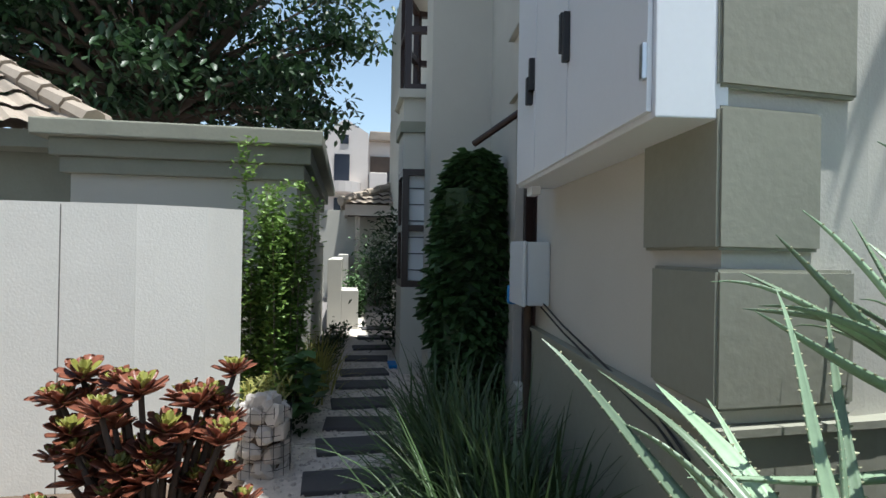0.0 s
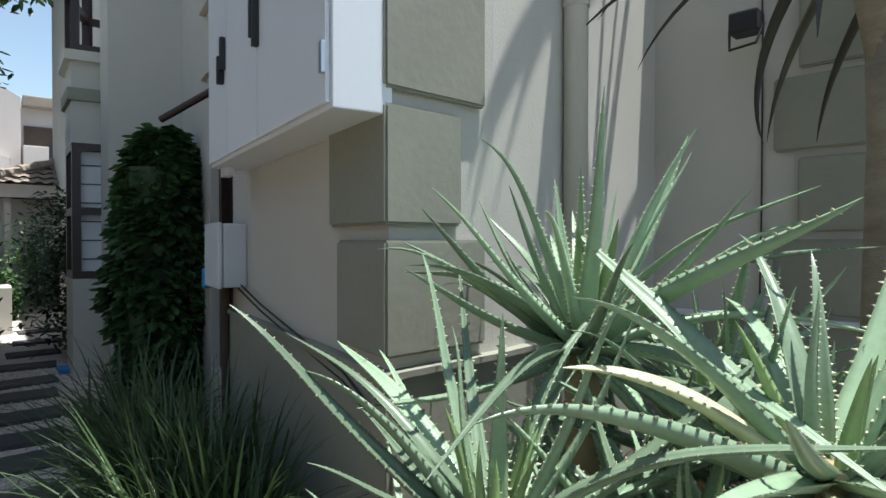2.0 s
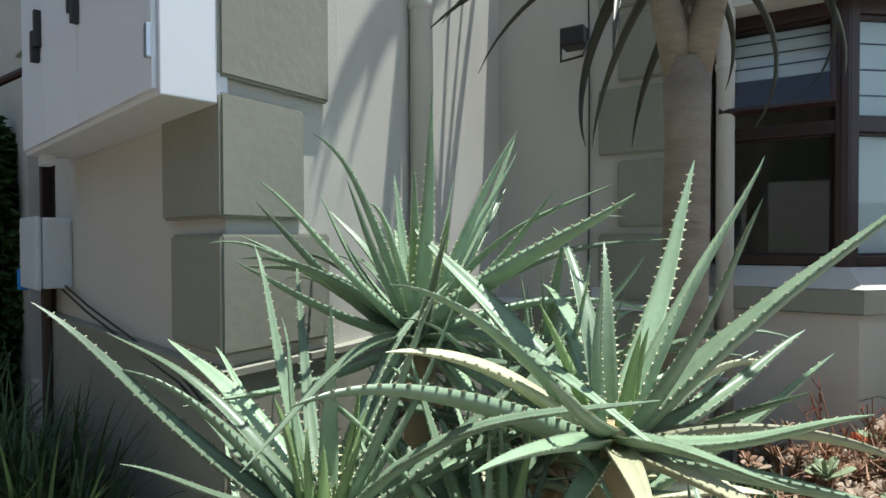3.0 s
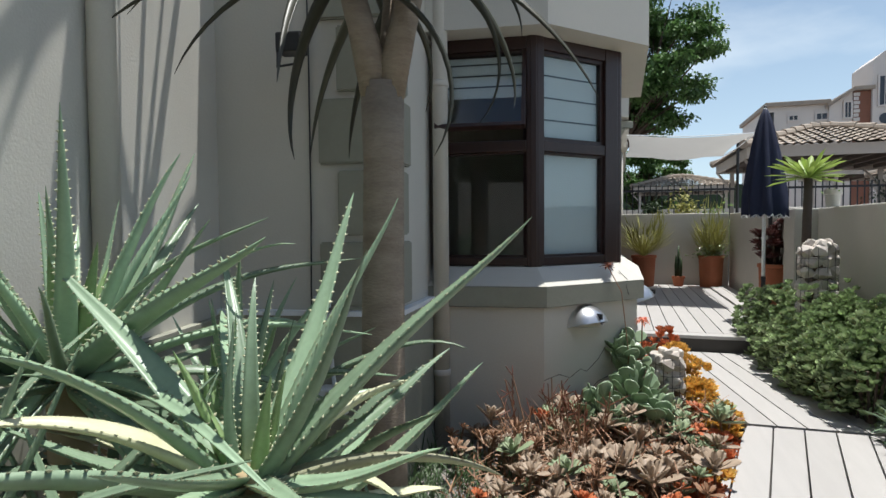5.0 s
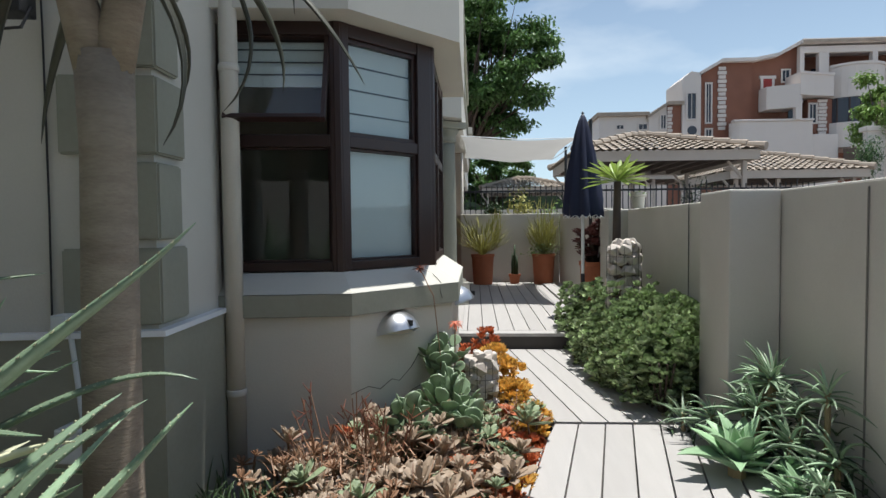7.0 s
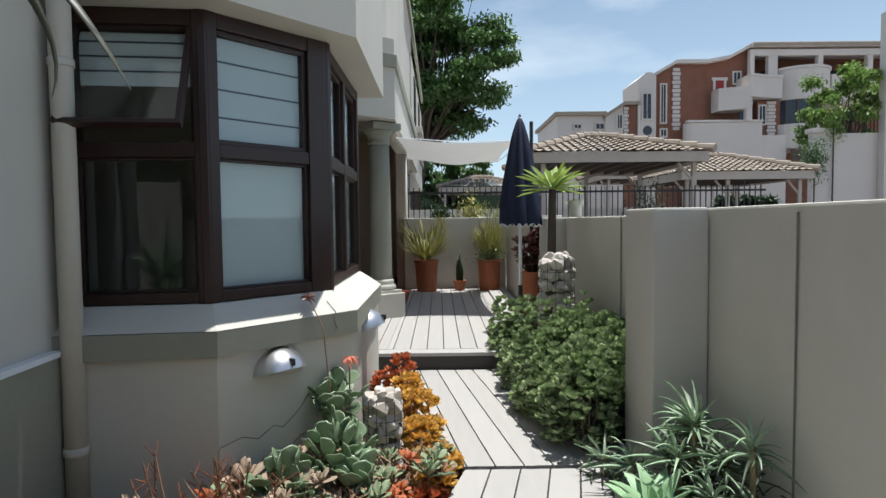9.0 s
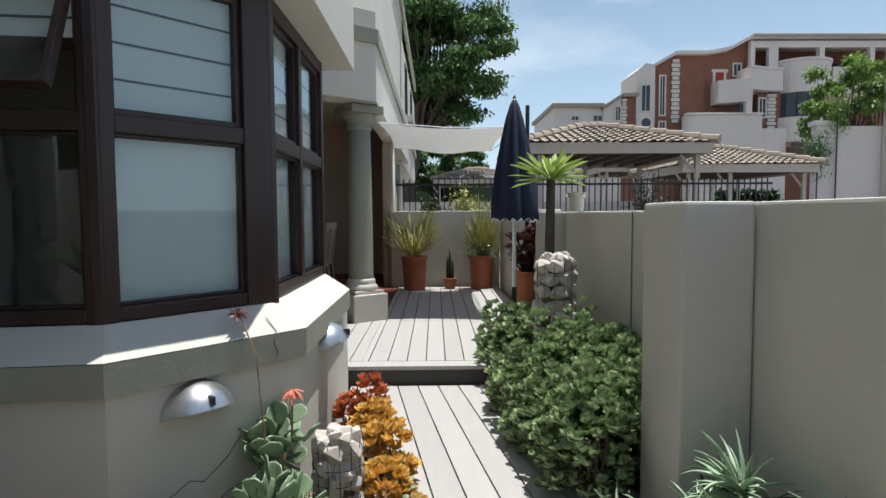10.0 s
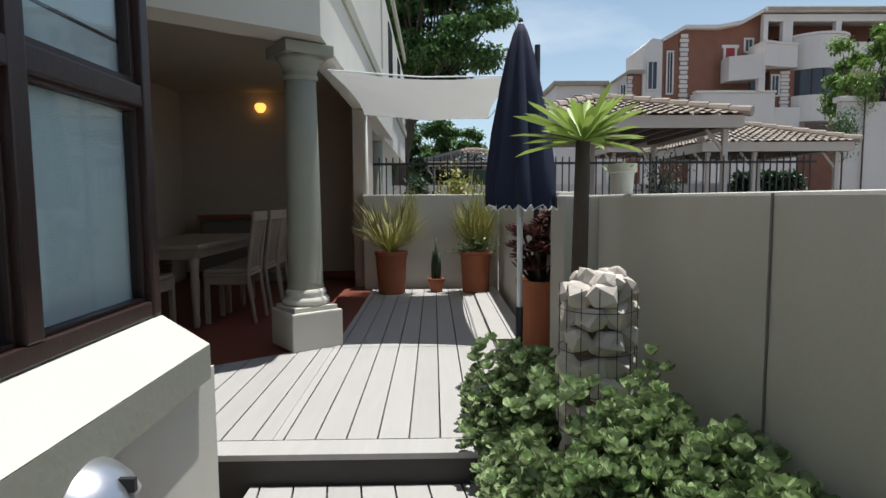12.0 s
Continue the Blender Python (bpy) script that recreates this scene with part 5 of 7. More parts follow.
setting("skirting", box(-3.4, -0.82, 5.87, 5.9, UP, UP + 0.09), REDTILE, "red tile skirting", "skirting")
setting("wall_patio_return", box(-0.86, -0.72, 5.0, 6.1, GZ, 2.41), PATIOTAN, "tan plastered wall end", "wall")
pd = tagged(part("patio_downpipe", tube(bmesh.new(), [(-0.70, 5.05, UP), (-0.70, 5.05, 2.5)], 0.03, 12), CREAM, soft=True), "cream rainwater pipe at the wall end", "pipe")
setting("balcony_band", prism(bmesh.new(), [(-2.3, 0.47), (-0.59, 1.70), (-0.59, 9.0), (-0.622, 9.0), (-0.622, 1.722), (-2.302, 0.502)], 2.98, 3.12), SAGE, "sage green band on the balcony wall", "moulding")
wl = thing("wall_lamp", "small glowing amber wall lamp", "lamp", (-2.25, 5.88, 2.52))
part("shade", lathe(bmesh.new(), (-2.25, 5.83, 2.49), [(0.04, 0), (0.07, 0.04), (0.08, 0.09), (0.05, 0.12)], 16), glow("amber_lamp_glass", (1.0, 0.5, 0.1), 1.4), wl, "glowing amber glass shade", True)
part("bracket", box(-2.28, -2.22, 5.86, 5.9, 2.5, 2.6, 0.004), IRON, wl)

tb = thing("dining_table", "whitewashed wooden dining table on the patio", "table", (-2.25, 3.35, UP))
part("tabletop", box(-2.65, -1.85, 2.5, 4.25, UP + 0.70, UP + 0.74, 0.008), CHAIRWOOD, tb)
part("apron", box(-2.58, -1.92, 2.57, 4.18, UP + 0.61, UP + 0.70), CHAIRWOOD, tb)
for x in (-2.57, -1.93):
    for y in (2.58, 4.17):
        part("leg", lathe(bmesh.new(), (x, y, UP), [(0.025, 0), (0.035, 0.06), (0.028, 0.12), (0.042, 0.4), (0.03, 0.52), (0.045, 0.56), (0.045, 0.62)], 12), CHAIRWOOD, tb, soft=True)


def chair(x, y, turn):
    c = thing("dining_chair", "whitewashed slat-back wooden dining chair at the table", "chair", (0, 0, 0), "chairs round the table")
    part("seat", box(-0.21, 0.21, -0.21, 0.21, 0.43, 0.46, 0.008), CHAIRWOOD, c)
    part("cushion", box(-0.2, 0.2, -0.2, 0.2, 0.46, 0.5, 0.015), CHAIRWOOD, c, "flat beige seat pad")
    for sx in (-0.18, 0.18):
        part("leg", box(sx - 0.02, sx + 0.02, -0.2, -0.16, 0, 0.43, 0.004), CHAIRWOOD, c)
        part("leg", tube(bmesh.new(), [(sx, 0.25, 0), (sx, 0.19, 0.45), (sx, 0.27, 1.0)], [0.018, 0.022, 0.018], 8), CHAIRWOOD, c)
        part("rail", box(sx - 0.015, sx + 0.015, -0.16, 0.18, 0.36, 0.43), CHAIRWOOD, c)
    bm = bmesh.new()
    bx(bm, -0.21, 0.21, 0.25, 0.28, 0.93, 1.02, 0.008)
    part("top_rail", bm, CHAIRWOOD, c)
    for k in range(6):
        sx = -0.135 + k * 0.054
        part("slat", tube(bmesh.new(), [(sx, 0.19, 0.46), (sx, 0.2, 0.65), (sx, 0.262, 0.95)], 0.011, 6), CHAIRWOOD, c)
    c.matrix_basis = pose(x, y, UP, 0, 0, turn)
    return c


ch = chair(-1.72, 2.95, -90)
for x, y, r in ((-1.70, 3.45, -92), (-1.72, 3.92, -88), (-2.80, 2.95, 90), (-2.80, 3.45, 90), (-2.3, 2.35, 174)):
    copy_thing(ch, pose(x, y, UP, 0, 0, r))
sb = thing("sideboard", "low dark red sideboard against the back wall", "cabinet", (-2.45, 5.6, UP))
part("carcass", box(-3.0, -1.9, 5.45, 5.84, UP, UP + 0.86, 0.01), INDOORDIM, sb)
part("top", box(-3.03, -1.87, 5.42, 5.85, UP + 0.86, UP + 0.92, 0.006), REDTILE, sb, "dark red top")

# shade sail
bm = bmesh.new()
N = 14
grid = [[bm.verts.new((-0.64 + 1.46 * u / N + (0.05 * math.sin(math.pi * v / N) * (1 - 2 * u / N)), 2.09 + 2.4 * v / N + 0.10 * math.sin(math.pi * u / N) * (1 - 2 * v / N), 2.26 - 0.05 * u / N - 0.14 * math.sin(math.pi * u / N) * math.sin(math.pi * v / N) - 0.03 * math.sin(math.pi * u / N))) for u in range(N + 1)] for v in range(N + 1)]
for v in range(N):
    for u in range(N):
        bm.faces.new((grid[v][u], grid[v][u + 1], grid[v + 1][u + 1], grid[v + 1][u]))
sl = thing("shade_sail", "white fabric shade sail stretched over the deck", "awning", (0, 3.2, 2.2))
cl = part("cloth", bm, SAIL, sl, soft=True)
for a, b in (((-0.64, 2.09, 2.26), (0.82, 2.09, 2.21)), ((0.82, 2.09, 2.21), (0.82, 4.49, 2.21)), ((-0.64, 4.49, 2.26), (0.82, 4.49, 2.21))):
    part("edge_cord", tube(bmesh.new(), [a, tuple((Vector(a) + Vector(b)) / 2 - Vector((0, 0, 0.03))), b], 0.006, 6), WHITE, sl)
for x, y in ((0.86, 2.0), (0.95, 4.55)):
    sp_ = tagged(part("sail_pole", tube(bmesh.new(), [(x + 0.1, y, UP), (x + 0.1, y, 2.42)], 0.022, 10), IRON), "black steel pole holding the shade sail", "pole")

# umbrella
um = thing("garden_umbrella", "closed navy canvas garden umbrella", "umbrella", (0.69, 1.04, UP))
part("pole", tube(bmesh.new(), [(0.69, 1.04, UP), (0.69, 1.04, 2.30)], 0.018, 12), WHITE, um, "pale wooden pole", True)
part("lower_pole", tube(bmesh.new(), [(0.69, 1.04, UP), (0.69, 1.04, 0.60)], 0.022, 12), IRON, um, "black metal lower tube", True)
bm = bmesh.new()
S = 48
prof = [(0.185, 1.235), (0.19, 1.27), (0.18, 1.4), (0.15, 1.65), (0.11, 1.92), (0.072, 2.12), (0.042, 2.24), (0.012, 2.31)]
rings = []
for j, (r, z) in enumerate(prof):
    ring = []
    for k in range(S):
        a = 2 * math.pi * k / S
        f = 1 + (0.16 * math.cos(8 * a + 0.25 * j) + 0.07 * math.cos(19 * a + j)) * min(1, r / 0.1)
        zz = z - (0.035 * (0.5 + 0.5 * math.cos(16 * a)) if j == 0 else 0)
        ring.append(bm.verts.new((0.69 + r * f * math.cos(a), 1.04 + r * f * math.sin(a), zz)))
    rings.append(ring)
for r0, r1 in zip(rings, rings[1:]):
    for k in range(S):
        bm.faces.new((r0[k], r0[(k + 1) % S], r1[(k + 1) % S], r1[k]))
bm.faces.new(rings[-1])
cn = part("canopy", bm, NAVY, um, soft=True)
part("trim", tube(bmesh.new(), [(v.x, v.y, v.z - 0.004) for v in [Vector((0.69 + 0.185 * (1 + 0.16 * math.cos(8 * a) + 0.07 * math.cos(19 * a)) * math.cos(a), 1.04 + 0.185 * (1 + 0.16 * math.cos(8 * a) + 0.07 * math.cos(19 * a)) * math.sin(a), 1.235 - 0.035 * (0.5 + 0.5 * math.cos(16 * a)))) for a in [2 * math.pi * k / 64 for k in range(65)]]], 0.004, 5, False), WHITE, cn, "white edge piping")
part("finial", lathe(bmesh.new(), (0.69, 1.04, 2.305), [(0.012, 0), (0.016, 0.01), (0.006, 0.03)], 10), IRON, um, soft=True)


def pot(at, r0, r1, h, label, mat=TERRACOTTA, rim=0.012):
    p = thing("plant_pot", label, "pot", at)
    part("body", lathe(bmesh.new(), at, [(r0, 0), (r0 * 1.02, 0.01), (r1 * 0.99, h - 0.05), (r1, h - 0.045), (r1 + rim, h - 0.04), (r1 + rim, h), (r1 - 0.01, h), (r1 - 0.015, h - 0.04)], 28), mat, p, soft=False)
    part("soil", lathe(bmesh.new(), (at[0], at[1], at[2] + h - 0.05), [(r1 - 0.02, 0), (r1 - 0.02, 0.015)], 20), SOIL, p)
    return p


rp = random.Random(51)
for cx, cy, spread, top, seed in ((-0.345, 4.42, 0.55, 0.95, 1), (0.665, 4.45, 0.34, 1.05, 2)):
    pot((cx, cy, UP), 0.155, 0.185, 0.5, "tall tapered terracotta planter against the low wall")
    pc = thing("pencil_bush", "yellow-green pencil plant in a terracotta planter", "bush", (cx, cy, UP + 0.45), "pencil plants on the patio")
    b_, w_, l_ = [], [], []
    for k in range(620):
        a, f = rp.uniform(0, 6.28), rp.random()
        d = Vector((math.cos(a) * spread * 1.25, math.sin(a) * spread * 0.9, rp.uniform(0.3, 1.0) * 0.72))
        b_.append((cx + d.x * f * 0.55, cy + d.y * f * 0.5, UP + 0.47 + d.z * f * 0.8))
        e = d + Vector((rp.gauss(0, .12), rp.gauss(0, .12), rp.uniform(0.1, .5)))
        w_.append(tuple(e))
        l_.append(rp.uniform(0.12, 0.26))
    if seed == 1:
        for k in range(90):
            b_.append((cx + rp.uniform(0.12, 0.3), cy + rp.uniform(-.1, .1), UP + rp.uniform(0.6, 1.12)))
            w_.append((rp.uniform(-0.2, 0.5), rp.uniform(-.3, .3), 1))
            l_.append(rp.uniform(0.12, 0.22))
    else:
        for k in range(110):
            b_.append((cx + rp.uniform(-0.1, 0.14), cy + rp.uniform(-.1, .1), UP + rp.uniform(0.6, 1.3)))
            w_.append((rp.uniform(-0.3, 0.4), rp.uniform(-.3, .3), 1))
            l_.append(rp.uniform(0.12, 0.25))
    ribbons("twig_mass", b_, w_, l_, 0.012, 0.05, PENCIL, pc, 4, seed)["kind"] = "stuff"
    if seed == 2:
        b2 = [(cx + rp.gauss(0, .11), cy + rp.gauss(0, .1), UP + rp.uniform(0.46, 0.66)) for _ in range(330)]
        leaf_cloud("leaves", b2, [(rp.uniform(-1, 1), rp.uniform(-1, 1), rp.uniform(-.2, 1)) for _ in b2], 0.05, 0.035, JADE, pc, seed=6)
pot((0.19, 4.50, UP), 0.07, 0.09, 0.16, "small terracotta pot with a cactus")
cc_ = thing("cactus", "slim dark columnar cactus in a small pot", "cactus", (0.19, 4.50, UP + 0.12))
for x, h, r in ((0.0, 0.55, 0.022), (0.035, 0.36, 0.02), (-0.035, 0.40, 0.02), (0.02, 0.30, 0.018)):
    part("stem", tube(bmesh.new(), [(0.19 + x, 4.5, UP + 0.1), (0.19 + x * 1.2, 4.49, UP + 0.1 + h * 0.6), (0.19 + x, 4.5, UP + 0.1 + h)], [r, r, r * 0.5], 8), DARKSHRUB, cc_, soft=True)
pot((0.93, 1.60, UP), 0.15, 0.17, 0.55, "tall terracotta pot with a dark aeonium")


def aeonium(at, heads, label, group, size, mat=AEON, heart=None, foot=None):
    a = thing("aeonium", label, "succulent", foot or (at[0], at[1], GZ), group)
    for k, (dx, dy, dz) in enumerate(heads):
        c = (at[0] + dx, at[1] + dy, at[2] + dz)
        f = foot or (at[0], at[1], GZ)
        rosette(c, size * (0.85 + 0.3 * ((k * 7) % 5) / 5), mat, 300 + k, "rosette", "", "", "", 22, 0.5, 60, heart, 0, a)
        part("stem", tube(bmesh.new(), [(f[0] + dx * 0.15, f[1] + dy * 0.15, f[2]), (f[0] * 0.4 + c[0] * 0.6, f[1] * 0.4 + c[1] * 0.6, f[2] * 0.45 + c[2] * 0.55), c], [0.016, 0.012, 0.009], 7), TREEBARK, a, soft=True)
    return a


ra = random.Random(61)
aeonium((0.92, 1.58, 0.92), [(ra.uniform(-.2, .2), ra.uniform(-.16, .16), ra.uniform(-.17, .24)) for _ in range(22)], "dark maroon aeonium in a terracotta pot", "", 0.10, AEONDARK, None, (0.93, 1.60, 0.62))
aeonium((-3.25, -6.36, 0.42), [(ra.uniform(-.2, .2), ra.uniform(-.33, .28), ra.uniform(-.18, .22)) for _ in range(58)], "maroon tree aeonium with green-hearted rosettes", "", 0.095, AEON, AEONC)
aeonium((-3.2, -6.72, 0.02), [(0.05, -0.14, 0.16), (0.1, 0.03, 0.02), (0.05, 0.2, 0.03)], "maroon aeonium with green-hearted rosettes", "", 0.11, AEON, AEONC)
aeonium((-3.2, -6.06, 0.02), [(0.0, 0.0, 0.18), (0.12, 0.12, 0.0)], "maroon aeonium with green-hearted rosettes", "", 0.11, AEON, AEONC)

# madagascar palm and pot on the wall
pm = thing("pachypodium", "slim trunked palm-like pachypodium with a leaf crown", "plant", (0.855, 0.22, GZ))
part("trunk", tube(bmesh.new(), [(0.855, 0.22, GZ), (0.85, 0.22, 0.8), (0.86, 0.22, 1.53)], [0.045, 0.04, 0.034], 12), TREEBARK, pm, soft=True)
b_ = [(0.86, 0.22, 1.53)] * 46
w_ = [(math.cos(k * 2.4), math.sin(k * 2.4), 0.05 + 0.034 * k) for k in range(46)]
leaf_cloud("leaves", b_, w_, 0.33, 0.045, YUCCA, pm, 0.8, 0.9, 0.25, 0.22, 12)
pot((1.11, 0.42, 1.286), 0.052, 0.060, 0.15, "cream glazed pot with a wavy band on the wall", CREAM)
pl = thing("potted_sprout", "small green plant in the cream pot", "plant", (1.11, 0.42, 1.39))
b_ = [(1.11 + ra.gauss(0, .02), 0.42 + ra.gauss(0, .03), 1.40) for _ in range(60)]
leaf_cloud("leaves", b_, [(ra.uniform(-1, 1), ra.uniform(-1, 1), 1) for _ in b_], 0.05, 0.02, SHRUB, pl, seed=13)
# ---- passage plants ----
rq = random.Random(71)
hg = thing("creeper_hedge", "tall dark green creeper mass against the house", "hedge", (-4.95, -4.92, GZ))
b_, w_ = [], []
for k in range(5200):
    a, z = rq.uniform(0, 6.28), rq.uniform(0.0, 1.0)
    prof_ = (0.17 + 0.07 * math.sin(z * 3.1)) * (1 if z < 0.72 else math.sqrt(max(0.04, 1 - ((z - 0.72) / 0.29) ** 2)))
    lump = 1 + 0.14 * math.sin(5 * a + 9 * z) + 0.1 * math.sin(3 * a - 14 * z) + rq.uniform(-0.2, 0.16)
    d = Vector((math.cos(a), math.sin(a), 0.25))
    b_.append((-4.95 + d.x * prof_ * 0.9 * lump, -4.88 + d.y * prof_ * lump, GZ + 0.05 + z * 1.82))
    w_.append((d.x + rq.gauss(0, .5), d.y + rq.gauss(0, .5), rq.uniform(-0.7, 0.4)))
leaf_cloud("leaves", b_, w_, 0.085, 0.062, IVY, hg, 1.0, 0.6, 0.2, 0.2, 15)
# solid dark filler: the shade behind the leaves as colour
part("core", tube(bmesh.new(), [(-4.95, -4.93, GZ), (-4.95, -4.93, 1.5)], [0.2, 0.2], 10), DARKSHRUB, hg, "dark filler for the shade inside the creeper")
gr = thing("strap_grass", "wild clump of long dark strap leaves by the path", "grass", (-3.6, -5.2, GZ))
b_, w_ = [], []
for k in range(1300):
    x = rq.uniform(-4.4, -2.55)
    y = rq.gauss(-5.18 - (x + 3.7) * 0.05, 0.09)
    b_.append((x, min(y, -4.98), GZ))
    w_.append((rq.gauss(0.1, .5), rq.gauss(-0.1, .36), 1))
for k in range(650):
    b_.append((rq.uniform(-3.5, -2.45), rq.uniform(-5.36, -5.02), GZ))
    w_.append((rq.gauss(0.0, .35), rq.gauss(-0.1, .28), 1))
ribbons("leaves", b_, w_, 1.0, 0.013, 0.55, GRASSY, gr, 8, 16)
for k in range(34):
    x = rq.uniform(-4.0, -2.6)
    b_[k], w_[k] = (x, rq.uniform(-5.35, -5.1), GZ), (rq.uniform(-.4, .6), rq.uniform(-.8, .1), 0.9)
ribbons("pale_leaves", b_[:34], w_[:34], 0.75, 0.014, 0.5, SHRUB, gr, 8, 17, "long pale arching leaves")
g2 = thing("path_weeds", "low dark weeds along the passage edge", "weeds", (-6.5, -5.0, GZ))
b_ = [(rq.uniform(-9.0, -4.9), 0, GZ) for _ in range(900)]
b_ = [(x, -5.02 + (-(x + 5) * 0.06) + rq.uniform(-0.12, 0.22), z) for x, _, z in b_]
ribbons("leaves", b_, [(rq.gauss(0, .5), rq.gauss(-.1, .5), 1) for _ in b_], 0.38, 0.012, 0.4, GRASSY, g2, 5, 18)
g3 = thing("path_border", "low border plants on the passage edge", "weeds", (-5.5, -6.0, GZ))
b_ = [(x, -6.06 - (x + 5.2) * 0.07 + rq.uniform(-0.13, 0.12), GZ + rq.uniform(0, 0.22)) for x in [rq.uniform(-9, -4.75) for _ in range(1800)]]
leaf_cloud("leaves", b_, [(rq.gauss(0, .6), rq.gauss(.2, .6), 0.6) for _ in b_], 0.06, 0.028, DARKSHRUB, g3, seed=19)
b_ = [(rq.gauss(-6.0, 0.25), rq.gauss(-5.98, 0.06), GZ) for _ in range(260)]
ribbons("grass_leaves", b_, [(rq.gauss(.1, .3), rq.gauss(.1, .3), 1) for _ in b_], 0.62, 0.012, 0.3, PENCIL, g3, 6, 20, "yellow-green tall grass")
us = thing("upright_shrub", "slender upright bright green shrub by the outbuilding", "shrub", (-5.3, -6.26, GZ))
b_, w_ = [], []
for s in range(24):
    a, rr = rq.uniform(0, 6.28), rq.uniform(0.02, 0.26)
    x0, y0, h = -5.3 + rr * math.cos(a), -6.26 + rr * math.sin(a) * 0.9, rq.uniform(0.8, 1.7) * (1 - 0.9 * max(0.0, rr - 0.12)) if s else 1.95
    ex, ey = x0 + rq.gauss(0, .06), y0 + rq.gauss(0.02, .07)
    part("branch", tube(bmesh.new(), [(x0, y0, GZ), ((x0 + ex) / 2, (y0 + ey) / 2, GZ + h * 0.5), (ex, ey, GZ + h)], [0.008, 0.006, 0.002], 5), BARK, us)
    for k in range(480):
        f = rq.uniform(0.08, 1)
        b_.append((x0 + (ex - x0) * f + rq.gauss(0, .035), y0 + (ey - y0) * f + rq.gauss(0, .035), GZ + h * f))
        w_.append((rq.gauss(0, 1), rq.gauss(0, 1), rq.uniform(0, 1.2)))
leaf_cloud("leaves", b_, w_, 0.050, 0.028, SHRUB, us, seed=21)
b_ = [(-4.42 + rq.gauss(0, .07), -6.17 + rq.gauss(0, .06), GZ + rq.uniform(0.3, 0.46)) for _ in range(160)]
ks = thing("yellow_grass", "dry yellow-green grass on the rock cage", "grass", (-4.42, -6.17, 0.3))
ribbons("leaves", b_, [(rq.gauss(0, .7), rq.gauss(0, .7), .8) for _ in b_], 0.13, 0.012, 0.4, PENCIL, ks, 4, 22)
bl = thing("broadleaf_plant", "dark green broad-leaved plant beside the path", "plant", (-4.85, -6.0, GZ))
b_ = [(-4.85 + rq.gauss(0, .1), -5.98 + rq.gauss(0, .06), GZ + rq.uniform(0.15, 0.55)) for _ in range(42)]
leaf_cloud("leaves", b_, [(rq.gauss(0, 1), rq.gauss(.3, 1), rq.uniform(0, .6)) for _ in b_], 0.15, 0.09, IVY, bl, 1.0, 0.7, 0.2, 0.3, 23)
ds = thing("dark_shrub", "dark shrub crowding the passage by the oriel", "shrub", (-8.0, -5.05, GZ))
b_ = [(-8.0 + rq.gauss(0, .35), -5.0 + rq.gauss(0, .22), GZ + rq.uniform(0.1, 1.65)) for _ in range(2600)]
leaf_cloud("leaves", b_, [(rq.gauss(0, 1), rq.gauss(0, 1), rq.gauss(0.2, .6)) for _ in b_], 0.08, 0.04, DARKSHRUB, ds, seed=24)
for k in range(6):
    part("branch", tube(bmesh.new(), [(-8 + rq.gauss(0, .1), -5.0, GZ), (-8 + rq.gauss(0, .3), -5.0 + rq.gauss(0, .15), 1.3)], 0.015, 5), TREEBARK, ds)
# low walls down the passage
setting("wall_house_far", box(-15.9, -7.62, -4.7, -4.45, GZ, 6.5), CREAM, "cream plastered house wall further down the passage", "wall")
setting("wall_low_1", box(-12.6, -9.7, -6.0, -5.8, GZ, 0.95, 0.01), CREAM, "cream low garden wall down the passage", "wall")
setting("wall_low_2", box(-10.4, -9.7, -5.8, -5.55, GZ, 0.5, 0.01), CREAM, "cream low plinth wall", "wall")
setting("wall_low_3", box(-16, -12.7, -5.9, -5.7, GZ, 1.0, 0.01), WALLGREY, "grey low garden wall", "wall")
setting("wall_low_4", box(-11.2, -8.9, -4.95, -4.75, GZ, 0.6, 0.01), CREAM, "cream low garden wall", "wall")


setting("wall_passage_end", box(-16.3, -16.1, -7.2, -1.5, GZ, 2.1, 0.01), CREAM, "cream plastered wall closing the carport", "wall")
for k, (x, y, z, r) in enumerate([(-12.2, -4.75, 0.55, 0.5), (-13.8, -5.1, 0.6, 0.55), (-10.6, -4.6, 0.6, 0.45), (-11.4, -5.62, 0.15, 0.3)]):
    sh = thing("passage_shrub", "dark green shrub leaning over the passage path", "shrub", (x, y, GZ), "shrubs down the passage")
    b_ = [(x + rq.gauss(0, r * .5), y + rq.gauss(0, r * .35), max(GZ, z + rq.gauss(0, r * .75))) for _ in range(1500)]
    leaf_cloud("leaves", b_, [(rq.gauss(0, 1), rq.gauss(0, 1), rq.gauss(0.2, .6)) for _ in b_], 0.09, 0.045, IVY if k % 2 else DARKSHRUB, sh, seed=240 + k)
    part("stem", tube(bmesh.new(), [(x, y, GZ), (x + 0.05, y, z)], [0.03, 0.015], 6), TREEBARK, sh)


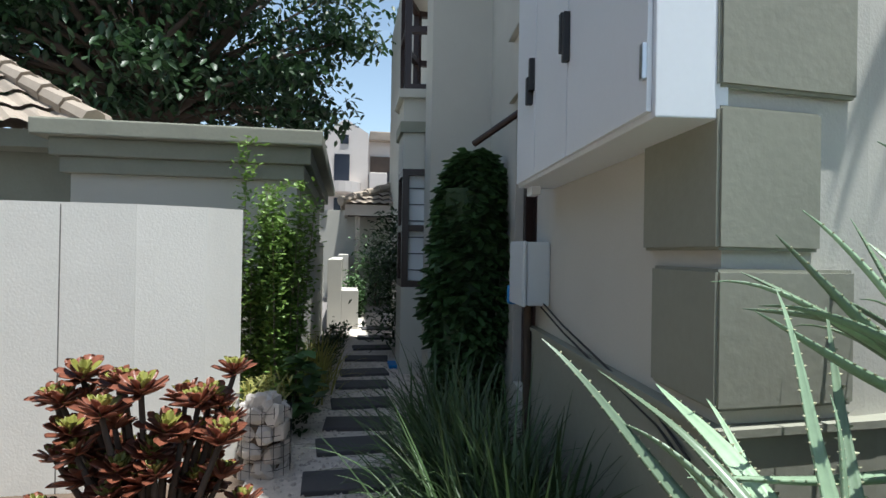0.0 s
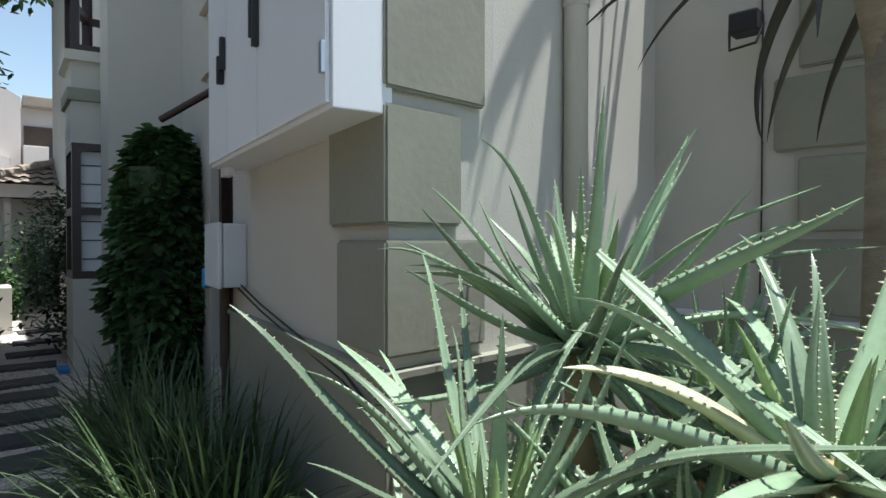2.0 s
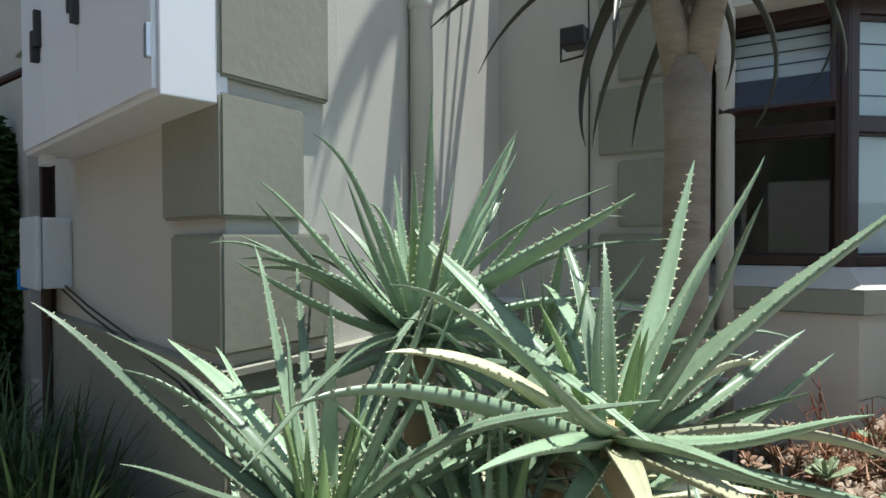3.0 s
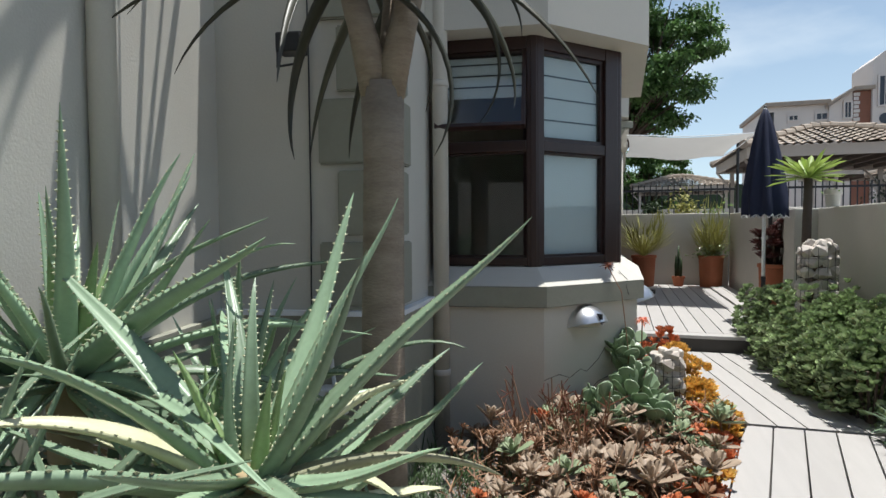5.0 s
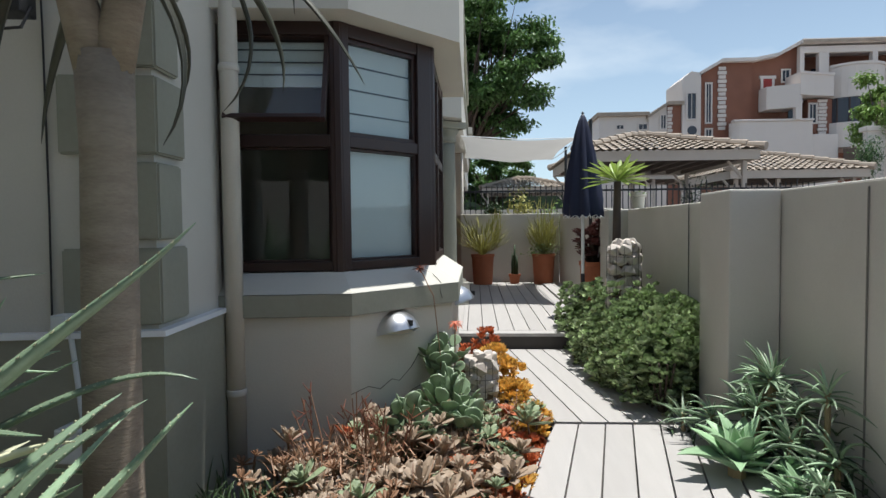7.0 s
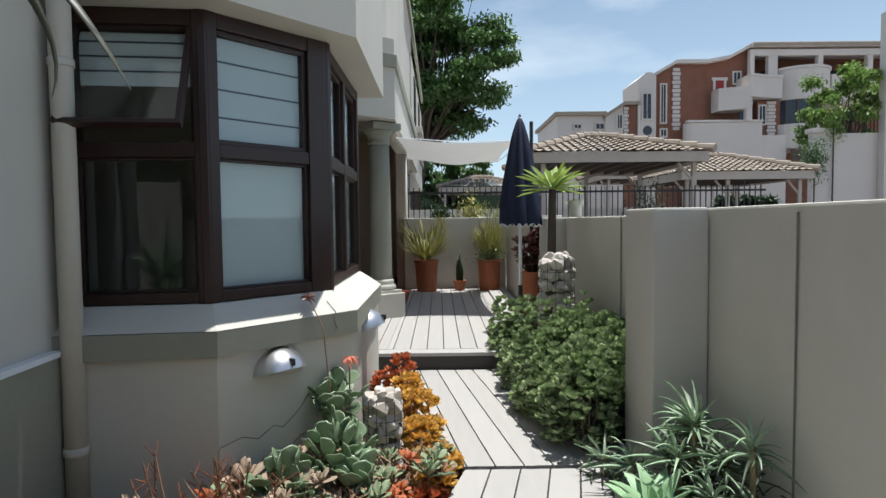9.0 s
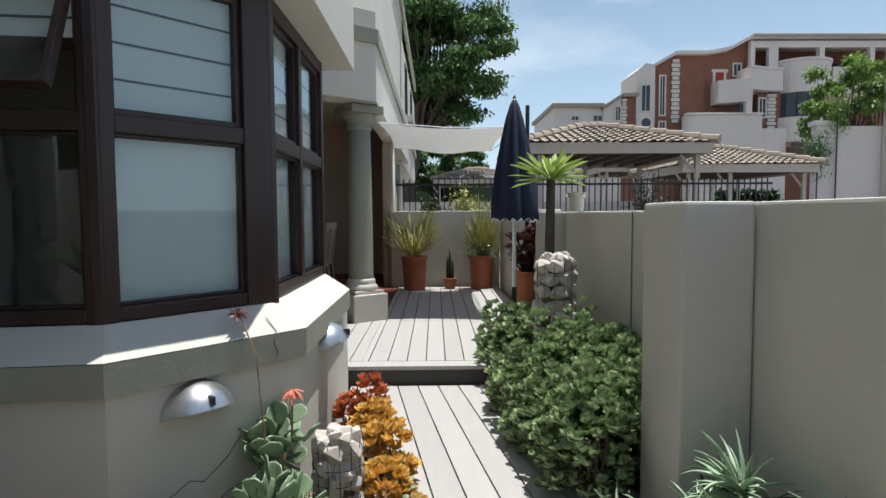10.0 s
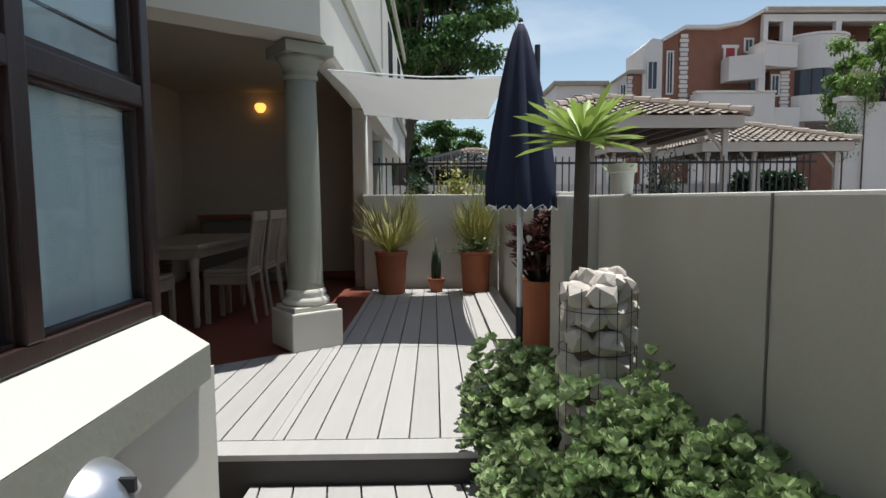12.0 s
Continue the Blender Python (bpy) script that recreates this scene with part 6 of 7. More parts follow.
# ---- trees ----
def tree(foot, height, trunk_r, crown, limbs, leaves, leaf_size, mat, label, seed, fork=0.45, bark=TREEBARK, flat=0.6, size=(0.08, 0.17)):
    """Trunk, limbs and a crown of many leaves in uneven clumps; crown is (x, y, z, rx, ry, rz)."""
    rng = random.Random(seed)
    t = thing("tree", label, "tree", foot)
    fx, fy, fz = foot
    cx, cy, cz, rx, ry, rz = crown
    knot = Vector((fx + (cx - fx) * 0.3, fy + (cy - fy) * 0.3, fz + height * fork))
    part("trunk", tube(bmesh.new(), [foot, (fx + 0.1 * trunk_r, fy, fz + height * fork * 0.5), tuple(knot)], [trunk_r * 1.25, trunk_r, trunk_r * 0.85], 12), bark, t, soft=True)
    clumps = []
    for k in range(limbs):
        while True:
            d = Vector((rng.uniform(-1, 1), rng.uniform(-1, 1), rng.uniform(-0.9, 1)))
            if 0.35 < d.length < 1:
                break
        c = Vector((cx + d.x * rx, cy + d.y * ry, cz + d.z * rz))
        clumps.append((c, rng.uniform(*size)))
        mid = knot.lerp(c, 0.5) + Vector((rng.gauss(0, .3), rng.gauss(0, .3), rng.uniform(0, .5)))
        part("limb", tube(bmesh.new(), [tuple(knot - Vector((0, 0, 0.2))), tuple(mid), tuple(c)], [trunk_r * 0.5, trunk_r * 0.25, trunk_r * 0.06], 6), bark, t, soft=True)
    nr = np.random.default_rng(seed)
    bs, ws = [], []
    per = leaves // len(clumps)
    for c, f in clumps:
        g = nr.normal(0, 1, (per, 3))
        g *= nr.uniform(0.2, 1.9, (per, 1)) / np.linalg.norm(g, axis=1, keepdims=True)
        g *= np.array([rx, ry, rz]) * f * np.array([1, 1, flat])
        bs.append(np.array(c) + g)
        ws.append(nr.normal(0, 1, (per, 3)) + np.array([0, 0, -0.3]))
    leaf_cloud("crown", np.concatenate(bs), np.concatenate(ws), leaf_size, leaf_size * 0.55, mat, t, 1.0, 0.7, 0.2, 0.25, seed)
    return t


tree((-15.5, -9.9, GZ), 10, 0.3, (-15.5, -11.0, 6.8, 4.0, 6.0, 4.2), 130, 34000, 0.21, TREEDARK, "large dense broad-leaved tree behind the outbuildings", 81, 0.42)
tree((-1.3, 24.0, GZ), 11, 0.25, (0.35, 24.0, 8.9, 3.1, 3.0, 4.2), 75, 42000, 0.21, TREELEAF, "tall feathery green tree beyond the fence", 82, 0.45, flat=0.3, size=(0.12, 0.22))
tree((-3.5, 27.0, GZ), 7, 0.2, (-3.0, 27.0, 4.2, 2.6, 2.0, 2.2), 26, 6000, 0.26, TREELEAF, "rounded green tree beyond the fence", 83, 0.4)
tree((0.9, 30.0, GZ), 5, 0.16, (0.2, 29.0, 3.6, 2.7, 1.6, 1.9), 44, 11000, 0.22, TREELEAF, "bushy green tree beyond the car park", 84, 0.4)
tree((17.5, 20.5, GZ), 6, 0.12, (17.2, 20.3, 6.0, 1.9, 1.5, 1.9), 34, 9000, 0.17, SHRUB, "light green tree over the raised wall", 85, 0.6)
for k, (x, y, z, r, mat) in enumerate([(0.55, 7.2, 1.15, 0.35, PENCIL), (-0.1, 7.0, 1.2, 0.22, DARKSHRUB), (1.1, 7.0, 0.9, 0.3, SHRUB), (6.5, 13.5, 1.3, 0.7, DARKSHRUB), (15.3, 19.0, 3.6, 0.55, IVY), (16.2, 19.2, 5.2, 0.5, SHRUB)]):
    sh = thing("shrub", "bushy green shrub beyond the low wall", "shrub", (x, y, GZ), "shrubs beyond the low wall")
    nr = np.random.default_rng(90 + k)
    g = nr.normal(0, 1, (1100, 3)) * r * np.array([0.42, 0.42, 0.75]) + np.array([x, y, z])
    g[:, 2] = np.maximum(g[:, 2], GZ)
    leaf_cloud("leaves", g, nr.normal(0, 1, (1100, 3)) + np.array([0, 0, .6]), 0.10 if y < 10 else 0.16, 0.04, mat, sh, seed=90 + k)
    part("stem", tube(bmesh.new(), [(x, y, GZ), (x, y, z)], 0.03, 6), TREEBARK, sh)


# ---- far things ----
def hip_roof(owner, x0, x1, y0, y1, z0, z1, ridge=0.14, tile=0.22, course=0.27):
    """A hipped tile roof: wavy courses on four slopes, with ridge and hip caps."""
    cx0, cx1 = x0 + (x1 - x0) * (0.5 - ridge / 2), x0 + (x1 - x0) * (0.5 + ridge / 2)
    cy = (y0 + y1) / 2
    A, B, C, D = Vector((x0, y0, z0)), Vector((x1, y0, z0)), Vector((x1, y1, z0)), Vector((x0, y1, z0))
    R0, R1 = Vector((cx0, cy, z1)), Vector((cx1, cy, z1))
    for p, q, s, t in ((A, B, R1, R0), (B, C, R1, R1), (C, D, R0, R1), (D, A, R0, R0)):
        rows = max(4, int(((t + s) / 2 - (p + q) / 2).length / course))
        up = (q - p).cross(t - p).normalized()
        verts, faces = [], []
        for r in range(rows):
            for f, lift in ((r / rows, 0.035), ((r + 1) / rows, 0.0)):
                a, b = p.lerp(t, f), q.lerp(s, f)
                n = max(2, int((q - p).length / tile) * 4)
                for k in range(n + 1):
                    c = a.lerp(b, k / n)
                    verts.append(tuple(c + up * (lift + 0.022 * math.cos(2 * math.pi * (c - p).dot((q - p).normalized()) / tile))))
            at = len(verts) - 2 * (n + 1)
            faces += [(at + k, at + k + 1, at + n + 2 + k, at + n + 1 + k) for k in range(n)]
        mesh_from("roof_slope", verts, faces, ROOFTILE, owner)["kind"] = "stuff"
    for a, b in ((A, R0), (B, R1), (C, R1), (D, R0), (R0, R1)):
        n = max(3, int((b - a).length / 0.4))
        for k in range(n):
            part("ridge_tile", tube(bmesh.new(), [tuple(a.lerp(b, k / n) + Vector((0, 0, 0.05))), tuple(a.lerp(b, (k + 1.08) / n) + Vector((0, 0, 0.03)))], [0.11, 0.09], 8), ROOFTILE, owner)


def carport(x0, x1, y0, y1, eave, top, posts, label):
    c = thing("carport", label, "carport", ((x0 + x1) / 2, (y0 + y1) / 2, GZ), "tiled carports")
    hip_roof(c, x0, x1, y0, y1, eave, top)
    for a in ((x0 + 0.1, x1 - 0.1, y0 + 0.1, y0 + 0.16), (x0 + 0.1, x1 - 0.1, y1 - 0.16, y1 - 0.1), (x0 + 0.1, x0 + 0.16, y0 + 0.16, y1 - 0.16), (x1 - 0.16, x1 - 0.1, y0 + 0.16, y1 - 0.16)):
        part("fascia", box(*a, eave - 0.26, eave - 0.01), POSTCOL, c)
    part("soffit", box(x0 + 0.17, x1 - 0.17, y0 + 0.17, y1 - 0.17, eave - 0.1, eave - 0.06), DARKTIMBER, c, "dark timber underside")
    for k in range(9):
        x = x0 + 0.4 + (x1 - x0 - 0.8) * k / 8
        part("rafter", box(x - 0.04, x + 0.04, y0 + 0.17, y1 - 0.17, eave - 0.22, eave - 0.1), DARKTIMBER, c)
    for x, y in posts:
        part("post", box(x - 0.055, x + 0.055, y - 0.055, y + 0.055, GZ, eave - 0.26, 0.01), POSTCOL, c)
        part("brace", tube(bmesh.new(), [(x, y, eave - 0.75), (x - 0.4, y, eave - 0.27)], 0.035, 6), POSTCOL, c)
    return c


carport(2.0, 6.65, 9.4, 14.2, 2.94, 3.62, [(6.3, 9.8), (2.5, 9.8), (6.3, 13.8), (2.5, 13.8), (4.6, 13.8)], "open carport with a brown tiled hip roof")
carport(7.4, 11.8, 13.3, 18.0, 2.75, 3.45, [(7.8, 13.7), (9.1, 13.7), (11.4, 13.7), (11.4, 17.6), (7.8, 17.6)], "open carport with a brown tiled hip roof")
carport(7.0, 12.5, 20.5, 25.0, 3.3, 4.0, [(7.4, 20.9), (12.0, 20.9)], "open carport with a brown tiled hip roof")
carport(-0.2, 4.5, 24.5, 28.5, 3.0, 3.6, [(0.2, 24.9), (4.1, 24.9)], "open carport with a brown tiled hip roof")
carport(-19.0, -14.5, -5.9, -1.8, 2.15, 3.0, [(-14.9, -5.5), (-14.9, -2.2)], "open carport with a brown tiled hip roof")
hip_roof(ob2, -11.2, -6.8, -12.8, -8.0, 2.16, 3.5, tile=0.26, course=0.3)
fn = thing("palisade_fence", "black steel palisade fence beyond the low wall", "fence", (4.0, 8.3, GZ))
for k in range(68):
    x = -1.2 + k * 0.125
    part("bar", box(x - 0.011, x + 0.011, 8.29, 8.31, GZ, 2.02 if k % 16 else 2.1), IRON, fn)
for z in (0.5, 1.88):
    part("rail", box(-1.3, 7.3, 8.315, 8.345, z, z + 0.045), IRON, fn)
setting("wall_parking", box(-8, 13.5, 19.0, 19.2, GZ, 1.75), WALLGREY, "pale low wall beyond the car park", "wall")
for x, y, col_, lab in ((0.9, 12.5, CARPAINT, "silver parked car under the carport edge"), (9.2, 15.6, FARGLASS, "dark parked car in the carport")):
    car = thing("car", lab, "car", (x, y, GZ), "parked cars")
    bm = bmesh.new()
    side = [(-2.1, 0.35), (-2.15, 0.75), (-1.3, 0.95), (-0.7, 1.42), (0.9, 1.45), (1.6, 1.0), (2.1, 0.9), (2.15, 0.4)]
    lo_ = [bm.verts.new((x + px, y - 0.85, GZ + pz)) for px, pz in side]
    hi_ = [bm.verts.new((x + px, y + 0.85, GZ + pz)) for px, pz in side]
    bm.faces.new(lo_)
    bm.faces.new(hi_[::-1])
    for k in range(len(side)):
        bm.faces.new((lo_[k], hi_[k], hi_[(k + 1) % len(side)], lo_[(k + 1) % len(side)]))
    bmesh.ops.recalc_face_normals(bm, faces=bm.faces)
    bmesh.ops.bevel(bm, geom=bm.edges[:], offset=0.08, segments=2, affect="EDGES")
    part("body", bm, col_, car, soft=True)
    part("side_window", prism(bmesh.new(), [(x - 1.0, y - 0.862), (x + 1.2, y - 0.862), (x + 1.2, y - 0.852), (x - 1.0, y - 0.852)], GZ + 0.98, GZ + 1.32), FARGLASS, car)
    for wx in (-1.35, 1.35):
        for wy in (-0.86, 0.86):
            w = part("wheel", tube(bmesh.new(), [(x + wx, y + wy - 0.1, GZ + 0.32), (x + wx, y + wy + 0.1, GZ + 0.32)], 0.32, 16), IRON, car)
            part("rim", tube(bmesh.new(), [(x + wx, y + wy - 0.11, GZ + 0.32), (x + wx, y + wy + 0.11, GZ + 0.32)], 0.2, 12), STEEL, w)
hr = thing("hedge_row", "dark clipped hedge behind the car park", "hedge", (12.2, 18.5, GZ))
nr = np.random.default_rng(120)
g = np.stack([nr.uniform(11.0, 13.5, 4000), nr.uniform(18.2, 18.8, 4000), GZ + 2.2 * nr.uniform(0, 1, 4000) ** 0.7], 1)
leaf_cloud("leaves", g, nr.normal(0, 1, (4000, 3)) + np.array([0, -0.6, 0.3]), 0.2, 0.11, TREEDARK, hr, seed=121)
# dark block inside the leaves stands for the hedge's inner shade
part("core", box(11.2, 13.3, 18.4, 18.7, GZ, 1.7), DARKSHRUB, hr, "dark filler for the shade inside the hedge")
rw = setting("wall_raised", box(15.4, 26.0, 19.3, 19.6, GZ, 4.75, 0.03), FARWHITE, "raised white garden wall", "wall")
setting("wall_raised_cap", box(15.3, 16.3, 19.2, 19.7, 4.75, 4.95, 0.03), FARWHITE, "white coping of the raised wall", "coping")
setting("wall_raised_pier", box(18.1, 18.8, 18.9, 19.28, GZ, 9.6, 0.03), FARWHITE, "tall white pier on the raised wall", "wall")
rf = thing("balustrade", "short black iron balustrade on the raised wall", "railing", (18.0, 19.45, 4.75))
for k in range(14):
    part("bar", box(16.6 + k * 0.16, 16.63 + k * 0.16, 19.43, 19.46, 4.75, 5.6), IRON, rf)
part("rail", box(16.5, 18.9, 19.42, 19.47, 5.6, 5.66), IRON, rf)


def far_window(owner, x0, x1, y, z0, z1, trim=0.18):
    w = part("window", box(x0, x1, y - 0.03, y - 0.01, z0, z1), FARGLASS, owner)
    for a, b, c, d in ((x0 - trim, x0, z0 - trim, z1 + trim), (x1, x1 + trim, z0 - trim, z1 + trim), (x0, x1, z0 - trim, z0), (x0, x1, z1, z1 + trim)):
        part("frame", box(a, b, y - 0.09, y - 0.031, c, d), FARWHITE, w)
    part("mullion", box((x0 + x1) / 2 - 0.02, (x0 + x1) / 2 + 0.02, y - 0.06, y - 0.031, z0, z1), FARWHITE, w)


ap = thing("apartment_building", "red brick and white plaster apartment building", "building", (20, 38, GZ))
# low white wing with its brick end
part("wing", box(8.2, 11.5, 36.0, 44, GZ, 8.5), FARWHITE, ap, "white plastered wing")
part("wing_roof", box(8.0, 11.6, 35.7, 44.2, 8.5, 8.78, 0.04), ROOFTILE, ap, "grey flat roof edge")
part("wing_gable", prism(bmesh.new(), [(11.52, 35.8), (12.75, 35.8), (12.75, 40), (11.52, 40)], GZ, 9, tops=[8.35, 9.15, 9.15, 8.35]), FARWHITE, ap, "white plastered wing end")
part("wing_brick", box(12.77, 13.7, 35.8, 40, GZ, 9.15), BRICK, ap, "red brick wing")
def sloped(x0, x1, y0, y1, z0, z1, thick):
    """A roof edge that rises from z0 to z1, of even thickness."""
    v = [(x, y, z + d) for x, z in ((x0, z0), (x1, z1)) for y in (y0, y1) for d in (0, thick)]
    return v, [(0, 1, 3, 2), (4, 6, 7, 5), (0, 4, 5, 1), (2, 3, 7, 6), (0, 2, 6, 4), (1, 5, 7, 3)]


mesh_from("wing_gable_roof", *sloped(11.4, 12.76, 35.5, 40, 8.3, 9.16, 0.2), ROOFTILE, ap, False, "sloping grey roof")
part("wing_brick_roof", box(12.78, 13.85, 35.5, 40, 9.17, 9.42, 0.03), ROOFTILE, ap)
# white gable tower
part("tower", prism(bmesh.new(), [(13.72, 35.6), (14.3, 35.6), (14.96, 35.6), (14.96, 39), (14.3, 39), (13.72, 39)], GZ, 11, tops=[10.9, 11.4, 11.3, 11.3, 11.4, 10.9]), FARWHITE, ap, "white gable tower")
part("tower_arch", tube(bmesh.new(), [(14.38, 35.58, 7.4), (14.38, 35.64, 7.4)], 0.32, 20), FARGLASS, ap, "dark arched opening")
# brick front with the stepped roofline
part("wall", prism(bmesh.new(), [(14.98, 36.0), (16.4, 36.0), (18.5, 36.0), (18.5, 40), (16.4, 40), (14.98, 40)], GZ, 12, tops=[11.15, 12.0, 12.0, 12.0, 12.0, 11.15]), BRICK, ap, "red brick wall")
for x0, x1, z0, z1 in ((14.9, 16.4, 11.15, 12.0), (18.45, 20.1, 12.0, 12.3), (20.1, 21.6, 12.3, 13.1)):
    mesh_from("coping", *sloped(x0, x1, 35.6, 40, z0, z1, 0.22), FARWHITE, ap, False, "white sloping roof edge")
part("coping", box(16.4, 18.45, 35.6, 40, 12.0, 12.24), FARWHITE, ap, "white roof edge")
part("wall", prism(bmesh.new(), [(18.52, 36.2), (20.1, 36.2), (21.6, 36.2), (21.6, 42), (20.1, 42), (18.52, 42)], GZ, 12, tops=[12.0, 12.3, 13.1, 13.1, 12.3, 12.0]), BRICK, ap, "red brick wall")
# balcony storeys
part("recess_wall", box(21.62, 36.5, 38.2, 46, GZ, 13.0), BRICK, ap, "shaded wall behind the balconies")
part("upper_roof", box(21.5, 36.8, 35.3, 46, 13.0, 13.32, 0.05), FARWHITE, ap, "white flat roof edge")
part("gutter", box(21.5, 36.8, 35.15, 35.29, 13.02, 13.2), ROOFTILE, ap, "grey gutter")
part("eave_beam", box(21.4, 36.5, 35.5, 35.9, 12.42, 12.85, 0.03), FARWHITE, ap, "white beam over the balcony")
part("balcony_soffit", box(21.62, 36.5, 35.9, 38.2, 12.86, 12.98), FARWHITE, ap)
part("balcony_slab", box(21.62, 36.5, 35.9, 38.2, 9.2, 9.4), FARWHITE, ap)
for x0, x1 in ((21.4, 21.7), (22.65, 23.3), (26.1, 26.45), (29.55, 29.9)):
    part("pillar", box(x0, x1, 35.5, 35.9, 10.9, 12.42, 0.02), FARWHITE, ap)
for x0, x1 in ((22.0, 22.5), (23.6, 25.8), (26.8, 29.2), (30.2, 33.0)):
    part("sliding_door", box(x0, x1, 38.12, 38.18, 9.45, 12.0), FARGLASS, ap, "shaded balcony glazing")
part("parapet", prism(bmesh.new(), [(19.0, 35.0), (20.75, 34.2), (20.75, 36.1), (19.0, 36.1)], 8.6, 10.1), FARWHITE, ap, "white plastered projecting balcony")
part("parapet", prism(bmesh.new(), [(20.76, 34.2), (21.9, 34.6), (23.3, 34.9), (23.3, 36.1), (20.76, 36.1)], 9.4, 10.75), FARWHITE, ap, "white plastered balcony")
part("parapet_coping", prism(bmesh.new(), [(20.76, 34.1), (21.9, 34.5), (23.3, 34.8), (23.3, 36.1), (20.76, 36.1)], 10.75, 10.9), FARWHITE, ap)
part("curved_balcony", tube(bmesh.new(), [(25.2, 36.4, 9.3), (25.2, 36.4, 11.35)], 1.95, 32), FARWHITE, ap, "white curved balcony")
part("curved_coping", tube(bmesh.new(), [(25.2, 36.4, 11.36), (25.2, 36.4, 11.52)], 2.03, 32), FARWHITE, ap)
part("parapet", box(27.0, 36.5, 35.4, 35.7, 9.3, 11.1, 0.02), FARWHITE, ap, "white plastered balcony")
part("balcony_post", box(20.55, 20.95, 34.3, 34.7, 7.8, 9.38, 0.02), FARWHITE, ap)
part("brick_pier", box(21.85, 23.6, 35.4, 38.1, GZ, 9.3), BRICK, ap, "red brick pier")
# flat dark panel: the doorway's shade as colour
part("dark_opening", box(21.0, 21.84, 36.1, 36.18, 7.85, 8.95), FARGLASS, ap, "dark panel for the shade in a doorway")
part("bow_window", tube(bmesh.new(), [(24.9, 36.4, 7.66), (24.9, 36.4, 9.29)], 1.75, 32), FARGLASS, ap, "dark curved glazing")
for k in range(9):
    a = math.pi * (1.0 + k / 8)
    part("bow_mullion", box(24.85 + 1.76 * math.cos(a), 24.95 + 1.76 * math.cos(a), 36.37 + 1.76 * math.sin(a), 36.43 + 1.76 * math.sin(a), 7.66, 9.29), WOOD, ap)
part("bow_apron", tube(bmesh.new(), [(24.9, 36.4, 6.0), (24.9, 36.4, 7.65)], 1.9, 32), FARWHITE, ap, "white curved apron")
# flat dark panel in place of the shaded hollow under the bow
part("lower_opening", box(23.7, 25.2, 34.45, 34.5, 4.6, 5.9), DARKTIMBER, ap, "dark panel for the shade under the bow")
part("terrace_wall", box(17.3, 21.8, 34.6, 34.9, GZ, 7.75, 0.03), FARWHITE, ap, "white terrace wall")
part("terrace_end", tube(bmesh.new(), [(17.3, 35.2, GZ), (17.3, 35.2, 7.75)], 0.6, 20), FARWHITE, ap, "rounded end of the terrace wall")
part("terrace_coping", box(16.7, 21.85, 34.5, 35.0, 7.76, 7.9, 0.02), FARWHITE, ap)
part("terrace_lower", box(21.82, 23.62, 34.9, 35.38, GZ, 6.9), FARWHITE, ap)
for k in range(15):
    part("quoin_block", box(16.25 - 0.06 * (k % 2), 16.72 + 0.06 * (k % 2), 35.88, 35.99, 7.45 + k * 0.29, 7.68 + k * 0.29, 0.02), FARWHITE, ap)
    if k < 10:
        part("quoin_block", box(22.55 - 0.06 * (k % 2), 23.05 + 0.06 * (k % 2), 35.28, 35.39, 6.95 + k * 0.235, 7.14 + k * 0.235, 0.015), FARWHITE, ap)
    if k < 8:
        part("quoin_block", box(12.78, 13.05 + 0.06 * (k % 2), 35.7, 35.79, 7.1 + k * 0.25, 7.3 + k * 0.25, 0.015), FARWHITE, ap)
REDDOOR = material("red_shutter", (0.3, 0.03, 0.025), 0.6, 4.0, 0.1, 0.1)
for a in ((15.45, 15.75, 36.0, 8.0, 10.6), (14.05, 14.6, 35.6, 8.2, 9.9), (20.6, 21.05, 36.2, 10.7, 11.45), (12.35, 12.65, 35.8, 7.6, 8.5), (9.4, 9.85, 36.0, 7.65, 7.9), (10.9, 11.45, 36.0, 7.6, 7.95), (22.0, 22.4, 35.4, 7.75, 8.95), (15.45, 15.8, 36.0, 7.05, 7.5)):
    far_window(ap, *a, trim=0.1)
part("red_door", box(19.3, 19.9, 36.12, 36.19, 9.7, 10.9), REDDOOR, ap, "red timber shutter")
for x0, x1, z0, z1 in ((19.15, 19.3, 9.6, 10.9), (19.9, 20.05, 9.6, 10.9), (19.05, 20.15, 10.9, 11.1)):
    part("door_surround", box(x0, x1, 36.08, 36.19, z0, z1), FARWHITE, ap)
fb = thing("white_apartments", "white plastered apartment block with balconies", "building", (-30, -6, GZ))
part("wall", box(-40, -27, -9.5, 3, GZ, 5.9), FARWHITE, fb)
part("gable", prism(bmesh.new(), [(-27.0, -6.8), (-26.7, -6.8), (-26.7, -5.9), (-26.7, -4.9), (-27.0, -4.9), (-27.0, -5.9)], GZ, 6.4, tops=[6.2, 6.2, 6.8, 6.2, 6.2, 6.8]), FARWHITE, fb)
part("roof", box(-40, -26.6, -4.85, 3, 5.9, 6.3, 0.05), ROOFTILE, fb)
part("attic_window", box(-26.72, -26.66, -6.1, -5.75, 5.7, 6.1), FARGLASS, fb)
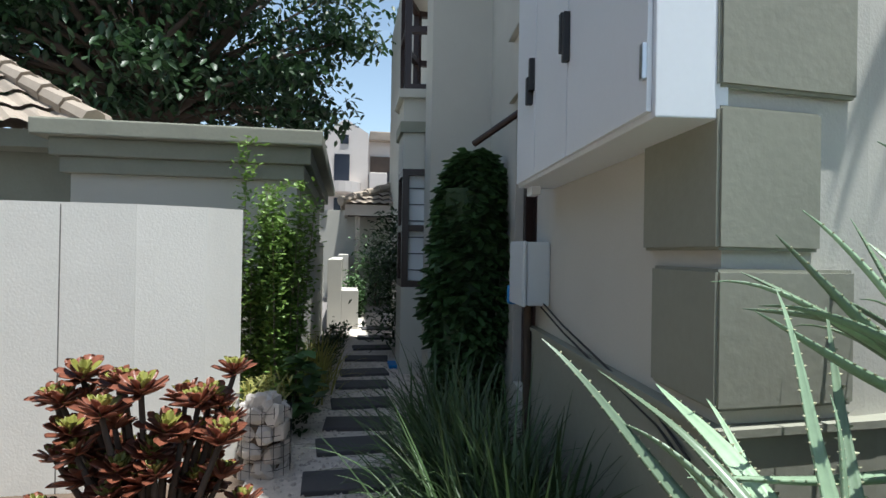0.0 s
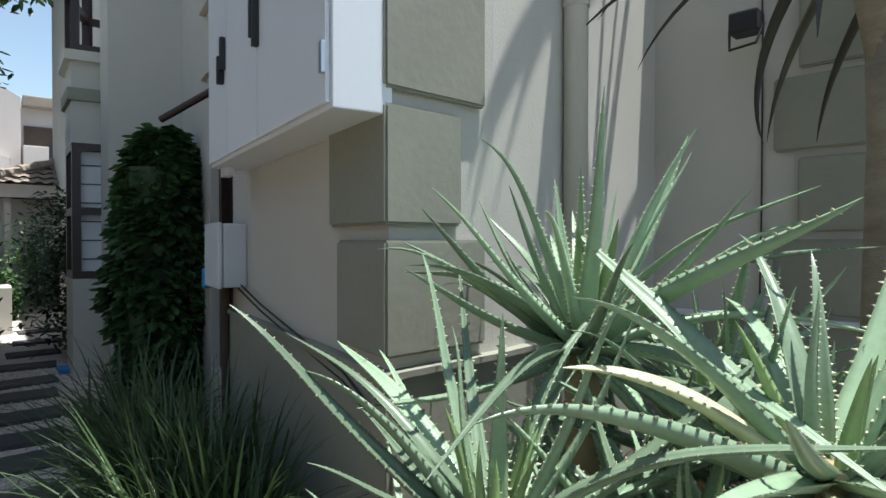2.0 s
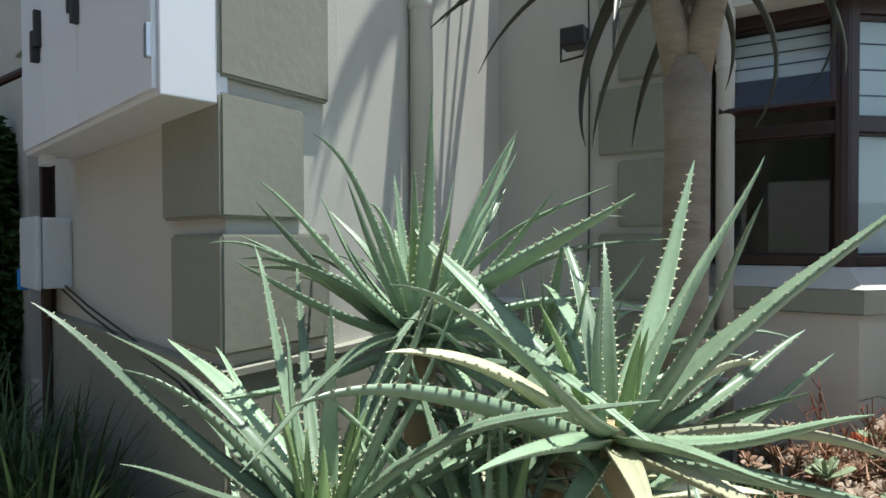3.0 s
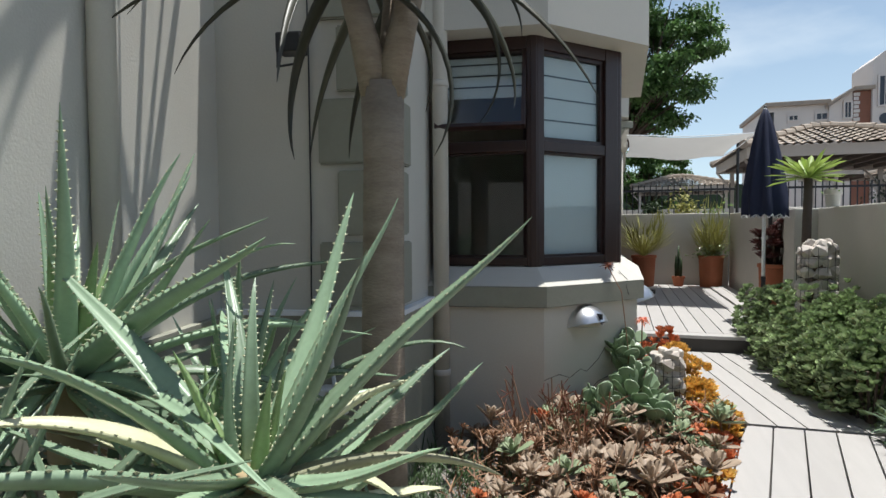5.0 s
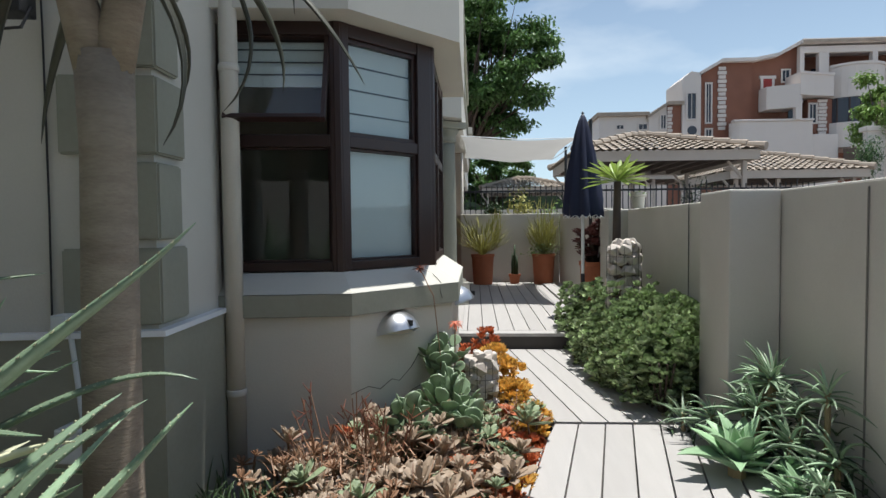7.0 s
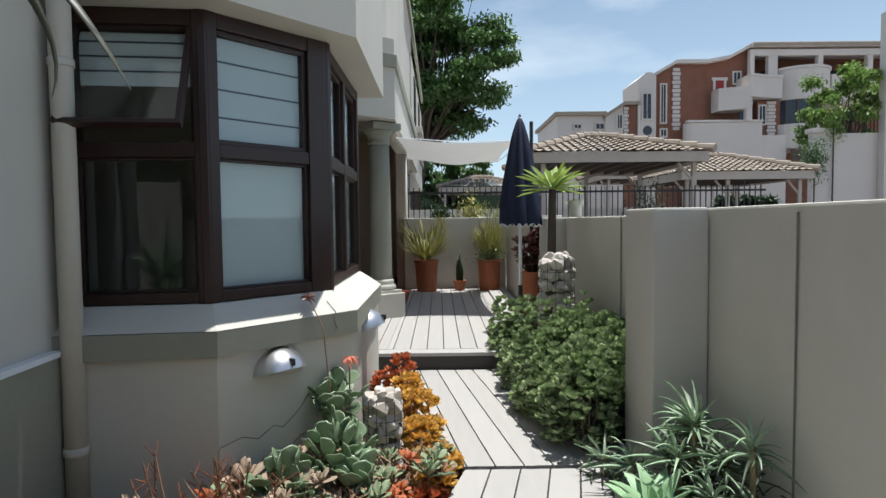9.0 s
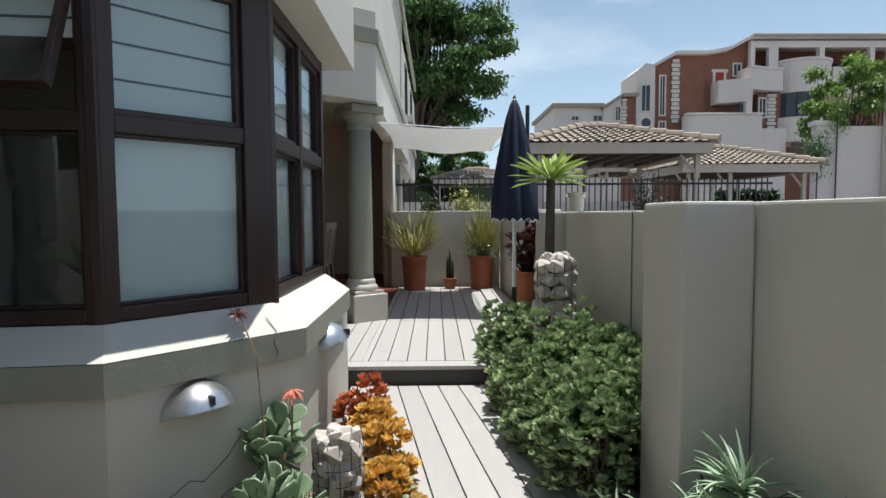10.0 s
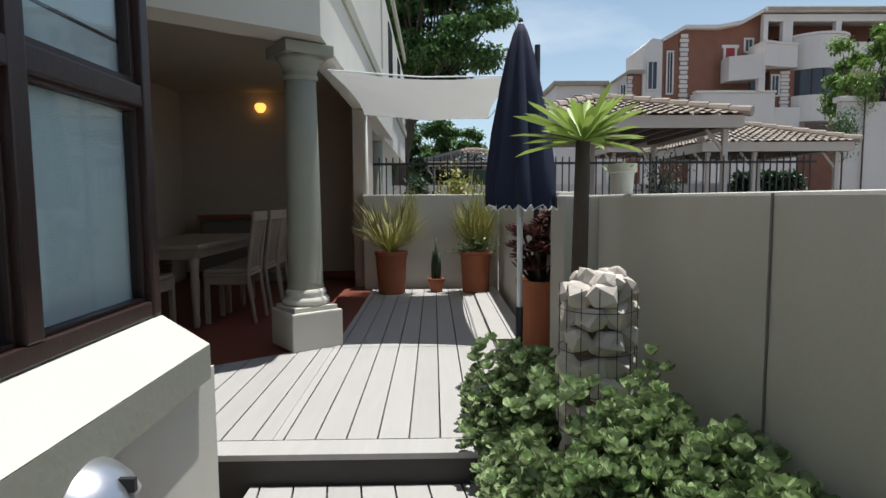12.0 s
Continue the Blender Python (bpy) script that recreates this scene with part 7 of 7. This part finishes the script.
for z in (4.1, 2.2, 0.3):
    # no real recess: a dark panel paints the balcony's shade
    part("balcony_recess", box(-26.98, -26.94, -4.8, -3.4, z, z + 1.15), DARKTIMBER, fb, "dark panel for the shade in a balcony opening")
    part("balcony", box(-26.9, -26.2, -4.85, -4.1, z - 0.5, z + 0.35, 0.03), FARWHITE, fb)
    part("railing", box(-26.3, -26.26, -4.1, -3.4, z - 0.1, z + 0.4), IRON, fb)
    part("window", box(-26.72, -26.64, -6.35, -5.7, z, z + 1.15), FARGLASS, fb)
    part("balcony", tube(bmesh.new(), [(-26.6, -6.0, z - 0.55), (-26.6, -6.0, z - 0.1)], 0.8, 18), FARWHITE, fb)
hd = setting("hill_backdrop", prism(bmesh.new(), [(-60, 90), (90, 70), (90, 76), (-60, 96)], GZ, 6.5), TREEDARK, "dark tree line in the distance", "backdrop")
# further house front beyond the patio
fh = thing("house_wing", "cream plastered wing of the house beyond the patio", "building", (-2.5, 12, GZ))
part("wall", box(-4.0, -1.15, 6.15, 16, GZ, TOP), CREAM, fh)
part("porch", box(-1.13, -0.72, 8.2, 16, 2.35, TOP - 1.0), CREAM, fh)
part("column", tube(bmesh.new(), [(-0.95, 8.6, GZ), (-0.95, 8.6, 2.35)], 0.16, 20), SAGE, fh, soft=True)
for z in (2.62, 4.9):
    part("band", box(-0.72, -0.66, 6.15, 16, z + 0.55, z + 0.75), SAGE, fh)
for y in (9.5, 12.5):
    part("window", box(-0.73, -0.70, y, y + 1.0, 3.6, 4.8), FARGLASS, fh)
    part("ledge", box(-0.72, -0.52, y - 0.1, y + 1.1, 3.42, 3.58, 0.02), CREAM, fh)

# garden closed off behind the walk: unseen wall and hedge, added to darken reflections
setting("wall_rear", box(-4.05, 1.13, -9.4, -9.2, GZ, 1.9, 0.012), WALLGREY, "unseen beige wall added behind the walk to darken reflections", "wall")
nr = np.random.default_rng(130)
hb = thing("rear_hedge", "unseen tall dark hedge added to block the low sky", "hedge", (-1.0, -10.2, GZ))
g = np.stack([nr.uniform(-6, 4, 7000), nr.uniform(-10.8, -9.7, 7000), GZ + 4.6 * nr.uniform(0, 1, 7000) ** 0.7], 1)
leaf_cloud("leaves", g, nr.normal(0, 1, (7000, 3)) + np.array([0, 0.6, 0.3]), 0.22, 0.12, TREEDARK, hb, seed=131)
# dark block that stands for the shade deep in the hedge
part("core", box(-6, 4, -10.6, -9.9, GZ, 3.6), DARKSHRUB, hb, "dark filler for the shade inside the hedge")

# small fittings and cracks
vb = thing("valve_box", "grey plastic outlet box at the foot of the recess wall", "box", (-1.97, -3.2, GZ))
part("body", box(-2.03, -1.91, -3.27, -3.16, 0.27, 0.40, 0.008), PLASTIC, vb)
part("pipe", tube(bmesh.new(), [(-1.97, -3.19, 0.4), (-2.0, -3.18, 0.62), (-2.02, -3.18, 0.78)], 0.01, 8), PLASTIC, vb)
part("spout", box(-2.05, -1.99, -3.24, -3.17, 0.76, 0.82, 0.006), PLASTIC, vb)
CRACK = material("crack_shadow", (0.12, 0.11, 0.10), 0.95)
mb, lb_ = seg(B1, B2)
for pts in (((-0.05, 0.28), (0.06, 0.30), (0.14, 0.27), (0.22, 0.31), (0.27, 0.29), (0.36, 0.35), (0.42, 0.42)), ((0.30, 0.18), (0.36, 0.22), (0.45, 0.24))):
    setting("plaster_crack", tube(bmesh.new(), [mb @ Vector((u, -0.130, z)) for u, z in pts], 0.0022, 5), CRACK, "hairline crack in the bay plaster", "crack")
ms, ls_ = seg(B1, B2)
setting("sill_crack", tube(bmesh.new(), [ms @ Vector((0.56, -0.10, 0.858)), ms @ Vector((0.565, -0.165, 0.81)), ms @ Vector((0.55, -0.171, 0.77)), ms @ Vector((0.57, -0.171, 0.72))], 0.002, 5), CRACK, "hairline crack in the sill", "crack")
setting("sill_joint", band(bmesh.new(), BAYX[:4], 0.128, 0.136, 0.682, 0.694), CRACK, "dark joint under the sill band", "joint")
